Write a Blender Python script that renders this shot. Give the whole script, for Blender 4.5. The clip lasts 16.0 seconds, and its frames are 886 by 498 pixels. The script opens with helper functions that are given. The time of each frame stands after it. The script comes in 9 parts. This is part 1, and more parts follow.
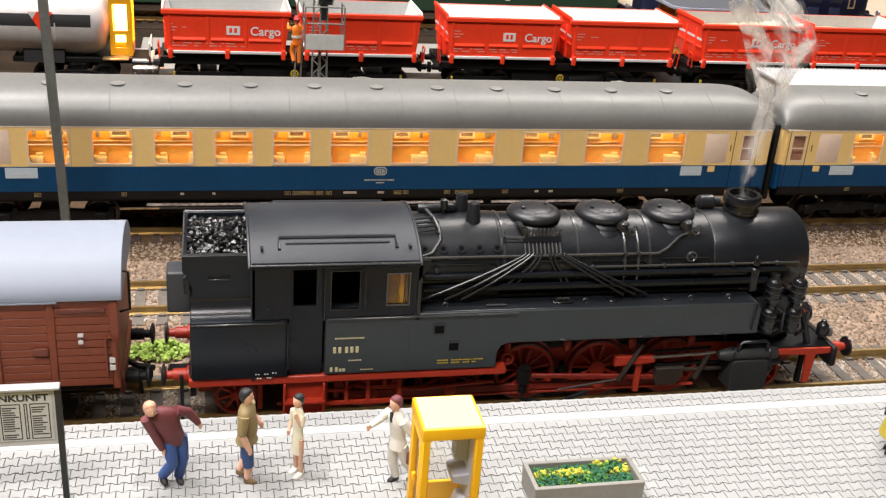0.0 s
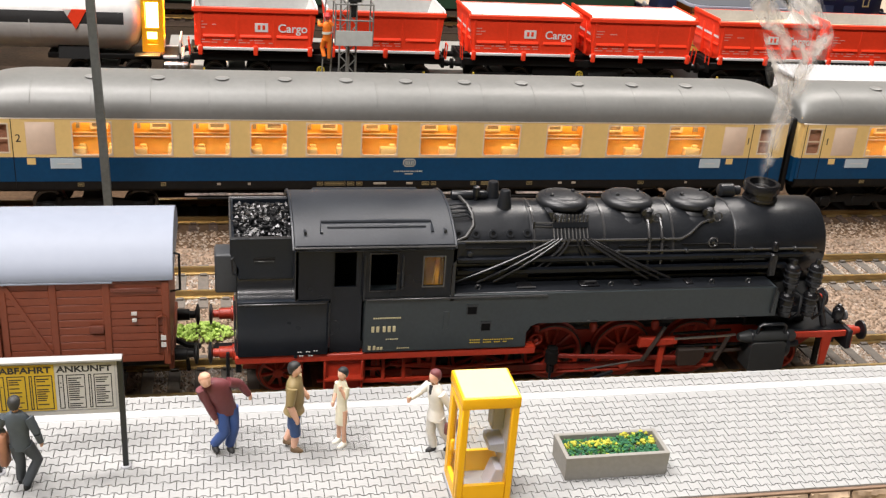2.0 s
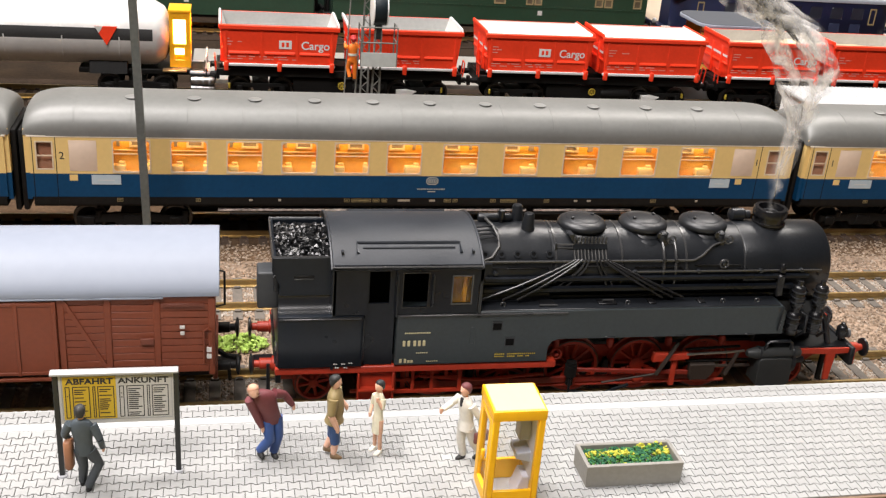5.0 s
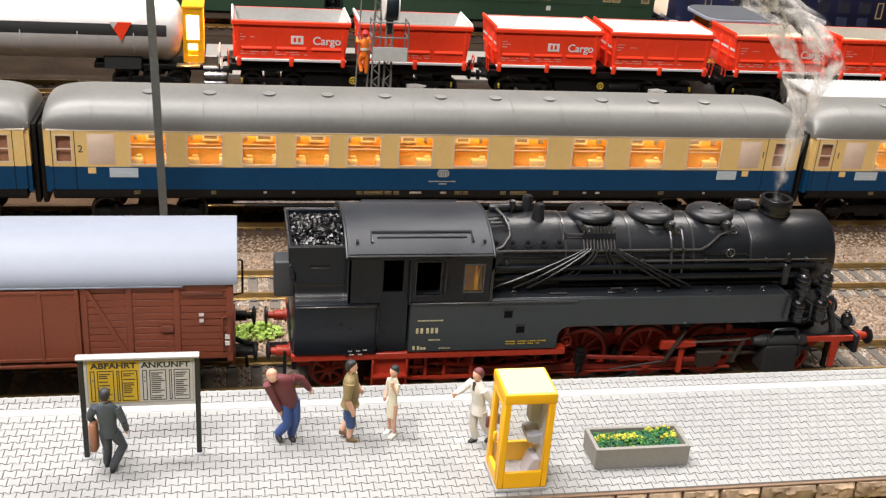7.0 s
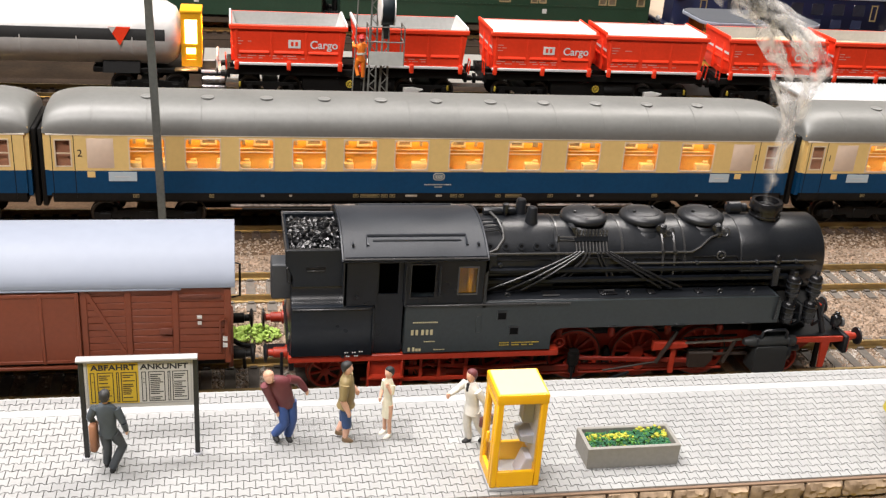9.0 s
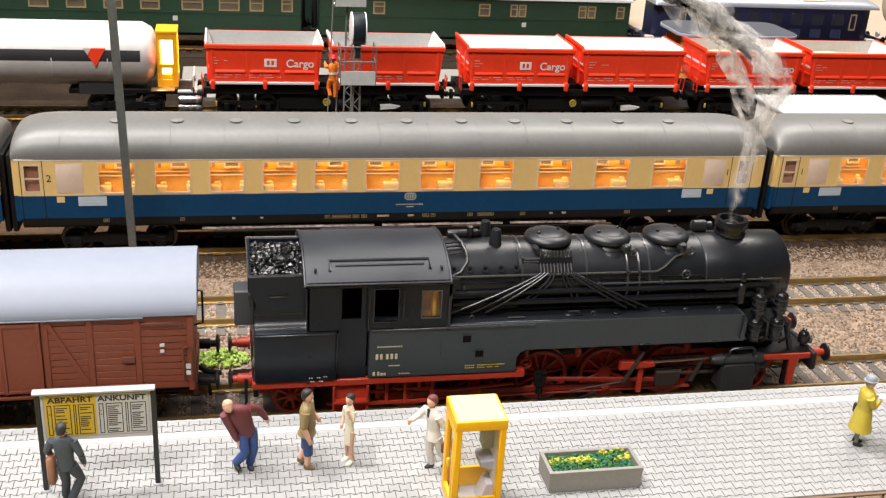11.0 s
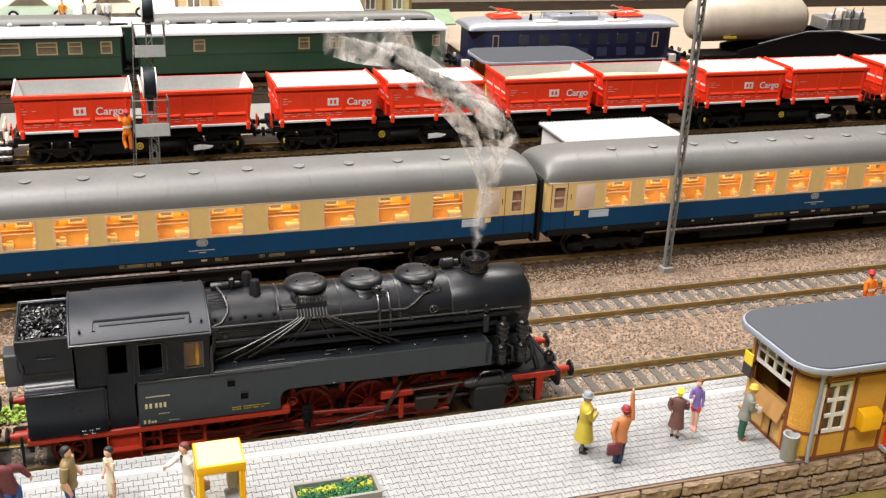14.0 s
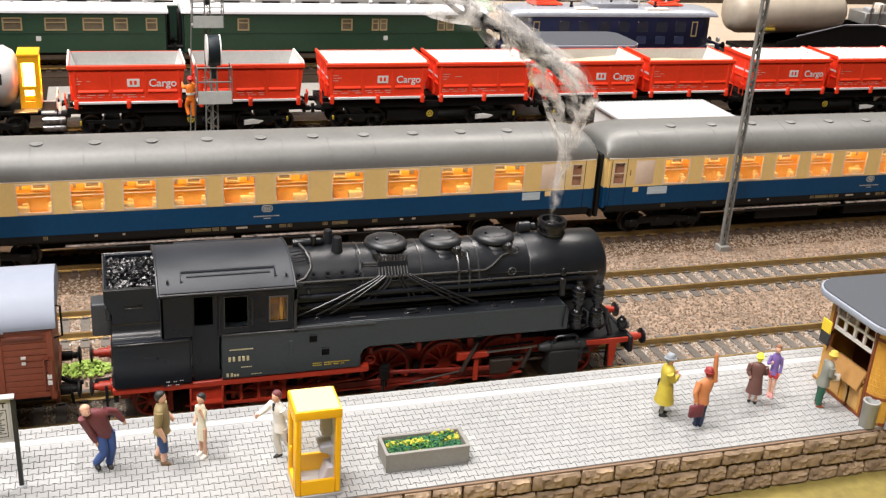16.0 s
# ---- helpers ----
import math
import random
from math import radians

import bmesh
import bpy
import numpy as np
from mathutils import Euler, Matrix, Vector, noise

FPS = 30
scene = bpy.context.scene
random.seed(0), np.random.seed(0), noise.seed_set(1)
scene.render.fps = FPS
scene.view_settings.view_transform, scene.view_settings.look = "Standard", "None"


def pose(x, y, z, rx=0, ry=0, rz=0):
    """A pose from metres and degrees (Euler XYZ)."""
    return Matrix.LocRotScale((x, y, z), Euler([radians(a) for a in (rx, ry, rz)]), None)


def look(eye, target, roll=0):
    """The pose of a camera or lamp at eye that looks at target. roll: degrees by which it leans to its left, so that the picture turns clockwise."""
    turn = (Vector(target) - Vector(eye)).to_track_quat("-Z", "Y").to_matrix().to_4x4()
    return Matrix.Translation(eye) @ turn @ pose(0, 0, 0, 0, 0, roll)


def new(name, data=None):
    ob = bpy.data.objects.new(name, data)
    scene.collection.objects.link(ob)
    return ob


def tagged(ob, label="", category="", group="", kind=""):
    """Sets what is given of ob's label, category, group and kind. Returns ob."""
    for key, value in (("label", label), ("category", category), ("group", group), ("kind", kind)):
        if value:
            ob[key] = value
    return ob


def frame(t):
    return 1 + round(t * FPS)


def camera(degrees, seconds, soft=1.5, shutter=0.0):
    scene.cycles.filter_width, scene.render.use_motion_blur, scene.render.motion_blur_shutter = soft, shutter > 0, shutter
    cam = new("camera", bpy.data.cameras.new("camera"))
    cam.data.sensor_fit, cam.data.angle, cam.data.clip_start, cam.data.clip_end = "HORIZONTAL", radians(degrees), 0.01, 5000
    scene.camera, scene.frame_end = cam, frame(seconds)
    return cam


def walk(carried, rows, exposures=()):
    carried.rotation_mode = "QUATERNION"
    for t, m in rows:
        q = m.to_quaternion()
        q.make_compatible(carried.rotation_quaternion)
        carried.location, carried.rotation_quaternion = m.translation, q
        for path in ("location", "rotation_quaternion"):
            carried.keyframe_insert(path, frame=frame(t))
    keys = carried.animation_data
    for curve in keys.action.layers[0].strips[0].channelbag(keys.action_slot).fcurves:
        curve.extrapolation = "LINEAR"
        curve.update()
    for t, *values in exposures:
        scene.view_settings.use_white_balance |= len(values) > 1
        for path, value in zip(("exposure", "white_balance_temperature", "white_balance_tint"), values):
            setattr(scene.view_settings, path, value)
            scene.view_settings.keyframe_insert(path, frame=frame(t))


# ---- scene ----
cam = camera(45.41, 16.0, 1.3)
PATH = [
    (0, (-0.07624, -0.22698, 0.12884), (-0.01246, 0.04052, 0.00892), 4.34),
    (0.5, (-0.08039, -0.22693, 0.12336), (-0.01877, 0.04063, 0.00248), 4.22),
    (1, (-0.08629, -0.22966, 0.12333), (-0.02646, 0.03817, 0.00213), 4.19),
    (1.5, (-0.08751, -0.23387, 0.12612), (-0.02793, 0.03406, 0.00503), 4.37),
    (2, (-0.08398, -0.23824, 0.13002), (-0.02333, 0.02984, 0.00978), 4.22),
    (2.5, (-0.08389, -0.24525, 0.13103), (-0.02172, 0.02296, 0.01188), 4.31),
    (3, (-0.08380, -0.24748, 0.13545), (-0.02134, 0.02092, 0.01686), 4.40),
    (3.5, (-0.08469, -0.24699, 0.13767), (-0.02214, 0.02144, 0.01922), 4.52),
    (4, (-0.08780, -0.24857, 0.13949), (-0.02650, 0.01992, 0.02050), 4.58),
    (6.5, (-0.09658, -0.25147, 0.14038), (-0.03815, 0.01717, 0.02031), 4.55),
    (7, (-0.09566, -0.25614, 0.14093), (-0.03815, 0.01238, 0.02016), 4.42),
    (7.5, (-0.09806, -0.25886, 0.14010), (-0.04039, 0.00959, 0.01923), 4.51),
    (8, (-0.09692, -0.25964, 0.14338), (-0.03958, 0.00888, 0.02252), 4.39),
    (8.5, (-0.09588, -0.25989, 0.14261), (-0.03805, 0.00861, 0.02192), 4.40),
    (11, (-0.08688, -0.25975, 0.14716), (-0.02780, 0.00961, 0.02905), 3.61),
    (11.5, (-0.07622, -0.26171, 0.14885), (-0.01321, 0.00694, 0.03114), 2.75),
    (12, (-0.07176, -0.26438, 0.15691), (-0.00242, 0.00277, 0.03935), 2.55),
    (12.5, (-0.06136, -0.27166, 0.15963), (0.01156, -0.00535, 0.04233), 1.90),
    (13, (-0.05327, -0.28170, 0.16597), (0.02912, -0.01806, 0.04891), 2.08),
    (13.5, (-0.05320, -0.28680, 0.16841), (0.03488, -0.02450, 0.05249), 2.56),
    (14, (-0.05584, -0.28906, 0.17094), (0.03384, -0.02704, 0.05560), 2.69),
    (14.5, (-0.05808, -0.29328, 0.16931), (0.03273, -0.03145, 0.05442), 2.89),
    (15, (-0.06412, -0.29550, 0.16662), (0.02590, -0.03342, 0.05169), 3.09),
    (15.5, (-0.07255, -0.29388, 0.16721), (0.01658, -0.03156, 0.05212), 3.41),
    (16, (-0.07862, -0.28752, 0.15891), (0.00969, -0.02496, 0.04375), 3.72),
]
# ---- path end ----
EXPOSURE = [(0, 1.33), (16, 1.33)]
walk(cam, [(t, look(eye, target, roll)) for t, eye, target, roll in PATH], EXPOSURE)

# ---- light: a warm hobby room with ceiling panels over the layout ----
world = bpy.data.worlds.new("room_air")
scene.world = world
world.use_nodes = True
world.node_tree.nodes["Background"].inputs[0].default_value = (1.0, 0.97, 0.92, 1)
world.node_tree.nodes["Background"].inputs[1].default_value = 0.006


def panel_lamp(name, x, y, z, sx, sy, watts, color):
    data = bpy.data.lights.new(name, "AREA")
    data.shape, data.size, data.size_y = "RECTANGLE", sx, sy
    data.energy, data.color = watts, color
    ob = new(name, data)
    ob.matrix_world = pose(x, y, z)
    return ob


panel_lamp("ceiling_lamp", -0.55, 0.20, 1.35, 0.9, 0.35, 14.5, (1.0, 0.948, 0.932))
panel_lamp("ceiling_lamp", 0.70, 0.72, 1.35, 0.9, 0.35, 10.2, (1.0, 0.935, 0.88))
panel_lamp("ceiling_lamp", -0.55, -0.75, 1.38, 0.9, 0.35, 14, (1.0, 0.948, 0.932))

# ---- building tools: all lengths below are millimetres of the model ----
MM = 0.001
RT = -10.8          # rail top; the platform's surface is zero
TRACK = 57.3        # distance between track centres
ORIGIN = {}


def mesh_of(name, bm, mats, smooth=40):
    me = bpy.data.meshes.new(name)
    bm.normal_update()
    bm.to_mesh(me)
    bm.free()
    for m in (mats if isinstance(mats, (list, tuple)) else [mats]):
        me.materials.append(m)
    if smooth:
        me.shade_smooth()
        me.set_sharp_from_angle(angle=radians(smooth))
    return me


def thing(name, o, label, category, group="", kind=""):
    """An empty at its base o (mm), to which parts are added."""
    ob = new(name)
    ob.empty_display_size = 0.005
    ob.location = Vector(o) * MM
    ORIGIN[ob.name] = Vector(o)
    return tagged(ob, label, category, group, kind)


def part(name, bm, mats, parent, label="", smooth=40):
    """One mesh under a thing or a part; bm in millimetres of the layout."""
    o = ORIGIN[parent.name]
    bmesh.ops.transform(bm, matrix=Matrix.Scale(MM, 4) @ Matrix.Translation(-o), verts=bm.verts)
    ob = new(name, mesh_of(name, bm, mats, smooth))
    ob.parent = parent
    ORIGIN[ob.name] = o
    if label:
        ob["label"] = label
    return ob


def solid(name, bm, mats, o, label, category, group="", kind="", smooth=40):
    """A thing that is one mesh."""
    o = Vector(o)
    bmesh.ops.transform(bm, matrix=Matrix.Scale(MM, 4) @ Matrix.Translation(-o), verts=bm.verts)
    ob = new(name, mesh_of(name, bm, mats, smooth))
    ob.location = o * MM
    ORIGIN[ob.name] = o
    return tagged(ob, label, category, group, kind)


def piece(name, me, parent, x, y, z, rz=0.0):
    """A repeat of a small mesh (already in metres) under a thing."""
    ob = new(name, me)
    ob.parent = parent
    ob.location = (Vector((x, y, z)) - ORIGIN[parent.name]) * MM
    ob.rotation_euler = (0, 0, rz)
    return ob


def B():
    return bmesh.new()


def box(bm, x0, x1, y0, y1, z0, z1, bev=0.0, mi=0, seg=1):
    v = [bm.verts.new((x, y, z)) for x in (x0, x1) for y in (y0, y1) for z in (z0, z1)]
    fs = [bm.faces.new([v[i] for i in f]) for f in ((0, 1, 3, 2), (4, 6, 7, 5), (0, 4, 5, 1), (2, 3, 7, 6), (0, 2, 6, 4), (1, 5, 7, 3))]
    for f in fs:
        f.material_index = mi
    if bev:
        r = bmesh.ops.bevel(bm, geom=list({e for f in fs for e in f.edges}), offset=bev, segments=seg, affect="EDGES", profile=0.5)
        for f in r["faces"]:
            f.material_index = mi
    return bm


def prism(bm, pts, axis, a, b, bev=0.0, mi=0, seg=1):
    """A polygon drawn across an axis and drawn out along it from a to b."""
    def at(p, q, s):
        return {"x": (s, p, q), "y": (p, s, q), "z": (p, q, s)}[axis]
    lo = [bm.verts.new(at(p, q, a)) for p, q in pts]
    hi = [bm.verts.new(at(p, q, b)) for p, q in pts]
    n = len(pts)
    fs = [bm.faces.new(lo[::-1]), bm.faces.new(hi)]
    fs += [bm.faces.new((lo[i], lo[(i + 1) % n], hi[(i + 1) % n], hi[i])) for i in range(n)]
    for f in fs:
        f.material_index = mi
    bmesh.ops.recalc_face_normals(bm, faces=fs)
    if bev:
        r = bmesh.ops.bevel(bm, geom=list({e for f in fs[:2] for e in f.edges}), offset=bev, segments=seg, affect="EDGES", profile=0.5)
        for f in r["faces"]:
            f.material_index = mi
    return bm


def tube(bm, pts, r, n=8, mi=0, r1=None):
    """A round rod through points; r to r1 from end to end."""
    pts = [Vector(p) for p in pts]
    rings, side = [], None
    for i, p in enumerate(pts):
        d = (pts[min(i + 1, len(pts) - 1)] - pts[max(i - 1, 0)]).normalized()
        if side is None:
            side = d.orthogonal().normalized()
        side = (side - d * side.dot(d)).normalized()
        up = d.cross(side)
        rr = r if r1 is None else r + (r1 - r) * i / (len(pts) - 1)
        rings.append([bm.verts.new(p + rr * (math.cos(a) * side + math.sin(a) * up)) for a in (2 * math.pi * k / n for k in range(n))])
    fs = [bm.faces.new(rings[0][::-1]), bm.faces.new(rings[-1])]
    for u, v in zip(rings, rings[1:]):
        fs += [bm.faces.new((u[k], u[(k + 1) % n], v[(k + 1) % n], v[k])) for k in range(n)]
    for f in fs:
        f.material_index = mi
    return bm


def lathe(bm, prof, c, axis="z", n=24, mi=0, sx=1.0):
    """Rings of (radius, height) turned round an axis through c; ends closed."""
    rings = []
    for r, h in prof:
        ring = []
        for k in range(n):
            a = 2 * math.pi * k / n
            p, q = r * math.cos(a), r * math.sin(a)
            d = {"z": (p * sx, q, h), "x": (h, p, q), "y": (p, h, q)}[axis]
            ring.append(bm.verts.new((c[0] + d[0], c[1] + d[1], c[2] + d[2])))
        rings.append(ring)
    fs = [bm.faces.new(rings[0][::-1]), bm.faces.new(rings[-1])]
    for u, v in zip(rings, rings[1:]):
        fs += [bm.faces.new((u[k], u[(k + 1) % n], v[(k + 1) % n], v[k])) for k in range(n)]
    for f in fs:
        f.material_index = mi
    bmesh.ops.recalc_face_normals(bm, faces=fs)
    return bm


def sheet(bm, f, nu, nv, mi=0):
    """A grid of points f(u, v), u and v from 0 to 1."""
    g = [[bm.verts.new(f(i / nu, j / nv)) for j in range(nv + 1)] for i in range(nu + 1)]
    fs = [bm.faces.new((g[i][j], g[i + 1][j], g[i + 1][j + 1], g[i][j + 1])) for i in range(nu) for j in range(nv)]
    for x in fs:
        x.material_index = mi
    return g


def lump(bm, c, r, rnd, sub=1, mi=0, sq=(1, 1, 1), rough=0.25):
    """A small uneven stone."""
    res = bmesh.ops.create_icosphere(bm, subdivisions=sub, radius=r)
    for v in res["verts"]:
        k = 1 + rnd.uniform(-rough, rough)
        v.co = Vector((v.co.x * k * sq[0], v.co.y * k * sq[1], v.co.z * k * sq[2])) + Vector(c)
    for f in {f for v in res["verts"] for f in v.link_faces}:
        f.material_index = mi
    return bm


def walled(bm, x0, x1, z0, z1, y, t, holes, mi=0):
    """A wall across y, from y to y + t, with square holes (x0, x1, z0, z1) cut through it."""
    xs = sorted({x0, x1, *(h[0] for h in holes), *(h[1] for h in holes)})
    zs = sorted({z0, z1, *(h[2] for h in holes), *(h[3] for h in holes)})
    def solid_at(i, k):
        if not (0 <= i < len(xs) - 1 and 0 <= k < len(zs) - 1):
            return False
        cx, cz = (xs[i] + xs[i + 1]) / 2, (zs[k] + zs[k + 1]) / 2
        return not any(h[0] < cx < h[1] and h[2] < cz < h[3] for h in holes)
    cache = {}
    def v(i, k, s):
        if (i, k, s) not in cache:
            cache[i, k, s] = bm.verts.new((xs[i], y + t * s, zs[k]))
        return cache[i, k, s]
    fs = []
    for i in range(len(xs) - 1):
        for k in range(len(zs) - 1):
            if not solid_at(i, k):
                continue
            fs.append(bm.faces.new((v(i, k, 0), v(i + 1, k, 0), v(i + 1, k + 1, 0), v(i, k + 1, 0))))
            fs.append(bm.faces.new((v(i, k, 1), v(i, k + 1, 1), v(i + 1, k + 1, 1), v(i + 1, k, 1))))
            for di, dk, (a, b) in ((-1, 0, ((0, 0), (0, 1))), (1, 0, ((1, 0), (1, 1))), (0, -1, ((0, 0), (1, 0))), (0, 1, ((0, 1), (1, 1)))):
                if not solid_at(i + di, k + dk):
                    fs.append(bm.faces.new((v(i + a[0], k + a[1], 0), v(i + b[0], k + b[1], 0), v(i + b[0], k + b[1], 1), v(i + a[0], k + a[1], 1))))
    for f in fs:
        f.material_index = mi
    bmesh.ops.recalc_face_normals(bm, faces=fs)
    return bm


def letters(name, text, size, parent, x, y, z, mat, rx=90.0, rz=0.0, label="", bold=0.0, wide=1.0):
    """Flat writing with the built-in font, as a mesh part; x, y, z is its middle."""
    cu = bpy.data.curves.new(name, "FONT")
    cu.body, cu.size, cu.align_x, cu.align_y, cu.extrude = text, size * MM, "CENTER", "CENTER", 0.00003
    cu.offset = bold * size * MM
    tmp = new(name, cu)
    me = bpy.data.meshes.new_from_object(tmp.evaluated_get(bpy.context.evaluated_depsgraph_get()))
    bpy.data.objects.remove(tmp)
    bpy.data.curves.remove(cu)
    me.transform(Matrix.Diagonal((wide, 1, 1, 1)))
    me.materials.clear()
    me.materials.append(mat)
    ob = new(name, me)
    ob.parent = parent
    ob.matrix_local = Matrix.Translation((Vector((x, y, z)) - ORIGIN[parent.name]) * MM) @ pose(0, 0, 0, rx, 0, rz)
    if label:
        ob["label"] = label
    return ob


# ---- materials ----
def mat(name, color, rough=0.5, metal=0.0, vary=0.15, grain=900.0, bump=0.1, tint=None, big=60.0, spec=0.5, rand=0.0, wear=0.0):
    """Paint, plastic, stone: a base colour with fine grain, large faint stains and a little relief."""
    m = bpy.data.materials.new(name)
    m.use_nodes = True
    nt = m.node_tree
    b = nt.nodes["Principled BSDF"]
    tc = nt.nodes.new("ShaderNodeTexCoord")
    fine, wide = nt.nodes.new("ShaderNodeTexNoise"), nt.nodes.new("ShaderNodeTexNoise")
    for n, s, d in ((fine, grain, 6.0), (wide, big, 4.0)):
        n.inputs["Scale"].default_value, n.inputs["Detail"].default_value = s, d
        nt.links.new(tc.outputs["Object"], n.inputs["Vector"])
    add = nt.nodes.new("ShaderNodeMath")
    add.operation = "ADD"
    nt.links.new(fine.outputs["Fac"], add.inputs[0])
    nt.links.new(wide.outputs["Fac"], add.inputs[1])
    rng = nt.nodes.new("ShaderNodeMapRange")
    rng.inputs["From Min"].default_value, rng.inputs["From Max"].default_value = 0.6, 1.4
    nt.links.new(add.outputs[0], rng.inputs["Value"])
    mix = nt.nodes.new("ShaderNodeMix")
    mix.data_type = "RGBA"
    lo = [c * (1 - vary) for c in color]
    hi = [min(1, c * (1 + vary)) for c in color] if tint is None else list(tint)
    mix.inputs[6].default_value, mix.inputs[7].default_value = (*lo, 1), (*hi, 1)
    nt.links.new(rng.outputs[0], mix.inputs[0])
    out = mix.outputs[2]
    if rand:
        info, hsv = nt.nodes.new("ShaderNodeObjectInfo"), nt.nodes.new("ShaderNodeHueSaturation")
        r2 = nt.nodes.new("ShaderNodeMapRange")
        r2.inputs["To Min"].default_value, r2.inputs["To Max"].default_value = 1 - rand, 1 + rand
        nt.links.new(info.outputs["Random"], r2.inputs["Value"])
        nt.links.new(r2.outputs[0], hsv.inputs["Value"])
        nt.links.new(out, hsv.inputs["Color"])
        out = hsv.outputs[0]
    nt.links.new(out, b.inputs["Base Color"])
    rr = nt.nodes.new("ShaderNodeMapRange")
    rr.inputs["To Min"].default_value, rr.inputs["To Max"].default_value = max(0.02, rough - 0.08 - wear), min(1, rough + 0.08 + wear)
    nt.links.new(wide.outputs["Fac"], rr.inputs["Value"])
    nt.links.new(rr.outputs[0], b.inputs["Roughness"])
    b.inputs["Metallic"].default_value = metal
    b.inputs["Specular IOR Level"].default_value = spec
    if bump:
        bp = nt.nodes.new("ShaderNodeBump")
        bp.inputs["Strength"].default_value, bp.inputs["Distance"].default_value = bump, 0.0002
        nt.links.new(fine.outputs["Fac"], bp.inputs["Height"])
        nt.links.new(bp.outputs[0], b.inputs["Normal"])
    return m


def glow(name, color, strength):
    m = bpy.data.materials.new(name)
    m.use_nodes = True
    b = m.node_tree.nodes["Principled BSDF"]
    b.inputs["Base Color"].default_value = (*color, 1)
    b.inputs["Emission Color"].default_value = (*color, 1)
    b.inputs["Emission Strength"].default_value = strength
    return m


def pane(name, color=(1, 1, 1), gloss=0.12):
    """Thin clear plastic glazing."""
    m = bpy.data.materials.new(name)
    m.use_nodes = True
    nt = m.node_tree
    nt.nodes.clear()
    out, mixs = nt.nodes.new("ShaderNodeOutputMaterial"), nt.nodes.new("ShaderNodeMixShader")
    tr, gl = nt.nodes.new("ShaderNodeBsdfTransparent"), nt.nodes.new("ShaderNodeBsdfGlossy")
    tr.inputs[0].default_value = (*color, 1)
    gl.inputs["Roughness"].default_value = gloss
    mixs.inputs[0].default_value = 0.06
    nt.links.new(tr.outputs[0], mixs.inputs[1])
    nt.links.new(gl.outputs[0], mixs.inputs[2])
    nt.links.new(mixs.outputs[0], out.inputs[0])
    return m


M_BLACK = mat("loco_black_plastic", (0.0092, 0.0106, 0.0130), 0.33, 0, 0.35, 1500, 0.2, wear=0.08, spec=0.5)
M_TANK = mat("loco_dark_grey_paint", (0.0240, 0.0315, 0.0345), 0.46, 0, 0.2, 1200, 0.15, spec=0.45, wear=0.06)
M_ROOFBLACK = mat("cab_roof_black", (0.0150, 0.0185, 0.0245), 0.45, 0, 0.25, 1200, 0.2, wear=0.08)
# Black darkened for dim reflections on the cab side and shade on pipes.
M_BLACKDIM = mat("dimmed_loco_black", (0.0050, 0.0064, 0.0095), 0.30, 0, 0.3, 900, 0.12, wear=0.05, spec=0.27)
# Engine paint, darkened to carry the dim reflections on the bunker.
M_BUNKERDIM = mat("bunker_dimmed_black", (0.0078, 0.0108, 0.0155), 0.31, 0, 0.25, 1000, 0.12, wear=0.06, spec=0.32)
M_RED = mat("wheel_red_plastic", (0.385, 0.032, 0.012), 0.45, 0, 0.2, 900, 0.1)
M_STEEL = mat("bright_steel", (0.45, 0.44, 0.42), 0.32, 1.0, 0.2, 900, 0.1)
M_STEELDARK = mat("dark_wheel_steel", (0.075, 0.07, 0.066), 0.32, 0.8, 0.2, 900, 0.1)
M_COAL = mat("coal", (0.0042, 0.0044, 0.0050), 0.29, 0, 0.4, 1600, 0.25, spec=0.5)
M_GOLD = mat("gold_print", (0.52, 0.46, 0.27), 0.5, 0, 0.1, 900, 0)
M_WHITE = mat("white_print", (0.62, 0.61, 0.58), 0.6, 0, 0.08, 900, 0)
M_YELPRINT = mat("yellow_print", (0.48, 0.35, 0.03), 0.6, 0, 0.08, 900, 0)
M_CREAM = mat("coach_cream", (0.77, 0.55, 0.215), 0.42, 0, 0.05, 700, 0.05)
M_BLUE = mat("coach_ocean_blue", (0.0016, 0.046, 0.122), 0.5, 0, 0.12, 700, 0.05, spec=0.25)
M_ROOF = mat("coach_roof_grey", (0.166, 0.167, 0.157), 0.48, 0.15, 0.10, 500, 0.08, wear=0.05)
M_UNDER = mat("underframe_black", (0.008, 0.0076, 0.0072), 0.55, 0, 0.4, 900, 0.2, spec=0.2)
M_INTERIOR = mat("coach_interior_orange", (0.90, 0.50, 0.085), 0.6, 0, 0.15, 500, 0.05)
M_SEAT = mat("coach_seat_yellow", (0.92, 0.66, 0.26), 0.6, 0, 0.15, 500, 0.05)
M_LIT = glow("coach_ceiling_light", (1.0, 0.66, 0.25), 3.1)
M_FROST = mat("frosted_window", (0.70, 0.55, 0.43), 0.4, 0, 0.06, 500, 0.05)
M_GLASS = pane("clear_window")
M_FRAMEALU = mat("window_frame_aluminium", (0.86, 0.78, 0.66), 0.4, 0.0, 0.08, 700, 0)
M_BROWN = mat("wagon_oxide_brown", (0.190, 0.043, 0.017), 0.55, 0, 0.14, 800, 0.15, wear=0.05)
M_BROWNDK = mat("wagon_dark_patch", (0.15, 0.04, 0.022), 0.6, 0, 0.1, 800, 0.1)
M_WAGROOF = mat("wagon_roof_grey_blue", (0.240, 0.268, 0.325), 0.52, 0.0, 0.04, 300, 0.03, spec=0.35)
M_HOPRED = mat("hopper_traffic_red", (0.96, 0.060, 0.020), 0.45, 0, 0.1, 700, 0.06, spec=0.22)
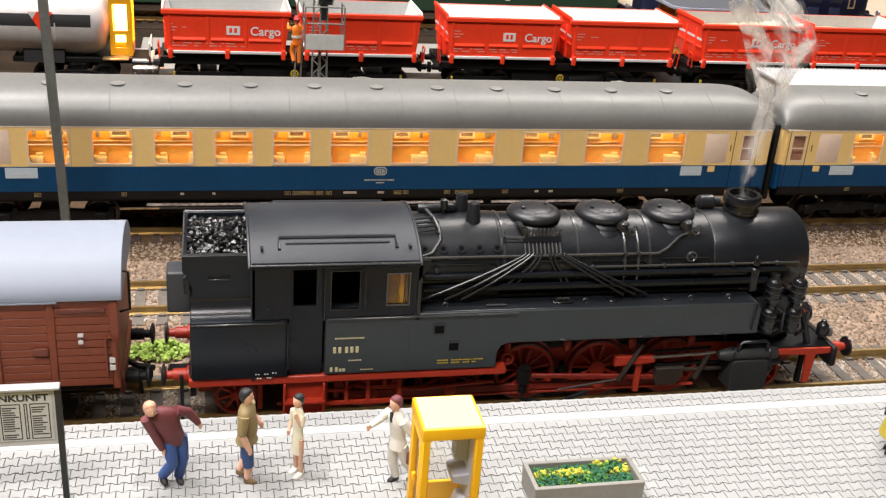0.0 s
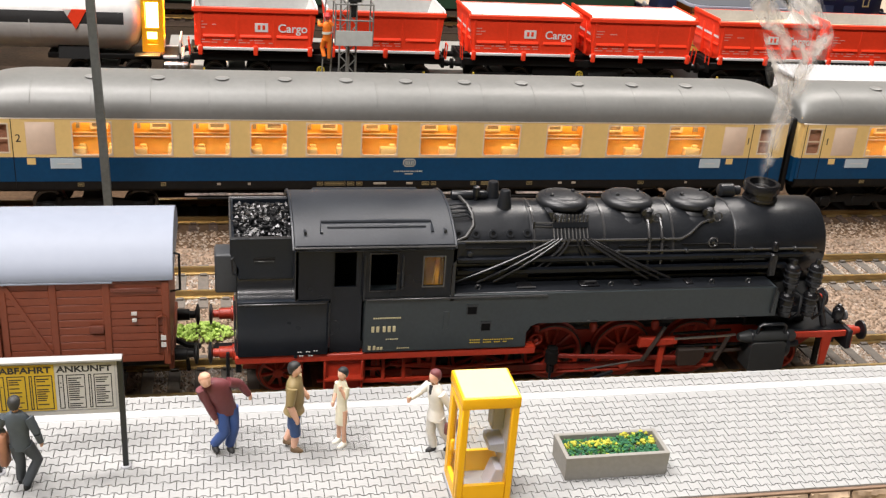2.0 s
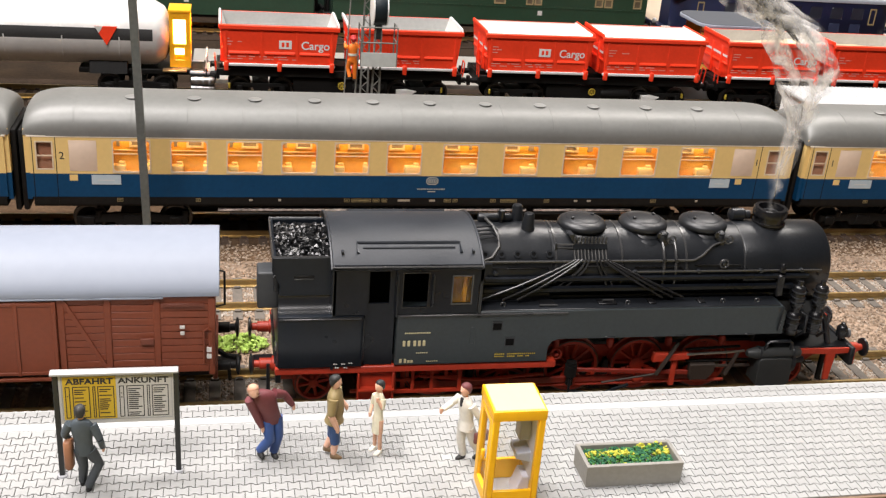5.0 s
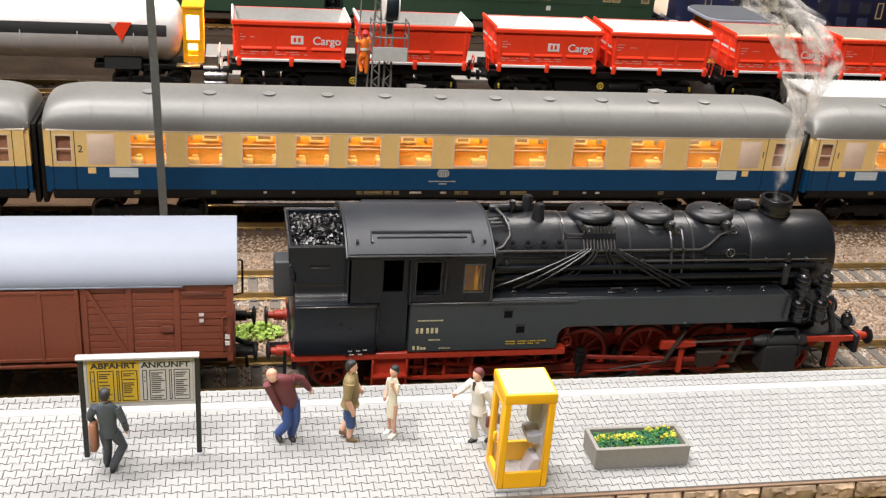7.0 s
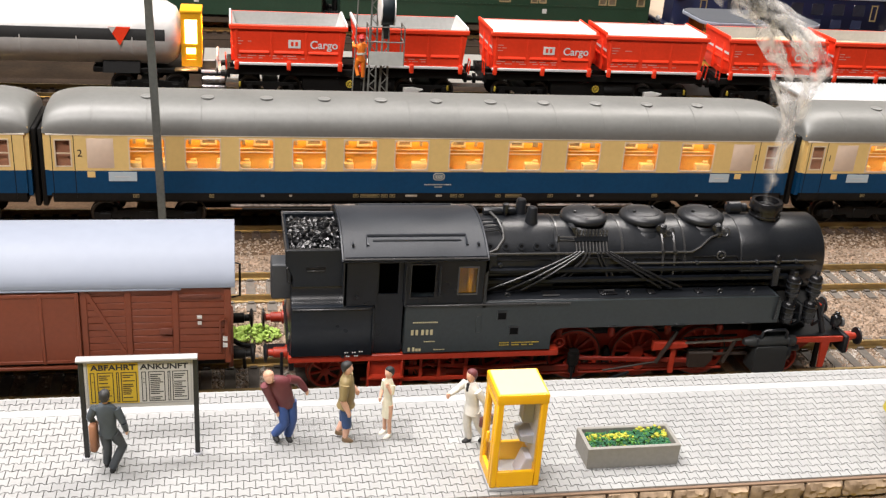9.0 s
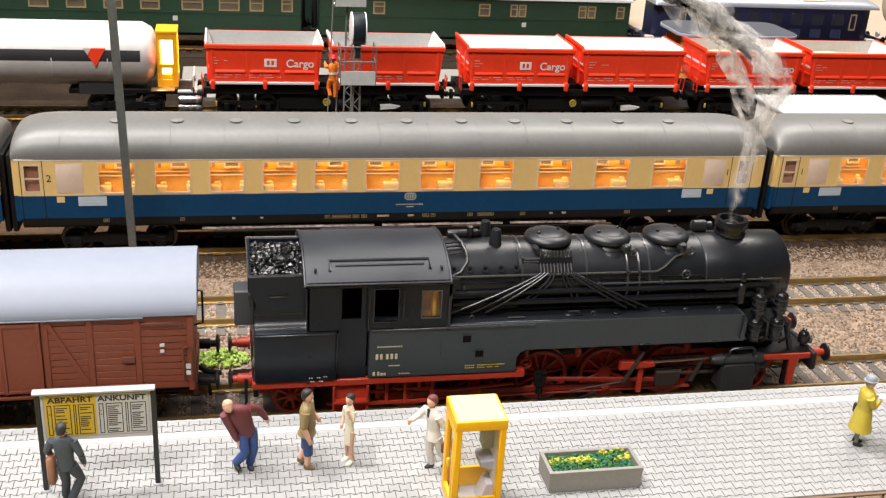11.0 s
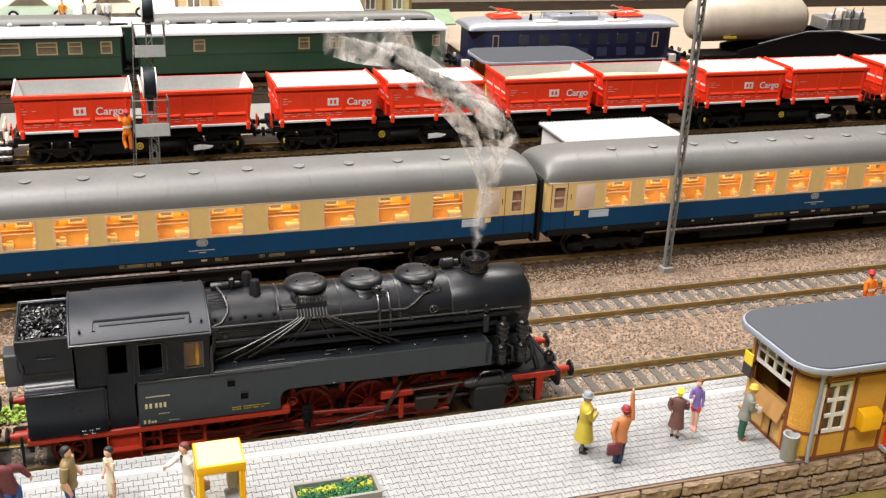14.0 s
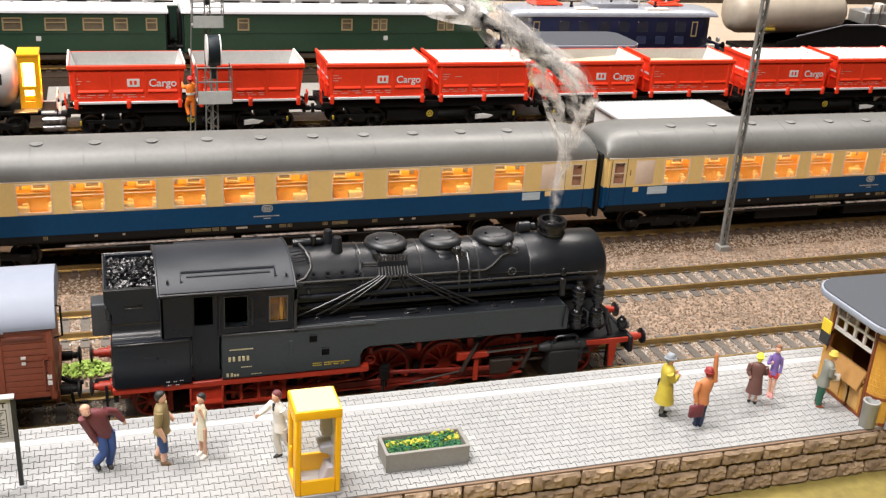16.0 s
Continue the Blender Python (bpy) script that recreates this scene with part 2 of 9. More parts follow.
M_HOPGREY = mat("hopper_inside_grey", (0.47, 0.47, 0.455), 0.5, 0, 0.1, 600, 0.1)
M_HOPRIM = mat("hopper_rim_white", (0.72, 0.72, 0.70), 0.5, 0, 0.06, 600, 0.06)
M_LOADWHITE = mat("white_load", (0.74, 0.73, 0.69), 0.8, 0, 0.1, 900, 0.6)
M_SAND = mat("sand_load", (0.62, 0.50, 0.34), 0.9, 0, 0.12, 1500, 0.5)
M_GREEN = mat("coach_bottle_green", (0.020, 0.055, 0.030), 0.42, 0, 0.15, 700, 0.06)
M_GREENDK = mat("coach_dark_green", (0.012, 0.03, 0.02), 0.42, 0, 0.15, 700, 0.06)
M_SILVER = mat("silver_roof", (0.62, 0.62, 0.62), 0.4, 0.3, 0.1, 500, 0.06)
M_PAVER = mat("concrete_paver", (0.355, 0.36, 0.35), 0.8, 0, 0.08, 1800, 0.25, rand=0.05, big=25)
M_JOINT = mat("paver_joint", (0.045, 0.042, 0.038), 0.9, 0, 0.3, 900, 0.3)
M_LINE = mat("white_safety_line", (0.425, 0.43, 0.43), 0.7, 0, 0.06, 900, 0.15)
M_STONE = mat("wall_stone", (0.20, 0.125, 0.075), 0.9, 0, 0.45, 420, 1.0, tint=(0.50, 0.37, 0.245), rand=0.15, big=160)
M_MORTAR = mat("wall_mortar", (0.05, 0.03, 0.02), 0.9, 0, 0.3, 600, 0.5)
# The shade between the trains is put into this dark ground colour.
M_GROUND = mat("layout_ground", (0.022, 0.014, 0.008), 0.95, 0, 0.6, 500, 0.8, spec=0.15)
M_GRASSGROUND = mat("olive_ground", (0.24, 0.19, 0.05), 0.9, 0, 0.25, 400, 0.5)
M_BALLAST = mat("ballast_bed", (0.27, 0.195, 0.14), 0.9, 0, 0.5, 900, 1.0, spec=0.2)
# Bed darkened for the shade under the tippers and the back row.
M_BALLASTSHADE = mat("shaded_ballast_bed", (0.032, 0.021, 0.014), 0.95, 0, 0.6, 900, 1.0, spec=0.15)
# Brown ballast, darkened further for the shade below the coaches.
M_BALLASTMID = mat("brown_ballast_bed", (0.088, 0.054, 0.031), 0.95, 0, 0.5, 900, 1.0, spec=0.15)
M_SLEEPER = mat("sleeper_grey_brown", (0.105, 0.09, 0.075), 0.75, 0, 0.35, 700, 0.4, rand=0.15)
M_SLEEPERBR = mat("sleeper_brown", (0.06, 0.038, 0.026), 0.75, 0, 0.3, 700, 0.4, rand=0.15)
M_RAIL = mat("rail_brassy_steel", (0.40, 0.29, 0.13), 0.35, 0.85, 0.2, 600, 0.1)
M_BOOTH = mat("booth_yellow_plastic", (0.86, 0.455, 0.008), 0.4, 0, 0.04, 500, 0.03)
M_GREYPL = mat("grey_plastic", (0.36, 0.365, 0.385), 0.5, 0, 0.08, 600, 0.06)
M_PLANTER = mat("planter_concrete", (0.25, 0.24, 0.215), 0.7, 0, 0.12, 900, 0.2)
M_FOLIAGE = mat("foam_green", (0.026, 0.125, 0.058), 0.9, 0, 0.5, 900, 0.6)
M_LEAF = mat("foam_mid_green", (0.08, 0.22, 0.035), 0.9, 0, 0.5, 900, 0.6)
M_FLOWER = mat("foam_yellow", (0.46, 0.44, 0.05), 0.9, 0, 0.3, 900, 0.6)
M_TUFT = mat("foam_light_green", (0.34, 0.48, 0.10), 0.9, 0, 0.4, 900, 0.6)
M_POST = mat("dark_post", (0.016, 0.018, 0.018), 0.45, 0, 0.2, 700, 0.05)
M_MAST = mat("mast_grey_green", (0.13, 0.14, 0.13), 0.5, 0.2, 0.25, 700, 0.1)
M_BOARDWHITE = mat("board_white", (0.80, 0.79, 0.76), 0.6, 0, 0.05, 700, 0.05)
M_BOARDYEL = mat("board_yellow", (0.78, 0.58, 0.04), 0.6, 0, 0.05, 700, 0.05)
M_INK = mat("black_ink", (0.03, 0.03, 0.03), 0.7, 0, 0.2, 900, 0)
M_KIOSK = mat("kiosk_ochre_wall", (0.62, 0.33, 0.05), 0.55, 0, 0.08, 600, 0.08)
M_KIOSKTRIM = mat("kiosk_brown_trim", (0.20, 0.055, 0.018), 0.55, 0, 0.15, 700, 0.1)
M_KIOSKROOF = mat("kiosk_roof_slate", (0.058, 0.065, 0.077), 0.7, 0, 0.08, 1200, 0.15)
M_KIOSKRIM = mat("kiosk_roof_rim", (0.29, 0.32, 0.38), 0.5, 0, 0.08, 700, 0.05)
M_WINWHITE = mat("white_window_frame", (0.74, 0.72, 0.68), 0.5, 0, 0.05, 700, 0)
M_WOODTAN = mat("tan_counter", (0.36, 0.19, 0.06), 0.6, 0, 0.15, 500, 0.1)
M_WALLROOM = mat("room_wall_paint", (0.16, 0.142, 0.125), 0.85, 0, 0.05, 40, 0.1, big=3)


# ---- the room and the layout board ----
def room():
    bm = box(B(), -2600, 2800, -2200, 2300, -1000, -960)
    solid("floor", bm, M_WALLROOM, (0, 0, -1000), "plain floor of the hobby room", "floor", kind="structure")
    for name, dims in (("wall_north", (-2600, 2800, 2300, 2400, -1000, 1500)), ("wall_south", (-2600, 2800, -2300, -2200, -1000, 1500)),
                       ("wall_west", (-2700, -2600, -2300, 2400, -1000, 1500)), ("wall_east", (2800, 2900, -2300, 2400, -1000, 1500))):
        solid(name, box(B(), *dims), M_WALLROOM, (dims[0], dims[2], dims[4]), "plain warm-painted room wall", "wall", kind="structure")
    solid("ceiling", box(B(), -2700, 2900, -2300, 2400, 1500, 1560), M_WALLROOM, (0, 0, 1500), "plain pale room ceiling", "ceiling", kind="structure")


room()
solid("table_base", box(B(), -860, 1060, -380, 1060, -960, -60), M_WALLROOM, (100, 340, -960), "plain closed base under the layout board", "table", kind="structure")
GZ = -14.0


def ground():
    bm = B()
    sheet(bm, lambda u, v: (-900 + 2000 * u, -74 + 1174 * v, GZ + 0.25 * noise.noise(Vector((u * 60, v * 40, 0)))), 60, 40)
    box(bm, -900, 1100, -74, 1100, -60, GZ - 0.6)
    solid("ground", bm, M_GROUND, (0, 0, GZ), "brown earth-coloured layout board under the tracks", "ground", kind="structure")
    bm = B()
    sheet(bm, lambda u, v: (-900 + 2000 * u, -420 + 346 * v, GZ - 1 + 0.5 * noise.noise(Vector((u * 40, v * 8, 3)))), 60, 12)
    box(bm, -900, 1100, -420, -74, -60, GZ - 2)
    solid("ground_front", bm, M_GRASSGROUND, (0, -200, GZ), "olive-yellow ground before the platform wall", "ground", kind="structure")


ground()


def rail_profile(y):
    return [(y - 1.1, RT - 2.4), (y + 1.1, RT - 2.4), (y + 1.1, RT - 2.0), (y + 0.25, RT - 1.7), (y + 0.25, RT - 0.7), (y + 0.45, RT - 0.5),
            (y + 0.45, RT), (y - 0.45, RT), (y - 0.45, RT - 0.5), (y - 0.25, RT - 0.7), (y - 0.25, RT - 1.7), (y - 1.1, RT - 2.0)]


def sleeper_mesh(m):
    bm = B()
    prism(bm, [(-15, 0), (15, 0), (14.7, 1.0), (-14.7, 1.0)], "x", -1.55, 1.55, 0.12)
    for s in (-1, 1):
        for d in (-1, 1):
            box(bm, -1.0, 1.0, s * 8.25 + d * 1.5 - 0.55, s * 8.25 + d * 1.5 + 0.55, 1.0, 1.55)
    bmesh.ops.transform(bm, matrix=Matrix.Scale(MM, 4), verts=bm.verts)
    return mesh_of("sleeper", bm, m, 30)


SLEEPER_A, SLEEPER_B = sleeper_mesh(M_SLEEPER), sleeper_mesh(M_SLEEPERBR)


def track(index, x0, x1, me, label, bedding):
    y = index * TRACK
    t = thing("railway_track", ((x0 + x1) / 2, y, GZ), label, "track", "parallel railway tracks", "structure")
    bed = prism(B(), [(y - 28.64, GZ - 1.5), (y + 28.64, GZ - 1.5), (y + 28.64, GZ + 0.4), (y + 21, RT - 2.75), (y - 21, RT - 2.75), (y - 28.64, GZ + 0.4)], "x", x0, x1)
    part("ballast_bed", bed, bedding, t)
    for s in (-1, 1):
        part("rail", prism(B(), rail_profile(y + s * 8.25), "x", x0, x1), M_RAIL, t, "brassy worn steel rail", 0)
    n = int((x1 - x0) / 6.6)
    for i in range(n):
        piece("sleeper", me, t, x0 + 3 + i * 6.6, y + 0.2 * math.sin(i * 7.1), RT - 3.3)
    return t


track(0, -430, 480, SLEEPER_A, "model railway track beside the platform, grey sleepers in ballast", M_BALLAST)
track(1, -430, 560, SLEEPER_A, "empty model railway track, grey sleepers in pinkish ballast", M_BALLAST)
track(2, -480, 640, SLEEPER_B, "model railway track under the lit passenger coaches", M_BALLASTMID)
track(5, -420, 760, SLEEPER_B, "model railway track under the red tipper wagons", M_BALLASTSHADE)
track(444.5 / TRACK, -420, 900, SLEEPER_B, "model railway track under the green coaches", M_BALLASTSHADE)


# ---- platform ----
PW = 2.6     # paver pitch along the platform
PH = 2.65     # across it
PLAT_X0, PLAT_X1 = -330, 420


def platform():
    t = thing("platform", (0, -51, GZ - 1), "pale paved station platform with a white safety line", "platform", kind="structure")
    bm = box(B(), PLAT_X0, PLAT_X1, -74.2, -27.2, GZ - 1, -0.35)
    part("platform_slab", bm, M_JOINT, t)
    part("kerb", box(B(), PLAT_X0, PLAT_X1, -27.6, -26.8, -6, 0.05, 0.12), M_PAVER, t, "narrow pale platform edge")
    part("safety_line", box(B(), PLAT_X0, PLAT_X1, -35.1, -32.7, -0.4, 0.03, 0.05), M_LINE, t, "continuous white painted line")
    part("line_bed", box(B(), PLAT_X0, PLAT_X1, -35.7, -31.9, -0.5, -0.1), M_PAVER, t, "pale concrete strip under the line")
    return t


PLATFORM = platform()


# ---- wheels and buffers shared by the stock ----
def ring_of(x, y, z, r, w, n=18):
    """A thin ring that stands across y."""
    return tube(B(), [(x + r * math.cos(2 * math.pi * k / n), y, z + r * math.sin(2 * math.pi * k / n)) for k in range(n + 1)], w, 6)


def wheel(bm, x, y, z, r, s, spokes=0, mi=0, rim=1):
    """A wheel across y; s is the side of the track it stands on, its flange looks inwards."""
    n, s = 28, -s
    if not spokes:
        prof = [(0.12 * r, 0.9), (0.3 * r, 0.7), (0.36 * r, 0.1), (0.8 * r, 0.35), (0.86 * r, 1.0), (r * 0.99, 1.0), (r, -0.5), (r + 0.5, -0.6), (r + 0.5, -1.0), (0.1 * r, -1.0)]
        lathe(bm, [(p, -s * h) for p, h in prof], (x, y, z), "y", n, mi)
        for f in bm.faces:
            c = f.calc_center_median()
            if math.hypot(c.x - x, c.z - z) > 0.84 * r:
                f.material_index = rim
        return bm
    prof = [(r * 0.84, -1.0), (r + 0.5, -1.0), (r + 0.5, -0.6), (r, -0.5), (r * 0.99, 1.0), (r * 0.94, 1.0), (r * 0.84, 0.9)]
    rings = [[bm.verts.new((x + q * math.cos(2 * math.pi * k / n), y - s * h, z + q * math.sin(2 * math.pi * k / n))) for k in range(n)] for q, h in prof]
    for a, b in zip(rings, rings[1:] + rings[:1]):
        for k in range(n):
            bm.faces.new((a[k], a[(k + 1) % n], b[(k + 1) % n], b[k])).material_index = rim if a is rings[4] else mi
    bmesh.ops.recalc_face_normals(bm, faces=bm.faces)
    return bm


def spoke(x, y, z, r, a):
    c, d = math.cos(a), math.sin(a)
    return tube(B(), [(x + 0.2 * r * c, y, z + 0.2 * r * d), (x + 0.9 * r * c, y, z + 0.9 * r * d)], 0.5, 5)


def buffers(t, x, d, z, sleeve=M_UNDER, head=M_UNDER):
    """Two buffers whose beam is at x and whose faces look along d."""
    for y in (t_y(t) - 10.1, t_y(t) + 10.1):
        p = part("buffer", lathe(B(), [(2.0, 0), (2.0, 0.5), (1.5, 0.6), (1.45, d and 3.6), (1.0, 3.7), (1.0, 5.2)] if d > 0 else
                                 [(1.0, -5.2), (1.0, -3.7), (1.45, -3.6), (1.5, -0.6), (2.0, -0.5), (2.0, 0)], (x, y, z), "x", 16), sleeve, t)
        part("buffer_head", lathe(B(), [(1.0, 5.0), (2.6, 5.4), (2.7, 5.9), (1.4, 6.2)] if d > 0 else
                                  [(1.4, -6.2), (2.7, -5.9), (2.6, -5.4), (1.0, -5.0)], (x, y, z), "x", 18), head, p)


def t_y(t):
    return ORIGIN[t.name].y


def bogie(t, x, y, wb=29.0, r=5.2, m=None, light=False):
    """A two-axle truck with frames, springs and four wheels."""
    b = part("bogie", B_bogie(x, y, wb, light), m or M_UNDER, t)
    for dx in (-wb / 2, wb / 2):
        for s in (-1, 1):
            part("wheel", wheel(B(), x + dx, y + s * 8.2, RT + r, r, s), [M_UNDER, M_STEELDARK], b)
        part("axle", tube(B(), [(x + dx, y - 8, RT + r), (x + dx, y + 8, RT + r)], 0.9, 8), M_UNDER, b)
    return b


def B_bogie(x, y, wb, light=False):
    bm = B()
    if light:
        for s in (-1, 1):
            yy = y + s * 10.8
            prism(bm, [(x - wb / 2 - 3, RT + 7.0), (x - wb / 2 - 3, RT + 8.6), (x + wb / 2 + 3, RT + 8.6), (x + wb / 2 + 3, RT + 7.0), (x + 4, RT + 6.4), (x + 3, RT + 4.0), (x - 3, RT + 4.0), (x - 4, RT + 6.4)], "y", yy - 0.5, yy + 0.5, 0.12)
            for dx in (-wb / 2, wb / 2):
                box(bm, x + dx - 1.4, x + dx + 1.4, yy - 0.9, yy + 0.9, RT + 3.8, RT + 7.4, 0.3)
        box(bm, x - 4, x + 4, y - 10, y + 10, RT + 5.5, RT + 8.5)
        return bm
    for s in (-1, 1):
        yy = y + s * 11.5
        prism(bm, [(x - wb / 2 - 4, RT + 4.5), (x - wb / 2 - 4, RT + 7), (x - 5, RT + 8.5), (x + 5, RT + 8.5), (x + wb / 2 + 4, RT + 7), (x + wb / 2 + 4, RT + 4.5),
                   (x + 6, RT + 5), (x + 5, RT + 3.4), (x - 5, RT + 3.4), (x - 6, RT + 5)], "y", yy - 0.7, yy + 0.7, 0.15)
        for dx in (-wb / 2, wb / 2):
            box(bm, x + dx - 2, x + dx + 2, yy - 1.3 if s < 0 else yy - 0.5, yy + 0.5 if s < 0 else yy + 1.3, RT + 3.5, RT + 7, 0.3)
            lathe(bm, [(1.2, RT + 6.8), (1.3, RT + 7.6), (1.0, RT + 8.4), (1.3, RT + 9.2)], (x + dx + 3.4, yy, 0), "z", 10)
        box(bm, x - 3, x + 3, yy - 1, yy + 1, RT + 3.6, RT + 7.6, 0.3)
    box(bm, x - 4, x + 4, y - 11, y + 11, RT + 5.5, RT + 8.5)
    return bm


# ---- lit passenger coaches ----
COACH_WIN = [(-130.7, -118.6), (-111.9, -99.9), (-93.4, -81.5), (-75.0, -63.0), (-56.8, -44.8), (-38.5, -26.2),
             (-18.5, -5.7), (3.6, 16.5), (26.0, 39.0), (48.3, 61.9), (71.2, 84.7)]


def roof_section(hw, z0, zt):
    """Half a carlin-shaped roof: from the eave in to the crown, as (y, z)."""
    pts = []
    for k in range(15):
        a = math.pi / 2 * k / 14
        pts.append((hw * math.cos(a) ** 0.75, z0 + (zt - z0) * math.sin(a) ** 0.85))
    return pts


def coach_roof(bm, x0, x1, y, hw, z0, zt, end, mi=0, lip=0.5):
    """A long roof whose ends are drawn down and in."""
    sec = roof_section(hw, z0, zt)
    full = [(-p, q) for p, q in sec] + [(p, q) for p, q in sec[-2::-1]]
    n = 12
    xs = [(x0 + end * (1 - math.cos(math.pi / 2 * k / n)), math.sin(math.pi / 2 * k / n)) for k in range(n + 1)]
    st = [(x, s) for x, s in xs] + [(x1 - (x - x0), s) for x, s in reversed(xs)]
    rows = []
    for x, s in st:
        k = 0.35 + 0.65 * s ** 0.6
        w = 0.93 + 0.07 * s ** 0.5
        rows.append([bm.verts.new((x, y + p * w, z0 + (q - z0) * k)) for p, q in full])
    for a, b in zip(rows, rows[1:]):
        for j in range(len(full) - 1):
            bm.faces.new((a[j], b[j], b[j + 1], a[j + 1])).material_index = mi
    bm.faces.new(rows[0]).material_index = mi
    bm.faces.new(rows[-1][::-1]).material_index = mi
    for a, b in zip(rows, rows[1:]):
        bm.faces.new((a[0], a[-1], b[-1], b[0])).material_index = mi
    bmesh.ops.recalc_face_normals(bm, faces=bm.faces)
    return bm


def blue_coach(dx, klass_l, klass_r, first):
    yc = 2 * TRACK
    x0, x1 = -158.6 + dx, 117.4 + dx
    hw = 16.2
    yn = yc - hw
    t = thing("passenger_coach", ((x0 + x1) / 2, yc, RT), "cream and ocean-blue express coach with lit orange windows and grey roof", "coach", "cream and blue express coaches")
    wins = [(a + dx, b + dx, 14.0, 25.2) for a, b in COACH_WIN]
    doors = [(-154.9 + dx, -149.7 + dx, 14.8, 24.4), (106.2 + dx, 110.9 + dx, 14.8, 24.4)]
    frost = [(-144.6 + dx, -135.7 + dx, 14.2, 25.0), (92.2 + dx, 101.0 + dx, 14.2, 25.0)]
    for s in (-1, 1):
        y = yn if s < 0 else yc + hw - 0.8
        bm = walled(B(), x0 + 1.5, x1 - 1.5, 13.3, 26.4, y, 0.8, wins + doors)
        part("upper_side", bm, M_CREAM, t, "cream-painted upper side")
        part("lower_side", box(B(), x0 + 1.5, x1 - 1.5, y, y + 0.8, 5.1, 13.3), M_BLUE, t, "ocean-blue lower side")
        part("solebar", box(B(), x0 + 2.0, x1 - 2.0, y + 0.1, y + 0.7, 2.4, 5.1), M_UNDER, t, "black solebar")
    for x in (x0, x1 - 1.5):
        part("end_wall", box(B(), x, x + 1.5, yc - hw + 0.7, yc + hw - 0.7, 4.0, 13.3), M_BLUE, t)
        part("end_wall", box(B(), x, x + 1.5, yc - hw + 0.7, yc + hw - 0.7, 13.3, 28.5), M_CREAM, t)
        d = -1 if x == x0 else 1
        xx = x0 if d < 0 else x1
        part("gangway_bellows", box(B(), min(xx, xx + d * 2.0), max(xx, xx + d * 2.0), yc - 13.5, yc + 13.5, -1, 27.5, 0.8, 0, 2), M_UNDER, t, "black rubber gangway")
    roof = part("roof", coach_roof(B(), x0 - 0.2, x1 + 0.2, yc, hw + 0.25, 26.4, 37.0, 16), M_ROOF, t, "smooth grey coach roof")
    for k in range(11):
        vx = x0 + 34 + k * 20.4
        part("roof_vent", lathe(B(), [(2.2, -0.6), (2.2, 0.1), (2.35, 0.15), (2.35, 0.35), (1.8, 0.55), (0.6, 0.6)], (vx, yc - 5.2, 36.72), "z", 16), M_VENTDK, roof)
    for k in range(14):
        vx = x0 + 16 + k * 18.2
        sec = roof_section(hw + 0.3, 26.4, 37.05)
        part("roof_seam", tube(B(), [(vx, yc - p, q) for p, q in sec[3:13]], 0.07, 5), M_ROOF, roof)
    part("floor_pan", box(B(), x0 + 2, x1 - 2, yc - hw + 1, yc + hw - 1, 1.4, 3.2), M_UNDER, t)
    part("cornice", box(B(), x0 + 1, x1 - 1, yn - 0.15, yn + 0.1, 26.0, 26.5), M_FRAMEALU, t)
    # windows
    for a, b, z0, z1 in wins:
        wb = walled(B(), a - 0.2, b + 0.2, z0 - 0.25, z1 + 0.2, yn - 0.2, 0.4, [(a + 0.25, b - 0.25, z0 + 0.35, 20.3), (a + 0.25, b - 0.25, 20.5, z1 - 0.25)])
        for cx, sx in ((a + 0.25, 1), (b - 0.25, -1)):
            for cz, sz in ((z0 + 0.35, 1), (z1 - 0.25, -1)):
                prism(wb, [(cx - sx * 0.1, cz - sz * 0.1), (cx + sx * 0.95, cz - sz * 0.1), (cx + sx * 0.45, cz + sz * 0.2), (cx + sx * 0.2, cz + sz * 0.45), (cx - sx * 0.1, cz + sz * 0.95)], "y", yn - 0.18, yn + 0.18)
        w = part("window", wb, M_WINFRAME, t)
        p = part("pane", box(B(), a, b, yn + 0.35, yn + 0.45, z0, z1), M_GLASS, w)
        p.visible_shadow = False
    for a, b, z0, z1 in doors:
        w = part("door_window", walled(B(), a - 0.2, b + 0.2, z0 - 0.2, z1 + 0.2, yn - 0.12, 0.3, [(a + 0.25, b - 0.25, z0 + 0.25, 19.35), (a + 0.25, b - 0.25, 19.75, z1 - 0.25)]), M_WINFRAME, t)
        p = part("pane", box(B(), a, b, yn + 0.35, yn + 0.45, z0, z1), M_GLASS, w)
        p.visible_shadow = False
        # Added brown wall keeps the compartment glow out of the door window.
        part("vestibule_wall", box(B(), a - 0.6, b + 0.6, yn + 1.2, yn + 1.5, z0 - 1.5, z1 + 0.6), M_VESTIBULE, t, "brown vestibule wall added behind the door window")
    for a, b, z0, z1 in frost:
        part("frosted_window", box(B(), a, b, yn - 0.1, yn + 0.2, z0, z1, 0.25, 0, 2), M_FROST, t, "pale frosted lavatory window")
    for x in (-156.0, -148.7, 103.3, 112.2):
        part("door_seam", box(B(), x + dx - 0.12, x + dx + 0.12, yn - 0.06, yn + 0.1, 3.0, 26.0), M_UNDER, t)
    for x, k in ((-146.9, klass_l), (102.1, klass_r)):
        letters("class_number", k, 3.6, t, x + dx + (0 if x < 0 else 0), yn - 0.06, 19.5, M_INK, label="black class numeral")
    for a, b in ((-137.8, -128.4), (84.5, 92.4)):
        part("route_board", box(B(), a + dx, b + dx, yn - 0.25, yn + 0.1, 9.6, 12.9), M_ROUTE, t, "pale blue-white route board")
        part("route_text", box(B(), a + dx + 2.0, b + dx - 2.0, yn - 0.3, yn - 0.2, 11.0, 11.3), M_SILVER, t)
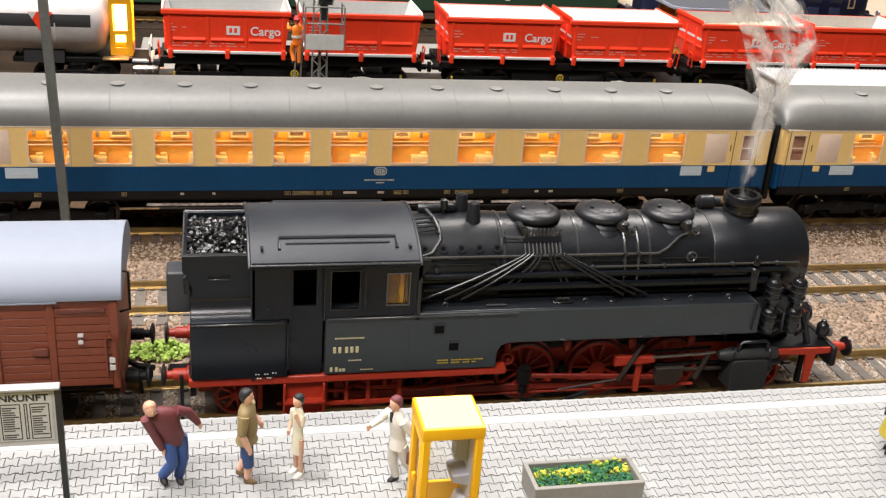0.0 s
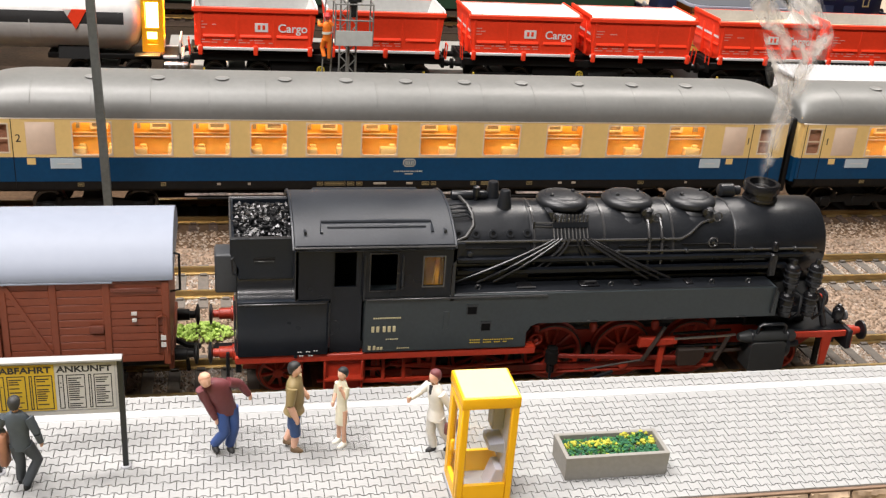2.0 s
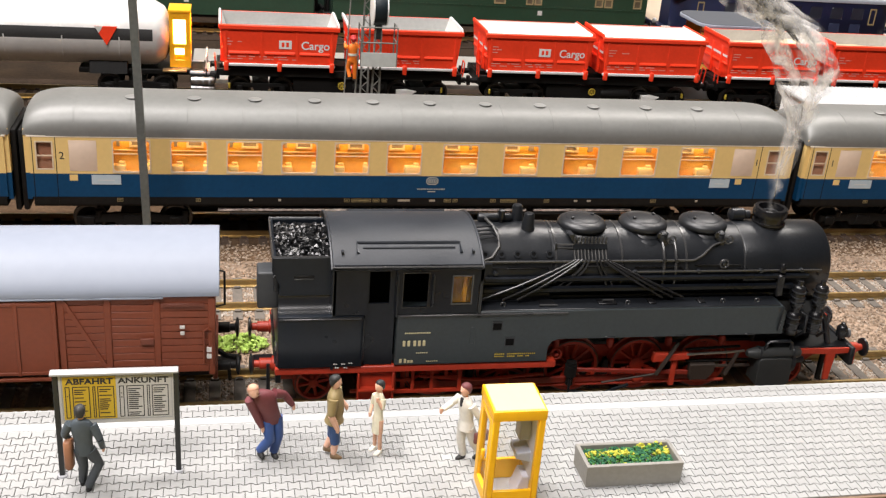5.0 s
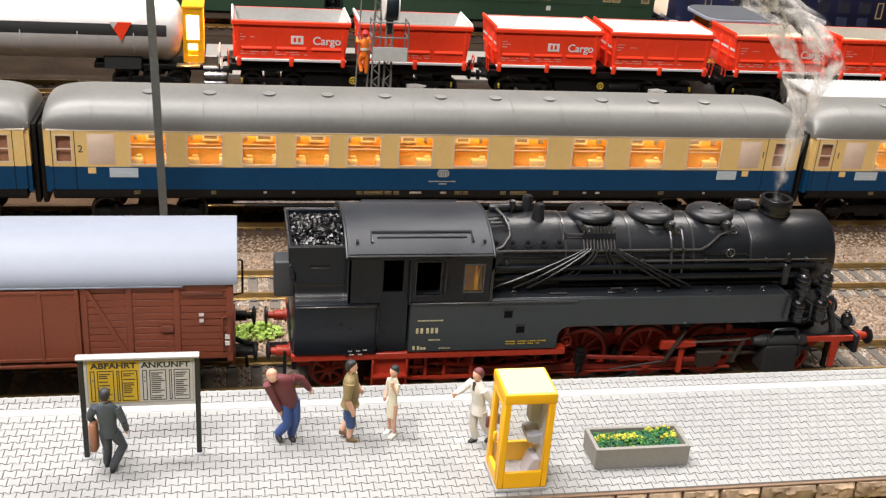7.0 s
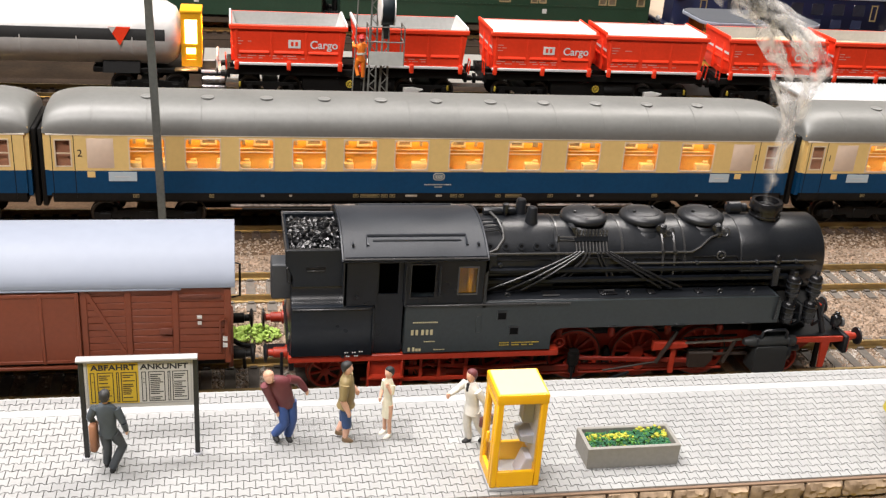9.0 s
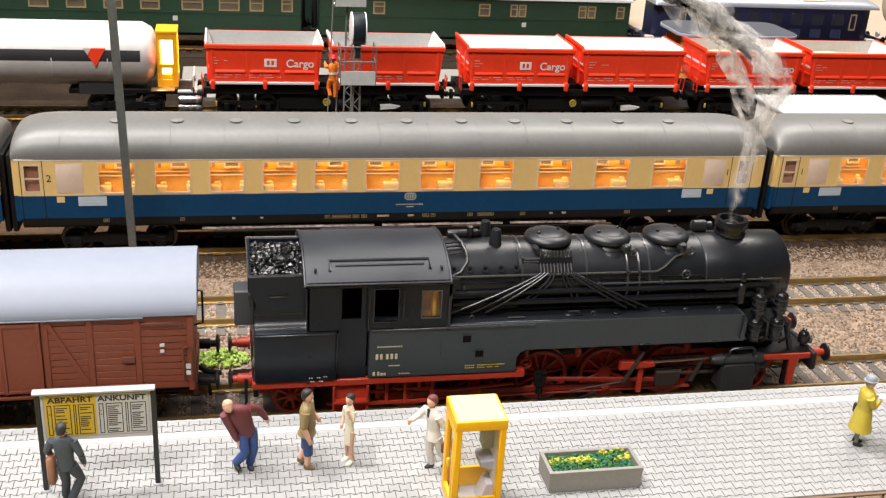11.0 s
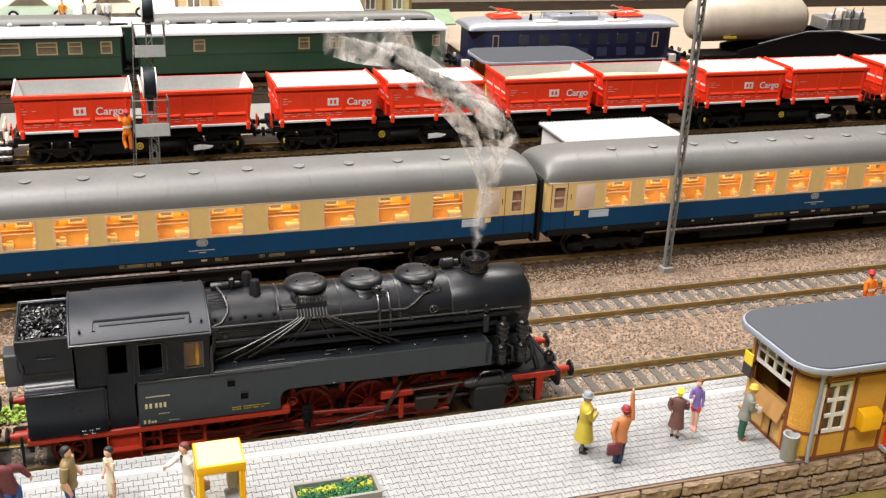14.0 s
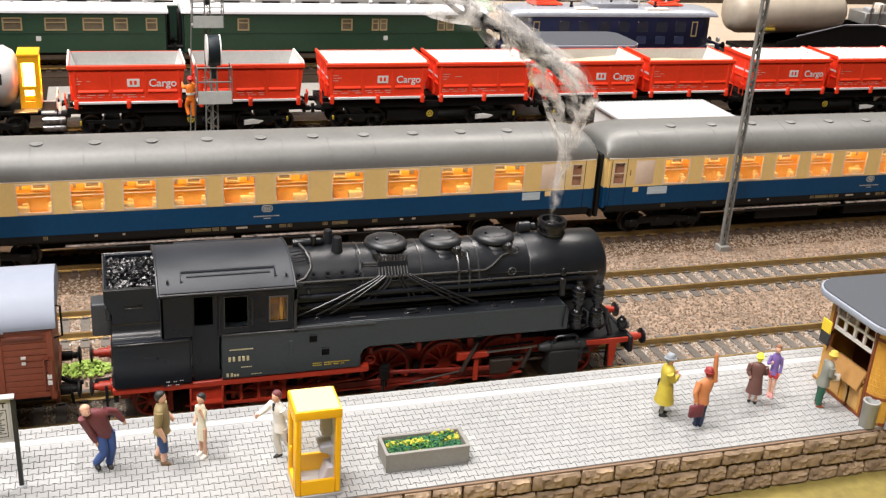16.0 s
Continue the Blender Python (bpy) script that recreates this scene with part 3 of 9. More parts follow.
    for x in (-143.5, 96.0):
        part("small_label", box(B(), x + dx - 1.3, x + dx + 1.3, yn - 0.1, yn + 0.1, 10.9, 13.0), M_CREAM, t)
    for name, g, lift, m in (("emblem", 0.0, 0.10, M_TEXTGREY), ("emblem_field", 0.34, 0.14, M_BLUE), ("emblem_line", 0.62, 0.18, M_TEXTGREY), ("emblem_core", 0.86, 0.22, M_BLUE)):
        ax, bx, az, bz, c = -23.9 + dx + g, -19.6 + dx - g, 10.1 + g, 12.9 - g, 0.8 - 0.6 * g
        part(name, prism(B(), [(ax + c, az), (bx - c, az), (bx, az + c), (bx, bz - c), (bx - c, bz), (ax + c, bz), (ax, bz - c), (ax, az + c)], "y", yn - lift, yn + 0.1), m, t)
    for q in range(3):
        part("emblem_bar", box(B(), -22.85 + dx + q * 0.8, -22.35 + dx + q * 0.8, yn - 0.26, yn - 0.2, 11.05, 11.95), M_TEXTGREY, t)
    rnd = random.Random(int(dx) + 7)
    x = -27.0
    while x < -17.0:
        w = rnd.uniform(0.3, 0.8)
        part("running_text", box(B(), x + dx, x + dx + w, yn - 0.08, yn + 0.1, 8.2, 8.62), M_TEXTGREY, t)
        x += w + 0.22
    part("running_text", box(B(), -23.2 + dx, -20.4 + dx, yn - 0.08, yn + 0.1, 7.3, 7.6), M_TEXTGREY, t)
    for x, w in ((-53, 2.0), (-50.4, 7.0), (-42.8, 2.4), (-39.6, 2.0), (-17, 2.6), (-13.8, 1.8), (0.2, 2.0), (4.0, 6.2), (20.5, 2.0), (-104, 1.6), (-130, 2.0), (62, 2.2)):
        part("solebar_plate", walled(B(), x + dx, x + dx + w, 3.35, 4.6, yn - 0.02, 0.14, [(x + dx + 0.2, x + dx + w - 0.2, 3.55, 4.4)]), M_TEXTOCHRE, t, "small outlined ochre inscription")
        part("solebar_text", box(B(), x + dx + 0.4, x + dx + w - 0.5, yn - 0.04, yn + 0.12, 3.8, 4.15), M_TEXTOCHRE, t)
    for x, w in ((-33.8, 4.4), (-22.4, 2.2), (32, 1.4), (37, 1.6), (80, 1.0), (-76, 1.0), (-86, 1.2)):
        part("solebar_mark", box(B(), x + dx, x + dx + w, yn - 0.04, yn + 0.12, 3.6, 4.4, 0.1), M_TEXTPALE, t)
    # inside
    part("floor_inside", box(B(), x0 + 3, x1 - 3, yc - hw + 1, yc + hw - 1, 11.0, 12.6), M_FLOORIN, t)
    part("corridor_wall", box(B(), x0 + 6, x1 - 6, yn + 5.0, yn + 5.6, 11.5, 26.0), M_INTERIOR, t)
    for (a, b, _, _), (c, d, _, _) in zip(wins, wins[1:]):
        m = (b + c) / 2
        part("partition", box(B(), m - 0.4, m + 0.4, yn + 1.2, yn + 5.0, 12.6, 25.6), M_INTERIOR, t)
    for k, (a, b, _, _) in enumerate(wins):
        part("compartment_lamp", box(B(), a - 0.6, b + 0.6, yn + 1.2, yn + 4.6, 25.8, 26.1), M_LIT, t, "glowing warm compartment lamp")
        early = k < 5
        r0, r1 = (b - 7.0, b - 1.3) if early else (a + 1.4, a + 6.8)
        rack = part("luggage_rack", walled(B(), r0, r1, 21.4, 24.0, yn + 4.2, 0.7, [(r0 + 0.7, r1 - 0.7, 22.0, 23.4)]), M_RACK, t, "pale luggage rack")
        part("rack_opening", box(B(), r0 + 0.5, r1 - 0.5, yn + 4.7, yn + 4.95, 21.8, 23.6), M_SEATDK, rack)
        p0 = a + 0.9 if early else b - 2.6
        part("picture", box(B(), p0, p0 + (1.1 if k < 7 else 2.0), yn + 4.6, yn + 4.95, 21.6, 23.8, 0.1), M_SEATDK, t, "small dark framed picture")
        part("wall_rail", box(B(), a - 0.5, b + 0.5, yn + 4.5, yn + 5.0, 19.9, 20.3, 0.1), M_RACK, t, "pale rail along the compartment wall")
        for q0, q1, hz in (((a - 0.4, a + 3.9, 15.6), (b - 1.6, b + 0.4, 15.8)) if early else ((a - 0.3, a + 0.9, 15.4), (b - 5.4, b + 0.3, 15.9))):
            bench = part("bench_seat", box(B(), q0, q1, yn + 2.0, yn + 4.9, 12.6, hz, 0.45, 0, 2), M_SEAT, t, "pale yellow upholstered bench")
            part("headrest", box(B(), q1 - 2.4 if q1 - q0 > 3 else q0 + 0.2, q1 - 0.3, yn + 3.6, yn + 4.9, hz - 0.4, hz + 0.9, 0.4, 0, 2), M_SEAT, bench)
    # underneath
    for x in (x0 + 33, x1 - 33):
        bogie(t, x, yc)
    for x, w in ((x0 + 80, 34), (x0 + 128, 26), (x0 + 170, 30)):
        part("equipment_box", box(B(), x, x + w, yc - 13, yc - 4, RT + 4, 1.4, 0.4), M_UNDER, t)
    # Added dark panel that stands in for the shade under the coach.
    part("underside_shade_panel", box(B(), x0 + 48, x1 - 48, yc + 6, yc + 9, RT + 1.5, 1.5), M_UNDER, t)
    # Added strips painted like the lit ballast that shows below the solebar.
    for x, w in ((x0 + 62, 62), (x0 + 127, 46), (x0 + 176, 38)):
        part("lit_ballast_strip", box(B(), x, x + w, yc - 15.2, yc - 13.4, -0.5, 0.2, 0.1), M_BALLASTLIT, t, "pale speckled strip painted as lit ballast under the coach")
    part("truss_pipe", tube(B(), [(x0 + 66, yc - 14.6, -1.6), (x1 - 66, yc - 14.6, -1.6)], 0.45, 6), M_UNDER, t)
    return t


M_TEXTGREY = mat("grey_inscription", (0.44, 0.44, 0.37), 0.6, 0, 0.2, 900, 0)
M_TEXTOCHRE = mat("ochre_inscription", (0.20, 0.155, 0.07), 0.6, 0, 0.3, 900, 0)
M_TEXTPALE = mat("pale_inscription", (0.36, 0.31, 0.24), 0.6, 0, 0.3, 900, 0)
M_ROUTE = mat("route_board_blue_white", (0.46, 0.55, 0.60), 0.5, 0, 0.05, 500, 0)
M_WINFRAME = mat("window_frame_dull_alu", (0.72, 0.60, 0.44), 0.4, 0.1, 0.08, 700, 0)
M_FLOORIN = mat("coach_floor_orange", (0.74, 0.30, 0.05), 0.7, 0, 0.15, 500, 0.05)
# Pale speckle paints ballast lit from behind the coach.
M_BALLASTLIT = mat("lit_ballast_speckle", (0.30, 0.21, 0.16), 0.9, 0, 0.9, 700, 0.6, tint=(0.78, 0.68, 0.60), big=420)
M_VESTIBULE = mat("vestibule_brown", (0.36, 0.16, 0.09), 0.6, 0, 0.2, 300, 0.05)
M_VENTDK = mat("roof_vent_grey", (0.22, 0.22, 0.21), 0.45, 0.2, 0.15, 500, 0.1)
M_RACK = mat("luggage_rack_white", (0.85, 0.74, 0.55), 0.5, 0, 0.05, 500, 0)
M_SEATDK = mat("rack_mirror_grey", (0.34, 0.30, 0.26), 0.6, 0, 0.1, 500, 0)
COACH_DX = 280.5
for k, (l, r) in ((0, ("2", "1")), (1, ("1", "2")), (-1, ("2", "2"))):
    blue_coach(k * COACH_DX, l, r, k == 1)


# ---- red side-tipping wagons ----
def tipper(x0, load, seed):
    """A wagon of two red tipping bodies on two bogies; x0 is the near end of its first body."""
    yc = 5 * TRACK
    L = 57.5
    t = thing("tipper_wagon", (x0 + 60, yc, RT), {"": "red tipper wagon with empty grey inside", "white": "red tipper wagon loaded with white bulk goods",
              "sand": "red tipper wagon half full of pale sand", "lumps": "red tipper wagon loaded with lumpy white stones"}[load], "wagon", "red tipper wagons")
    for k in (0, 1):
        a = x0 + k * 62.5
        b = a + L
        zb, zt = 9.0, 28.0
        yn, yf = yc - 16.6, yc + 16.6
        sh = part("tipper_body", B_tipper(a, b, yn, yf, zb, zt), [M_HOPRED, M_HOPGREY], t, "red ribbed tipping body")
        for j in range(4):
            rx = a + 3.0 + j * (L - 6.0) / 3
            proud = 0.5 if j in (0, 3) else 0.22
            part("rib", box(B(), rx - 0.6, rx + 0.6, yn - proud, yn + 0.3, zb + 0.5, zt - 1.8, 0.1), M_HOPRED, sh)
        part("top_rail", box(B(), a - 0.6, b + 0.6, yn - 1.1, yn + 0.5, zt - 2.2, zt, 0.3), M_HOPRED, sh)
        part("bottom_rail", box(B(), a + 1.4, b - 1.4, yn - 1.0, yn + 0.4, zb - 1.1, zb + 0.2, 0.2), M_HOPRIM, sh, "pale grey lower rail")
        for rx in (a + 3, a + L / 2, b - 3):
            part("hinge", box(B(), rx - 1.1, rx + 1.1, yn - 1.9, yn, zb - 3.4, zb + 1.2, 0.35), M_HOPRED, sh)
        for ex, d in ((a, -1), (b, 1)):
            tri = [(yn + 0.4, zt - 0.6), (yf - 0.4, zt - 0.6), (yf - 1.2, zt + 1.3), (yn + 1.2, zt + 1.3)]
            part("end_board", prism(B(), tri, "x", ex - 0.5, ex + 0.5, 0.2), M_HOPRED if load else M_HOPRIM, sh, "red end board rim" if load else "pale end board rim")
            xi = ex + 0.9 if d < 0 else ex - 0.9
            part("end_lining", prism(B(), [(xi, zt + 1.0), (xi - d * 0.1, zt - 0.2), (xi - d * 2.6, zt - 9.0), (xi, zt - 9.0)], "y", yn + 1.2, yf - 1.2), M_HOPRIM, sh, "pale sloped end lining")
        for j in range(3):
            p0 = a + 3.0 + j * (L - 6.0) / 3
            part("side_ledge", prism(B(), [(yn + 0.3, zb + 6.4), (yn - 0.15, zb + 6.2), (yn - 0.75, zb + 5.4), (yn - 0.75, zb + 5.0), (yn + 0.3, zb + 4.6)], "x", p0 + 1.3, p0 + (L - 6.0) / 3 - 1.3), M_HOPRED, sh)
        for j in (0, 1):
            yy = yn + 7 + j * 12
            part("end_stiffener", box(B(), a + 0.2, a + 2.0, yy, yy + 1.2, zb - 1, zt - 3.5, 0.2), M_HOPRED, sh)
        part("end_stiffener", box(B(), a + 0.9, a + 2.0, yn + 1, yf - 1, zb + 6, zb + 7.2, 0.2), M_HOPRED, sh)
        if k == 0:
            part("emblem", box(B(), a + 28.4, a + 34.6, yn - 0.3, yn + 0.1, 16.7, 20.9, 0.1), M_BOARDWHITE, sh, "white emblem plate")
            for ex in (29.7, 31.9):
                part("emblem_bar", box(B(), a + ex, a + ex + 1.3, yn - 0.4, yn - 0.1, 17.8, 20.0, 0.1), M_HOPRED, sh)
            letters("lettering", "Cargo", 5.6, sh, a + 46.2, yn - 0.32, 18.5, M_BOARDWHITE, label="white lettering", bold=0.015)
        rnd = random.Random(seed + k)
        for zz, n in ((12.4, 6), (11.2, 7), (21.0, 1), (19.6, 2), (18.2, 1)):
            xx = a + 3.5
            for _ in range(n):
                w = rnd.uniform(1.0, 5.0)
                if xx + w < b - 4:
                    part("small_print", box(B(), xx, xx + w, yn - 0.15, yn + 0.05, zz, zz + 0.4), M_PINKPRINT, sh)
                xx += w + rnd.uniform(0.5, 4)
        if load:
            rr = random.Random(seed * 3 + k)
            lo = {"white": zt - 0.5, "lumps": zt - 0.6, "sand": zt - 9.0}[load]
            bm = B()
            def top(u, v):
                n1 = noise.noise(Vector((u * 5 + seed, v * 3, k)))
                n2 = noise.noise(Vector((u * 22 + seed, v * 13, k)))
                if load == "sand":
                    h = lo + 5.0 * (0.3 + 0.7 * (u if k == 0 else 0.6 - 0.4 * u)) * (0.4 + 0.6 * v) + 0.5 * n1
                elif load == "white":
                    h = lo + 1.2 * math.sin(math.pi * v) * math.sin(math.pi * u) ** 0.5 + 0.2 * n1
                else:
                    h = lo + 1.2 * math.sin(math.pi * v) + 0.7 * n1 + 0.5 * n2
                return (a + 1 + (L - 2) * u, yn + 1 + (yf - yn - 2) * v, h)
            g = sheet(bm, top, 26, 14)
            part("load", bm, M_SAND if load == "sand" else M_LOADWHITE, sh, {"white": "smooth white bulk load", "sand": "pale heaped sand", "lumps": "white rubble load"}[load])
            if load == "lumps":
                bm = B()
                for _ in range(90):
                    u, v = rr.random(), rr.random()
                    p = top(u, v)
                    lump(bm, (p[0], p[1], p[2] + 0.1), rr.uniform(0.5, 1.3), rr, 1)
                tagged(part("rubble", bm, M_LOADWHITE, sh), kind="stuff")
    part("centre_sill", box(B(), x0 - 1, x0 + 121, yc - 6, yc + 6, 0.5, 6.5, 0.4), M_UNDER, t)
    for s in (-1, 1):
        part("side_sill", box(B(), x0 - 1, x0 + 121, yc + s * 13 - 1, yc + s * 13 + 1, 2.0, 5.5, 0.3), M_UNDER, t)
    for bx in (x0 + 20, x0 + 100):
        bogie(t, bx, yc, 21, 5.2, None, True)
    for s in (-1, 1):
        part("underside_box", box(B(), x0 + 36, x0 + 84, yc + s * 9 - 3, yc + s * 9 + 3, -6.5, 1.0, 0.5), M_UNDER, t)
    bw = part("brake_wheel", ring_of(x0 + 60, yc - 15.5, -1.5, 1.7, 0.35), M_YELPRINT, t, "yellow brake handwheel")
    for q in range(3):
        part("spoke", tube(B(), [(x0 + 60 + 1.6 * math.cos(q * 1.047), yc - 15.5, -1.5 + 1.6 * math.sin(q * 1.047)), (x0 + 60 - 1.6 * math.cos(q * 1.047), yc - 15.5, -1.5 - 1.6 * math.sin(q * 1.047))], 0.25, 5), M_YELPRINT, bw)
    part("cylinder_tank", lathe(B(), [(2.2, -8), (2.6, -7), (2.6, 7), (2.2, 8)], (x0 + 74, yc - 11, -3.2), "x", 14), M_UNDER, t)
    part("white_box", prism(B(), [(x0 + 88, -5.6), (x0 + 96, -5.0), (x0 + 98.5, -3.6), (x0 + 93, -2.6), (x0 + 88, -3.0)], "y", yc - 15.8, yc - 13.5, 0.3), M_BOARDWHITE, t)
    for bx in (x0 + 4, x0 + 111):
        part("yellow_tap", box(B(), bx, bx + 0.9, yc - 15.4, yc - 14, -4.0, -1.4, 0.2), M_YELPRINT, t)
    for d, ex in ((-1, x0 - 1), (1, x0 + 121)):
        part("headstock", box(B(), ex - 0.8, ex + 0.8, yc - 14, yc + 14, 0.2, 5.5, 0.3), M_UNDER, t)
        buffers(t, ex, d, 1.8)
        part("hand_rail", tube(B(), [(ex + d, yc - 15, 5), (ex + d * 1.5, yc - 15.5, 12), (ex + d * 1.5, yc - 11, 12.5), (ex + d, yc - 10.5, 5)], 0.35, 6), M_HOPRED, t)
    return t


M_PINKPRINT = mat("faded_print", (0.80, 0.34, 0.28), 0.6, 0, 0.1, 500, 0)


def B_tipper(a, b, yn, yf, zb, zt):
    """An open trough with sloping grey insides (material 1) and red outsides."""
    bm = B()
    o = [(yn, zt), (yn, zb), (yn + 8, zb - 2), (yf - 8, zb - 2), (yf, zb), (yf, zt)]
    i = [(yf - 0.8, zt), (yf - 1.5, zb + 1), (yn + 1.5, zb + 1), (yn + 0.8, zt)]
    for x0, x1 in ((a, b),):
        lo = [bm.verts.new((x0 + 2.2 * (zt - q) / (zt - zb), p, q)) for p, q in o + i]
        hi = [bm.verts.new((x1 - 2.2 * (zt - q) / (zt - zb), p, q)) for p, q in o + i]
        n = len(lo)
        for k in range(n):
            f = bm.faces.new((lo[k], lo[(k + 1) % n], hi[(k + 1) % n], hi[k]))
            f.material_index = 1 if k >= 6 and k < n - 1 else 0
        bm.faces.new(lo[::-1])
        bm.faces.new(hi)
    for x0, x1 in ((a, a + 0.9), (b - 0.9, b)):
        k = bm.verts[:]
        prism(bm, [(yn + 0.2, zb), (yf - 0.2, zb), (yf - 0.2, zt), (yn + 0.2, zt)], "x", x0, x1)
        for v in set(bm.verts) - set(k):
            v.co.x += (2.2 if x0 == a else -2.2) * (zt - v.co.z) / (zt - zb)
    bmesh.ops.recalc_face_normals(bm, faces=bm.faces)
    for f in bm.faces:
        c = f.calc_center_median()
        if f.material_index == 0 and a + 0.5 < c.x < b - 0.5 and (f.normal.x if c.x < (a + b) / 2 else -f.normal.x) > 0.9:
            f.material_index = 1
    return bm


for x0, load, seed in ((-96.5, "", 1), (36.0, "white", 2), (168.5, "sand", 3), (301.0, "lumps", 4), (433.5, "lumps", 5)):
    tipper(x0, load, seed)


# ---- brown covered wagon behind the engine ----
def covered_wagon():
    yc, hw = 0.0, 15.8
    x1, x0 = -96.6, -188.6
    zb, zt = 2.8, 23.6
    yn = yc - hw
    t = thing("covered_wagon", ((x0 + x1) / 2, yc, RT), "oxide-brown covered goods wagon with a pale blue-grey roof", "wagon")
    body = part("body", box(B(), x0, x1, yn + 0.6, yc + hw - 0.6, zb, zt + 1), M_BROWN, t)
    for s in (-1, 1):
        part("end_arch", prism(B(), [(-hw + 0.8, zt), (hw - 0.8, zt), (hw * 0.8, zt + 5.1), (hw * 0.5, zt + 7.7), (0, zt + 9.1), (-hw * 0.5, zt + 7.7), (-hw * 0.8, zt + 5.1)], "x",
                               x0 if s < 0 else x1 - 0.8, x0 + 0.8 if s < 0 else x1), M_BROWN, t)
    # planks of the near side between the posts
    posts = [x0 + 0.8, x0 + 14, x0 + 31, x0 + 55.0, x1 - 19.5, x1 - 0.8]
    door0, door1 = x0 + 32.5, x0 + 55.5
    n = 11
    h = (zt - zb) / n
    for a, b in ((x0 + 1.2, door0 - 0.6), (door1 + 0.6, x1 - 1.2)):
        for k in range(n):
            part("plank", box(B(), a, b, yn + 0.1, yn + 0.9, zb + k * h + 0.07, zb + (k + 1) * h - 0.07, 0.1), M_BROWN, body)
    for a, b in ((x0 + 1.2, x1 - 1.2),):
        for k in range(n):
            part("plank", box(B(), a, b, yc + hw - 0.9, yc + hw - 0.1, zb + k * h + 0.07, zb + (k + 1) * h - 0.07, 0.1), M_BROWN, body)
    for x in (x0 + 0.7, x0 + 15.5, x0 + 31.0, x1 - 35.6, x1 - 25.0, x1 - 13.6, x1 - 0.7):
        part("post", box(B(), x - 0.85, x + 0.85, yn - 0.2, yn + 0.5, zb - 0.8, zt, 0.2), M_BROWN, t)
    door = part("sliding_door", box(B(), door0, door1, yn - 0.55, yn + 0.4, zb + 0.6, zt - 0.5, 0.15), M_BROWN, t, "smooth brown sliding door")
    for x in (door0 + 0.5, -142.2, door1 - 0.5):
        part("door_batten", box(B(), x - 0.45, x + 0.45, yn - 0.85, yn - 0.4, zb + 0.6, zt - 0.5, 0.12), M_BROWN, door)
    for z in (zb + 1.2, zt - 1.2):
        part("door_batten", box(B(), door0, door1, yn - 0.8, yn - 0.4, z - 0.45, z + 0.45, 0.12), M_BROWN, door)
    part("door_handle", box(B(), door0 + 1.0, door0 + 1.8, yn - 1.4, yn - 0.5, 10, 13.5, 0.15), M_BROWN, door)
    # Roof paint on the rail stands for the thin highlight along it.
    part("door_rail", box(B(), door0 - 1, x1 - 12, yn - 0.9, yn + 0.2, zt - 0.1, zt + 0.3, 0.08), M_WAGROOF, t, "upper door rail with its highlight painted pale")
    part("door_track", box(B(), door0 - 18, door1 + 2, yn - 0.9, yn + 0.2, zb - 0.9, zb - 0.1, 0.12), M_BROWN, t)
    for a, z0, b, z1 in ((x0 + 30, zt - 1, x0 + 17, zb + 0.5), (door1 + 1.6, zt - 0.6, door1 + 11.4, zb + 0.5)):
        part("diagonal_brace", prism(B(), [(a - 0.6, z0), (a + 0.6, z0), (b + 0.6, z1), (b - 0.6, z1)], "y", yn - 0.25, yn + 0.3, 0.08), M_BROWN, t)
    part("ventilator_flap", box(B(), x1 - 12.6, x1 - 2.4, yn - 0.4, yn + 0.3, zt - 2.6, zt - 1.6, 0.15), M_BROWNDK, t)
    part("ventilator_flap", box(B(), x0 + 14.5, x0 + 25, yn - 0.35, yn + 0.3, zt - 5.5, zt - 1.2, 0.15), M_BROWNDK, t)
    part("latch", box(B(), x1 - 17.6, x1 - 14.4, yn - 0.7, yn, 11.0, 12.8, 0.2), M_BROWNDK, t)
    for x, z, w, q in ((x1 - 8.3, 15.3, 1.2, 0.6), (x1 - 8.2, 13.6, 1.0, 0.7), (x1 - 2.0, 8.7, 1.2, 1.1), (x1 - 2.0, 6.9, 1.2, 1.1), (x0 + 0.5, 9.5, 1.2, 1.2), (x0 + 0.5, 7.6, 1.2, 1.2),
                       (x0 + 20, 13.2, 1.4, 3.0), (x0 + 21.7, 13.2, 1.4, 3.0), (x0 + 18.7, 9.6, 1.4, 0.8), (x0 + 20.5, 9.6, 1.6, 0.8), (x0 + 22.6, 9.6, 1.6, 0.8), (x0 + 21, 7.2, 1, 1),
                       (x0 + 4, 15.5, 4, 0.8), (x0 + 4, 13.9, 3, 0.8), (x0 + 4, 12.3, 3.2, 0.8), (x0 + 8.6, 15.5, 2.5, 0.6)):
        part("marking", box(B(), x, x + w, yn - 0.62 if z > 0 else yn, yn + 0.1, z, z + q), M_WHITE, t, "white stencilled marking bar")
    part("marking_panel", box(B(), x0 + 3.2, x0 + 11, yn - 0.6, yn + 0.1, 4.2, 10.6), M_INK, t, "black data panel")
    for z in (8.8, 7.2, 5.6):
        part("panel_line", box(B(), x0 + 4, x0 + 10, yn - 0.68, yn - 0.55, z, z + 0.35), M_WHITE, t)
    # barrel roof
    bm = B()
    R = [(-hw - 0.7, zt + 0.4), (-hw - 0.7, zt + 0.9)]
    for k in range(1, 24):
        a = math.pi * k / 24
        p = -(hw + 0.7) * math.cos(a)
        R.append((p, zt + 0.9 + 0.45 * 9.4 * math.sin(a) + 0.55 * (math.sqrt(19.2 ** 2 - p ** 2) - 9.8)))
    R += [(hw + 0.7, zt + 0.9), (hw + 0.7, zt + 0.4)]
    prism(bm, R, "x", x0 - 1.2, x1 + 1.2, 0.12)
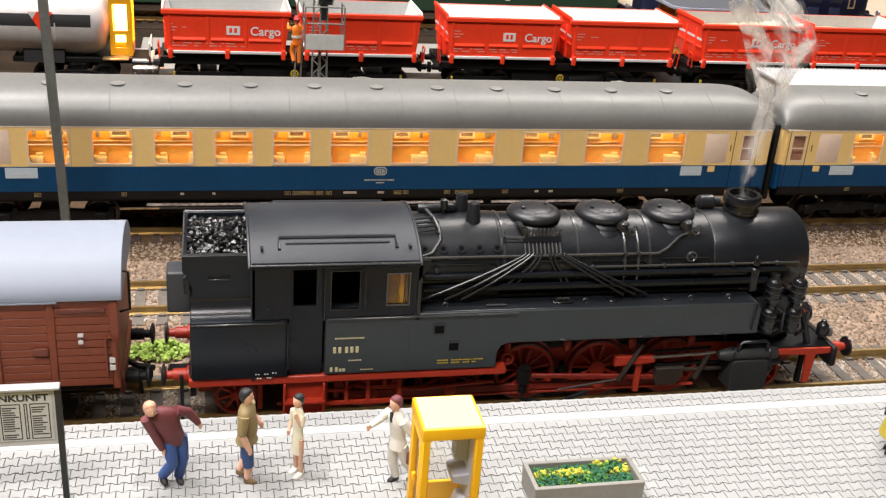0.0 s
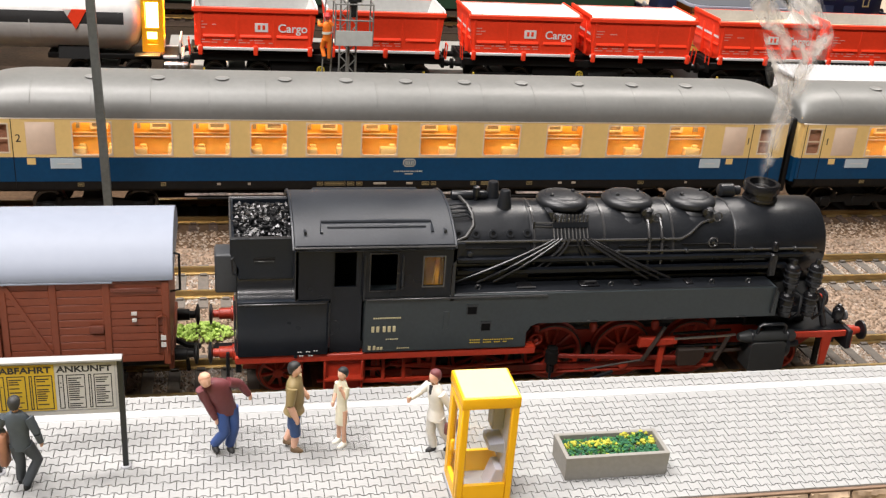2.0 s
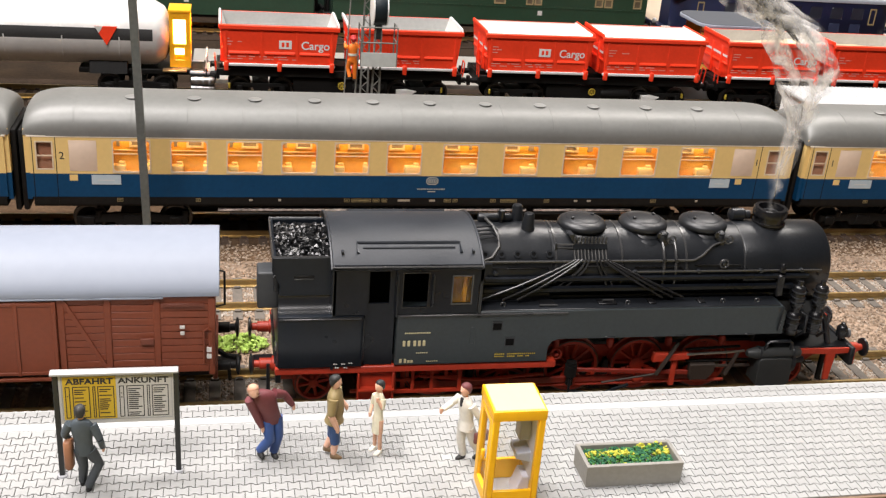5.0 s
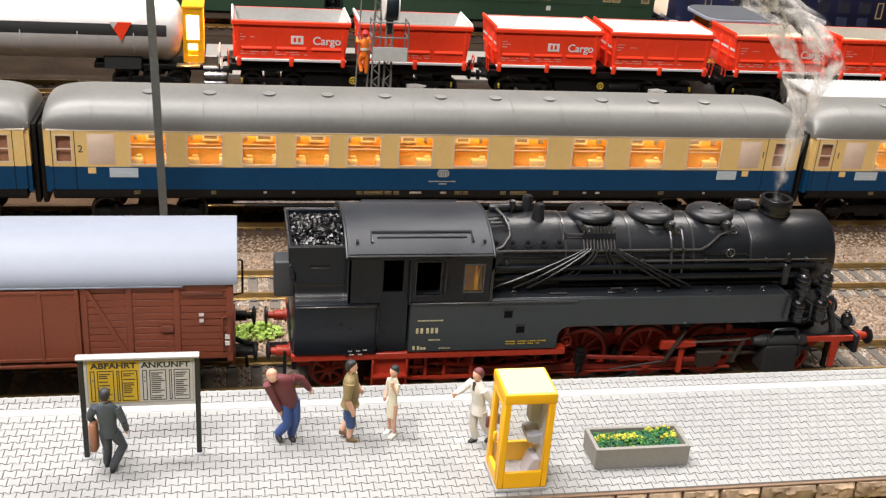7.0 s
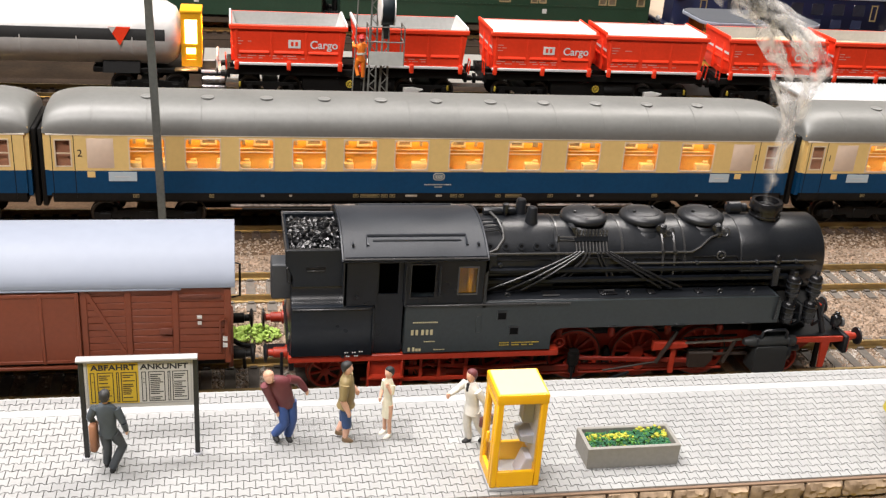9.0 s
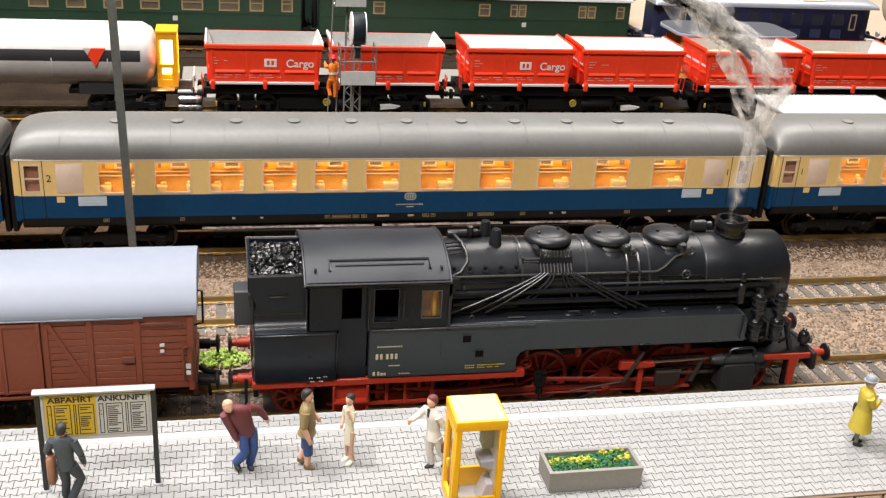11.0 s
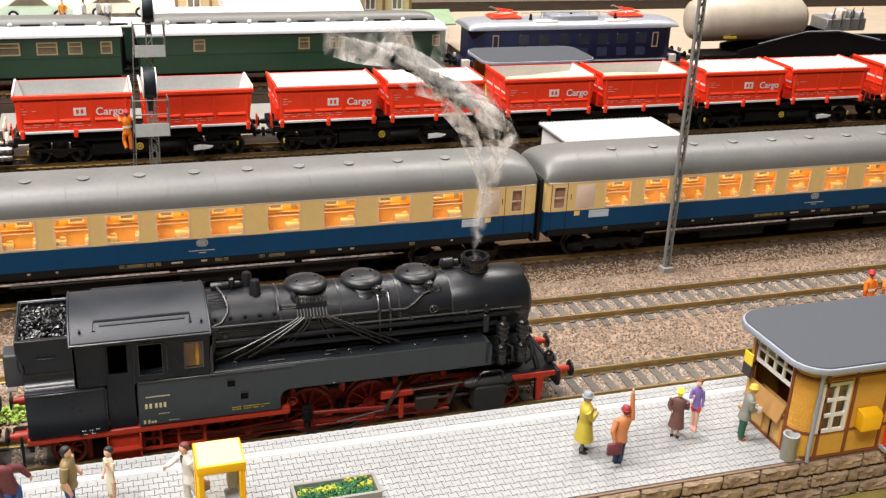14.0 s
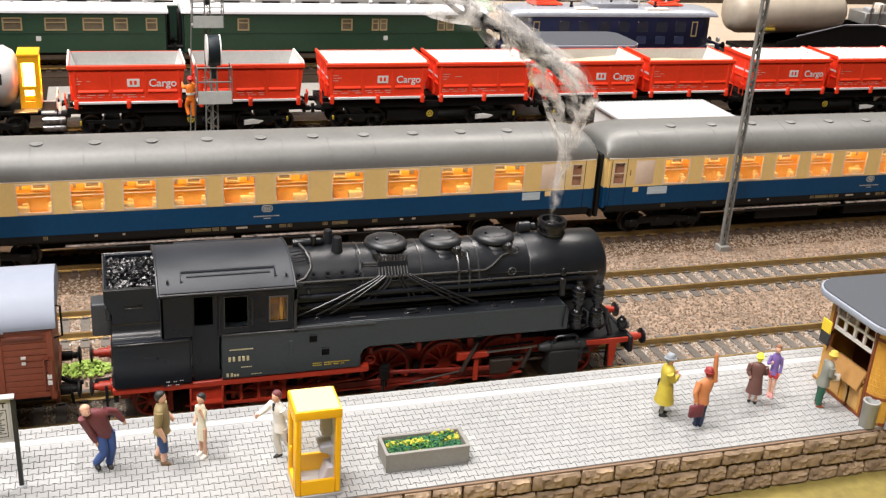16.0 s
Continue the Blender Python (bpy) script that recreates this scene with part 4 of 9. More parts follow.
    part("roof", bm, M_WAGROOF, t, "smooth pale blue-grey barrel roof")
    part("frame", box(B(), x0 + 0.5, x1 - 0.5, -12, 12, -0.5, 2.9, 0.3), M_UNDER, t)
    for ex, d in ((x0, -1), (x1, 1)):
        part("headstock", box(B(), ex - 0.6, ex + 0.6, -14, 14, -0.5, 3.4, 0.2), M_BROWN, t)
        part("corner_strap", tube(B(), [(ex - d * 2.6, yn - 0.5, 5.4), (ex - d * 2.6, yn - 0.5, 14.6), (ex - d * 1.6, yn - 0.6, 15.2), (ex - d * 0.6, yn - 0.5, 14.6), (ex - d * 0.6, yn - 0.5, 5.4)], 0.28, 6), M_BROWN, t)
        part("screw_coupling", tube(B(), [(ex, -1, 0.6), (ex + d * 3, -1.4, -1.0), (ex + d * 6.5, -1, -1.8)], 0.7, 8), M_UNDER, t)
        part("brake_hose", tube(B(), [(ex, -5, 0), (ex + d * 3.2, -5.2, -1.0), (ex + d * 3.6, -5.2, -6.0)], 0.5, 6), M_UNDER, t)
        buffers(t, ex, d, 1.4)
        part("coupling_hook", box(B(), min(ex, ex + d * 6), max(ex, ex + d * 6), -2, 2, -4.6, -2.6, 0.5), M_UNDER, t, "black close-coupling head")
        part("end_ladder", tube(B(), [(ex + d * 0.2, -11, 18.5), (ex + d * 2.4, -11, 19), (ex + d * 2.4, -11, 28), (ex + d * 0.2, -11, 28.5)], 0.3, 6), M_UNDER, t)
    for wx in (x0 + 21, x1 - 21):
        for s in (-1, 1):
            part("wheel", wheel(B(), wx, s * 8.2, RT + 5.6, 5.6, s), [M_UNDER, M_STEELDARK], t)
        part("axle", tube(B(), [(wx, -8, RT + 5.6), (wx, 8, RT + 5.6)], 0.9, 8), M_UNDER, t)
        for s in (-1, 1):
            part("axle_guard", prism(B(), [(wx - 5, -0.5), (wx + 5, -0.5), (wx + 2, RT + 3.5), (wx - 2, RT + 3.5)], "y", s * 11.5 - 0.4, s * 11.5 + 0.4, 0.1), M_UNDER, t)
            part("leaf_spring", box(B(), wx - 7, wx + 7, s * 12.3 - 0.6, s * 12.3 + 0.6, -2.4, -1.0, 0.3), M_UNDER, t)
    return t


covered_wagon()


# ---- the black tank engine ----
def roof_arc(hw, z0, zt, n=20):
    """A barrel roof from eave to eave: a circle's arc that steepens a little at both eaves."""
    rad = (hw ** 2 + (zt - z0) ** 2) / (2 * (zt - z0))
    pts = []
    for k in range(n + 1):
        p = -hw * math.cos(math.pi * k / n)
        q = zt - rad + math.sqrt(rad ** 2 - p ** 2)
        pts.append((p, q + 0.55 * math.sin(math.pi * k / n) ** 0.6 - 0.55))
    return pts


def boiler_at(a, r, zc=24.9):
    """A point of the boiler's skin, a degrees up from the near side."""
    return (-r * math.cos(radians(a)), zc + r * math.sin(radians(a)))


def engine():
    t = thing("tank_engine", (0, 0, RT), "black model steam tank engine with red wheels, full coal bunker", "locomotive")
    ZC, R = 24.9, 11.0
    # frame, wheels
    for s in (-1, 1):
        part("main_frame", prism(B(), [(-80, -5.5), (-66, -5.5), (-62, -2), (-44, -3), (50, -3), (56, -5), (70, -5), (77, 0), (77, 2.5), (-80, 2.5)], "y", s * 6.2 - 0.5, s * 6.2 + 0.5, 0.1), M_RED, t)
        part("running_board", box(B(), -82, -8.4, s * 15 - 1.6, s * 15 + 1.6, 1.5, 3.4, 0.2), M_RED, t, "red running board edge")
    part("frame_deck", box(B(), -82, -11, -13.3, 13.3, 2.2, 3.6, 0.1), M_BLACK, t)
    part("frame_deck", box(B(), -11, 76, -6.8, 6.8, 2.6, 3.6, 0.1), M_BLACK, t)
    axles = [(37.2, 8.05, 11), (18.0, 8.05, 11), (-1.2, 8.05, 11), (-20.4, 8.05, 11), (-39.6, 8.05, 11), (64.0, 4.9, 8), (-71.5, 4.9, 8)]
    for x, r, sp in axles:
        for s in (-1, 1):
            w = part("wheel", wheel(B(), x, s * 8.0, RT + r, r, s, sp, 0, 1), [M_RED, M_STEELDARK], t, "red spoked wheel with dark tyre")
            part("hub", lathe(B(), [(0.26 * r, -0.9), (0.26 * r, 0.8), (0.12 * r, 1.1)] if s > 0 else [(0.12 * r, -1.1), (0.26 * r, -0.8), (0.26 * r, 0.9)], (x, s * 8.0, RT + r), "y", 14), M_RED, w)
            for k in range(sp):
                part("spoke", spoke(x, s * 8.0, RT + r, r, 2 * math.pi * k / sp + 0.2), M_RED, w)
            if r > 6:
                part("counterweight", prism(B(), [(x + 0.82 * r * math.cos(radians(a)), RT + r + 0.82 * r * math.sin(radians(a))) for a in range(-150, -29, 10)], "y", s * 8.6 - 0.35, s * 8.6 + 0.35), M_RED, w)
        part("axle", tube(B(), [(x, -8, RT + r), (x, 8, RT + r)], 1.1, 10), M_BLACK, t)
    for s in (-1, 1):
        yy = s * 10.6
        rz = RT + 5.0
        part("coupling_rod", prism(B(), [(-40.7, rz - 0.9), (38.5, rz - 0.9), (38.8, rz), (38.5, rz + 0.9), (-40.7, rz + 0.9), (-41.0, rz)], "y", yy - 0.4, yy + 0.4, 0.12), M_REDSHADE, t)
        for x, r, sp in axles[:5]:
            part("crank_pin", lathe(B(), [(1.5, -0.7), (1.5, 0.5), (0.8, 0.9)] if s > 0 else [(0.8, -0.9), (1.5, -0.5), (1.5, 0.7)], (x, yy, rz), "y", 12), M_RED, t)
        part("connecting_rod", prism(B(), [(-1.4, -2.4), (34, -4.6), (36, -4.2), (36, -3.4), (-1.4, -1.4), (-2.6, -1.9)], "y", s * 12.2 - 0.4, s * 12.2 + 0.4, 0.12), M_REDSHADE, t, "dark red connecting rod")
        part("piston_rod", tube(B(), [(37, s * 12.6, -1.9), (50, s * 12.6, -1.9)], 0.5, 8), M_RODDARK, t)
        part("link_bracket", prism(B(), [(20.5, 0.3), (25, 0.5), (31, 1.0), (31, 2.7), (20.5, 3.2)], "y", s * 12.8 - 1.0, s * 12.8 + 1.0, 0.3), M_RED, t, "red link bracket")
        part("crosshead", prism(B(), [(32.4, -5.8), (37.6, -5.8), (39.4, -3.4), (39.4, -0.8), (31.8, -0.8), (31.8, -4.0)], "y", s * 12.6 - 0.9, s * 12.6 + 0.9, 0.3), M_CROSSHEAD, t, "dark brown steel crosshead")
        part("slide_bar", box(B(), 31, 50, s * 12.0 - 0.5, s * 12.0 + 0.5, -0.6, -0.1, 0.1), M_UNDER, t)
        part("combination_lever", tube(B(), [(45.4, s * 13.4, 3.0), (44.2, s * 13.4, -0.5), (42.6, s * 13.4, -4.2)], 0.6, 6), M_CROSSHEAD, t)
        part("expansion_link", tube(B(), [(26.8, s * 13.9, 6.6), (24.6, s * 14.1, 2.2), (21.8, s * 13.9, -3.4)], 0.6, 6), M_CROSSHEAD, t)
        part("radius_rod", tube(B(), [(30.0, s * 12.6, 3.6), (46, s * 12.6, 4.2)], 0.4, 6), M_UNDER, t)
        part("return_crank", tube(B(), [(6.5, s * 13.4, -5.6), (21.8, s * 13.4, -3.4)], 0.3, 6), M_CROSSHEAD, t)
        part("valve_rod", tube(B(), [(30.0, s * 13.6, 2.6), (43.6, s * 13.6, 3.0), (47, s * 13.6, 3.3)], 0.36, 8), M_STEEL, t, "bright valve rod")
        part("reverser_wheel", ring_of(-7.2, s * 12.6, 3.4, 1.5, 0.32), M_RED, t, "small red handwheel")
        part("reverser_hub", lathe(B(), [(0.5, -0.6), (0.6, 0.6)], (-7.2, s * 12.6, 3.4), "y", 10), M_RED, t)
        part("injector", lathe(B(), [(1.0, -4.6), (1.0, -2.0), (1.7, -1.8), (1.7, 1.4), (0.9, 1.6), (1.4, 1.7), (1.4, 2.4)], (-2.6, s * 12.9, -1.4), "z", 12), M_UNDER, t, "black injector valve")
        part("injector_pipe", tube(B(), [(-3, s * 14.2, -3.6), (-3, s * 14.2, -7.5), (6, s * 14.4, -8.6), (14, s * 14.2, -6.0)], 0.5, 6), M_BLACK, t)
        part("brake_pull_rod", tube(B(), [(-62, s * 10.2, -7.6), (44, s * 10.2, -7.6)], 0.5, 6), M_RED, t)
        for bx in (-30.0, -10.8, 8.4, 27.6):
            part("brake_shoe", prism(B(), [(bx - 0.9, -8.4), (bx + 0.9, -8.4), (bx + 1.2, -3.2), (bx + 0.5, -0.4), (bx - 0.5, -0.4)], "y", s * 9.0 - 0.8, s * 9.0 + 0.8, 0.15), M_UNDER, t)
        for bx in (-6.5, 9.0, 26.0, 42.0):
            part("spring_hanger", lathe(B(), [(0.9, -1.2), (1.1, 0.6), (0.7, 1.4)], (bx, s * 9.4, 4.6), "z", 10), M_RED, t)
        part("hanger", box(B(), 26.5, 28.0, s * 12.6 - 0.5, s * 12.6 + 0.5, -7.5, 0.5, 0.15), M_RED, t)
        # cylinder block with its steam chest
        cyl = part("cylinder", prism(B(), [(50.4, -5.8), (51.4, -6.2), (59.4, -6.2), (60.4, -5.6), (60.6, 1.6), (59.6, 2.4), (50.8, 2.4), (50.2, 1.6)], "y", min(s * 11, s * 17.2), max(s * 11, s * 17.2), 0.15, 0, 1), M_CYL, t, "dark grey cylinder block")
        part("steam_chest", lathe(B(), [(0.9, 47.0), (1.2, 47.6), (1.7, 49.6), (1.7, 62.2), (1.4, 62.8), (0.6, 63.4)], (0, s * 15.2, 3.4), "x", 16), M_CYL, cyl)
        for bx in (50.2, 60.2):
            part("chest_flange", lathe(B(), [(1.9, bx), (2.0, bx + 0.2), (1.9, bx + 0.7)], (0, s * 15.2, 3.4), "x", 16), M_BLACK, cyl)
        part("cylinder_cover", lathe(B(), [(3.4, 60.2), (3.4, 61.2), (1.2, 61.6), (0.9, 65.0)], (0, s * 14.2, 0.4), "x", 18), M_BLACK, cyl)
        part("bypass_pipe", tube(B(), [(51.6, s * 16.0, 4.2), (51.9, s * 16.4, 6.9), (52.6, s * 16.4, 7.5), (58.6, s * 16.4, 7.5), (59.3, s * 16.4, 6.9), (59.5, s * 16.0, 4.2)], 0.45, 8), M_BLACK, cyl)
        for sx in (-66, -48, -34):
            part("brake_hanger", box(B(), sx - 0.6, sx + 0.6, s * 9.6 - 0.4, s * 9.6 + 0.4, -9, -0.8, 0.1), M_RED, t)
        part("step", box(B(), -61.0, -51.5, s * 15.2 - 0.3, s * 15.2 + 0.3, -9.0, 1.6, 0.15), M_RED, t, "red sheet cab steps")
        for ex in (-61.0, -52.0):
            part("step_cheek", box(B(), ex, ex + 0.5, min(s * 15.2, s * 17.0), max(s * 15.2, s * 17.0), -9.0, 1.4, 0.1), M_RED, t)
        for z in (-9.0, -3.6):
            part("step_tread", box(B(), -61.0, -51.5, min(s * 15.2, s * 17.6), max(s * 15.2, s * 17.6), z, z + 0.5), M_RED, t)
        part("brake_rigging", tube(B(), [(-44, s * 12, -2.6), (-28, s * 12, -4.2), (-10, s * 12, -3.0)], 0.5, 6), M_RED, t)
        part("frame_stay", walled(B(), -51.4, -33, -6.5, 1.6, s * 13.6 - 0.3, 0.6, [(-50.6, -46.5, -5.6, -2.9), (-50.6, -46.5, -2.1, 0.8), (-45.7, -41.4, -5.6, 0.8), (-40.6, -34, -5.6, -2.4), (-40.6, -37.6, -1.6, 0.8), (-36.8, -34, -1.6, 0.8)]), M_RED, t)
        part("front_frame_plate", prism(B(), [(62, 3.6), (79, 3.6), (79, 2.0), (75.0, 1.8), (74.4, -6.5), (72.8, -6.5), (72.2, 1.8), (62, 2.2)], "y", s * 14 - 0.4, s * 14 + 0.4, 0.1), M_RED, t, "red front footplate edge")
        part("rail_guard", box(B(), 74.6, 75.8, s * 8.2 - 0.5, s * 8.2 + 0.5, -9.8, 1), M_UNDER, t)
    # buffer beams
    for x, d in ((79.6, 1), (-81.2, -1)):
        part("buffer_beam", box(B(), x - 0.8, x + 0.6, -15.5, 15.5, -1.4, 4.2, 0.2) if d > 0 else box(B(), x - 0.6, x + 0.8, -15.5, 15.5, -1.4, 4.2, 0.2), M_BLACK, t, "black buffer beam")
        if d > 0:
            part("beam_face", box(B(), x + 0.6, x + 0.9, -15.3, 15.3, -1.2, 3.6, 0.1), M_RED, t, "red beam face plate")
        buffers(t, x + d * 0.8, d, 1.4, M_RED, M_BLACK)
        part("coupling", box(B(), min(x, x + d * 6), max(x, x + d * 6), -2, 2, -4.8, -2.4, 0.5), M_BLACK, t, "black coupling hook")
        for yy in (-10.5, 10.5):
            lamp = part("headlamp", lathe(B(), [(0.7, 0), (0.7, 1.0), (1.5, 1.3), (1.6, 3.7), (1.2, 4.5), (0.7, 4.8), (0.7, 5.4), (0.3, 5.6)], (x - d * 1.8, yy, 4.2), "z", 16), M_BLACKGLOSS, t)
            part("lens", lathe(B(), [(1.4, 0), (1.5, 0.6), (0.8, 0.8)] if d > 0 else [(0.8, -0.8), (1.5, -0.6), (1.4, 0)], (x - d * 1.8 + d * 1.6, yy, 6.4), "x", 14), M_GLASSY, lamp)
    for yy in (-8, -2.7, 2.7, 8):
        part("air_hose", tube(B(), [(80.4, yy * 0.5, -0.5), (82.4, yy * 0.5, -1.2), (82.6, yy * 0.5, -5.5)], 0.4, 6), M_BLACK, t)
    part("rear_step_pole", tube(B(), [(-83.6, -15, 4), (-83.6, -15, -9)], 0.45, 6), M_BLACK, t)
    # boiler
    b = part("boiler", lathe(B(), [(R - 0.4, -33), (R, -31), (R, 44)], (0, 0, ZC), "x", 56), M_BLACK, t, "satin black boiler barrel")
    part("smokebox", lathe(B(), [(R + 0.15, 43.6), (R + 0.35, 44), (R + 0.35, 68.6), (R - 0.3, 69.4), (R - 2.2, 69.6), (R - 2.6, 70.2), (7, 71.6), (3, 72.3), (1.0, 72.5)], (0, 0, ZC), "x", 56), M_BLACK, t, "black smokebox with domed door")
    for x in (-9.5, 8.6, 26.8, 43.8):
        part("boiler_band", lathe(B(), [(R, x - 0.36), (R + 0.2, x - 0.22), (R + 0.2, x + 0.22), (R, x + 0.36)], (0, 0, ZC), "x", 56), M_BAND, b)
    part("door_wheel", lathe(B(), [(1.5, 72.6), (1.8, 72.9), (1.5, 73.2)], (0, 0, ZC), "x", 16), M_STEEL, t)
    part("front_deck", box(B(), 56, 79, -13.4, 13.4, 2.6, 3.8, 0.2), M_BLACK, t)
    part("saddle", prism(B(), [(52, 2.7), (70, 2.7), (69, 16), (53, 16)], "y", -8, 8, 0.4), M_BLACK, t)
    part("firebox", prism(B(), [(-R - 0.2, 14), (R + 0.2, 14), (R + 0.2, ZC), *[(math.cos(radians(a)) * (R + 0.2), ZC + math.sin(radians(a)) * (R + 0.2)) for a in range(10, 180, 10)], (-R - 0.2, ZC)], "x", -30.5, -10.4, 0.3), M_BLACK, t)
    # domes
    for x in (-0.4, 17.0, 34.4):
        d = part("dome", lathe(B(), [(7.4, 31.5), (6.7, 33.8), (5.7, 34.9), (5.4, 35.2), (6.2, 35.35), (6.55, 35.8), (6.55, 36.4), (6.2, 37.0), (5.5, 37.45), (4.7, 37.7), (4.5, 37.6), (4.3, 37.78), (2.3, 38.15), (0.6, 38.25)], (x, 0, 0), "z", 48, 0, 1.0), M_DOME, t, "flat-topped black dome")
        part("dome_skirt", lathe(B(), [(8.6, 31.2), (7.9, 32.6), (7.2, 33.6), (6.2, 34.2)], (x, 0, 0), "z", 36), M_BLACK, d)
        for k in (-1, 1):
            part("dome_bolt", lathe(B(), [(0.5, 37.6), (0.5, 38.4), (0.2, 38.6)], (x + k * 3.2, 1.4 * k, 0), "z", 8), M_BLACK, d)
    chim = part("chimney", lathe(B(), [(5.6, 33.2), (4.9, 34.7), (4.3, 35.2), (4.1, 36.2), (4.5, 36.3), (4.5, 36.8), (4.15, 36.9), (4.15, 38.3), (4.65, 38.5), (4.7, 40.4), (4.4, 40.8), (3.4, 40.8), (3.2, 38.4), (0.4, 38.2)], (54.0, 0, 0), "z", 40), M_BLACKGLOSS, t, "short black chimney with a broad lip")
    part("blast_ring", lathe(B(), [(2.0, 37.8), (2.2, 39.6), (1.3, 39.6), (1.2, 38.2)], (54, 0, 0), "z", 20), M_BLACK, chim)
    part("generator", lathe(B(), [(1.0, -3), (1.8, -2.4), (1.9, 1.0), (1.3, 1.6), (1.3, 3)], (46.0, 2.5, 37.6), "x", 14), M_BLACK, t)
    # safety valves, whistle and fittings before the cab
    for x, y in ((-17.6, 3.4), (-16.0, -2.6)):
        part("safety_valve", lathe(B(), [(1.9, 35.4), (1.7, 36), (1.35, 39.6), (1.1, 40.0), (0.5, 40.1)], (x, y, 0), "z", 16), M_BLACK, t, "small black tapered safety valve")
    part("whistle", lathe(B(), [(0.5, 35.6), (0.5, 37.2), (0.9, 37.4), (0.9, 39.6), (0.4, 39.9)], (-22.6, 0.5, 0), "z", 10), M_BLACK, t)
    part("turret", lathe(B(), [(1.1, -28.5), (1.3, -28), (1.3, -20), (0.9, -19.4)], (0, 2.2, 36.8), "x", 12), M_BLACK, t)
    for k in range(4):
        part("turret_pipe", tube(B(), [(-30, -3 - k * 1.3, 36.3 - k * 0.55), (-26.0, -3 - k * 1.2, 36.6 - k * 0.55), (-24.4, -3.6 - k * 1.3, 35.4 - k * 0.6)], 0.3, 6), M_BLACK, t)
    part("steam_pipe", tube(B(), [(-26.8, 1, 37.0), (-25.6, -3, 36.4), (-24.8, -6, 34.9), (-24.8, -8.2, 33.0), (-26.8, -9.8, 30.6), (-29.5, -10.4, 29.8)], 0.42, 8), M_STEELDK, t)
    for k in range(5):
        y, z = boiler_at(34, R + 0.25)
        part("wash_plug", lathe(B(), [(1.05, -0.5), (1.05, 0.25), (0.55, 0.25), (0.5, 0.0)], (0, 0, 0), "z", 12), M_BLACK, b).matrix_local = Matrix.Translation((Vector((-28.6 + k * 4.3, y, z)) - ORIGIN[t.name]) * MM) @ pose(0, 0, 0, 56) @ Matrix.Translation(ORIGIN[t.name] * MM)
        # Flat black disc paints the dark inside of the plug.
        part("plug_recess_shade", lathe(B(), [(0.62, 0.0), (0.6, 0.12)], (0, 0, 0), "z", 12), M_INKBLACK, b).matrix_local = Matrix.Translation((Vector((-28.6 + k * 4.3, y, z)) - ORIGIN[t.name]) * MM) @ pose(0, 0, 0, 56) @ Matrix.Translation(ORIGIN[t.name] * MM)
    # lubricator manifold with its fan of pipes
    y0, z0 = boiler_at(44, R + 0.6)
    man = part("sand_manifold", prism(B(), [(y0 - 0.5, z0 - 0.6), (y0 + 0.5, z0 - 0.3), (y0 + 0.9, z0 + 0.5), (y0 + 0.1, z0 + 0.6)], "x", -5.0, 4.4, 0.1), M_BLACK, t)
    for k in range(10):
        x = -4.6 + k * 0.96
        part("union_nut", lathe(B(), [(0.34, 0), (0.34, 0.7), (0.2, 0.75), (0.2, 1.1), (0.34, 1.15), (0.34, 1.7), (0.15, 1.9)], (x, y0 + 0.35, z0 + 0.6), "z", 6), M_STEELDK, man)
        y1, z1 = boiler_at(26, R + 0.35)
        part("manifold_tube", tube(B(), [(x, y0 - 0.2, z0 - 0.9), (x, y1 - 0.1, z1)], 0.24, 6), M_STEELDK, man)
    for dz in (0.5, -0.5):
        part("manifold_rod", tube(B(), [(-9.6, y0 + 0.2, z0 + dz), (-4.8, y0 - 0.1, z0 + dz)], 0.24, 6), M_STEELDK, man)
    part("rod_bracket", box(B(), -9.9, -9.3, y0 - 0.3, y0 + 0.7, z0 - 1.6, z0 + 1.0, 0.15), M_BLACK, man)
    part("dome_trough", prism(B(), [(-6.2, 36.0), (-4.9, 36.0), (-3.6, z0 + 1), (-5.0, z0 + 1)], "y", y0 + 0.5, -4.5), M_BLACK, man)
    fan = [(-4.6, -30, 12), (-3.6, -24, 12), (-2.7, -20, 12), (-1.8, -11.0, 8), (-0.8, -8.5, 8), (1.0, 5.6, 8), (2.0, 7.4, 8), (2.9, 20, 12), (3.8, 23, 12), (4.5, 26, 12)]
    for xa, xb, turn in fan:
        pts = []
        for k in range(11):
            f = k / 10
            ang = 26 - f * 46
            rr = R + 0.75 + (2.4 * f if abs(xb) > 12 else 0.2)
            y, z = boiler_at(ang, rr)
            ff = f ** 1.15 if abs(xb) > 12 else (0.4 * f + 0.6 * min(1, f * 1.7) * f)
            pts.append((xa + (xb - xa) * ff, y, z))
        part("sand_pipe", tube(B(), pts, 0.31, 8), M_PIPE, t, "thin black sand pipe")
    # long pipes and rails on the boiler side
    def along(name, ang, rr, x0, x1, r, extra=(), m=None):
        y, z = boiler_at(ang, R + rr)
        # Dimmed black by default: the shade on these pipes is in the colour.
        part(name, tube(B(), [(x0, y, z), (x1, y, z), *extra], r, 7), m or M_BLACKDIM, t)
    y, z = boiler_at(44, R + 0.6)
    along("handrail", 24, 0.75, -30, 28.5, 0.36, [(31, boiler_at(30, R + 0.7)[0], boiler_at(30, R + 0.7)[1]), (34.5, y, z), (38, boiler_at(50, R + 0.7)[0], boiler_at(50, R + 0.7)[1])], M_BAND)
    along("handrail", 10, 1.0, 10, 66, 0.3, (), M_BAND)
    along("steam_pipe", 2, 1.0, -29, 62, 0.8)
    along("feed_pipe", -12, 1.2, -29, 58, 0.95)
    along("feed_pipe", -26, 0.8, -29, 58, 0.7)
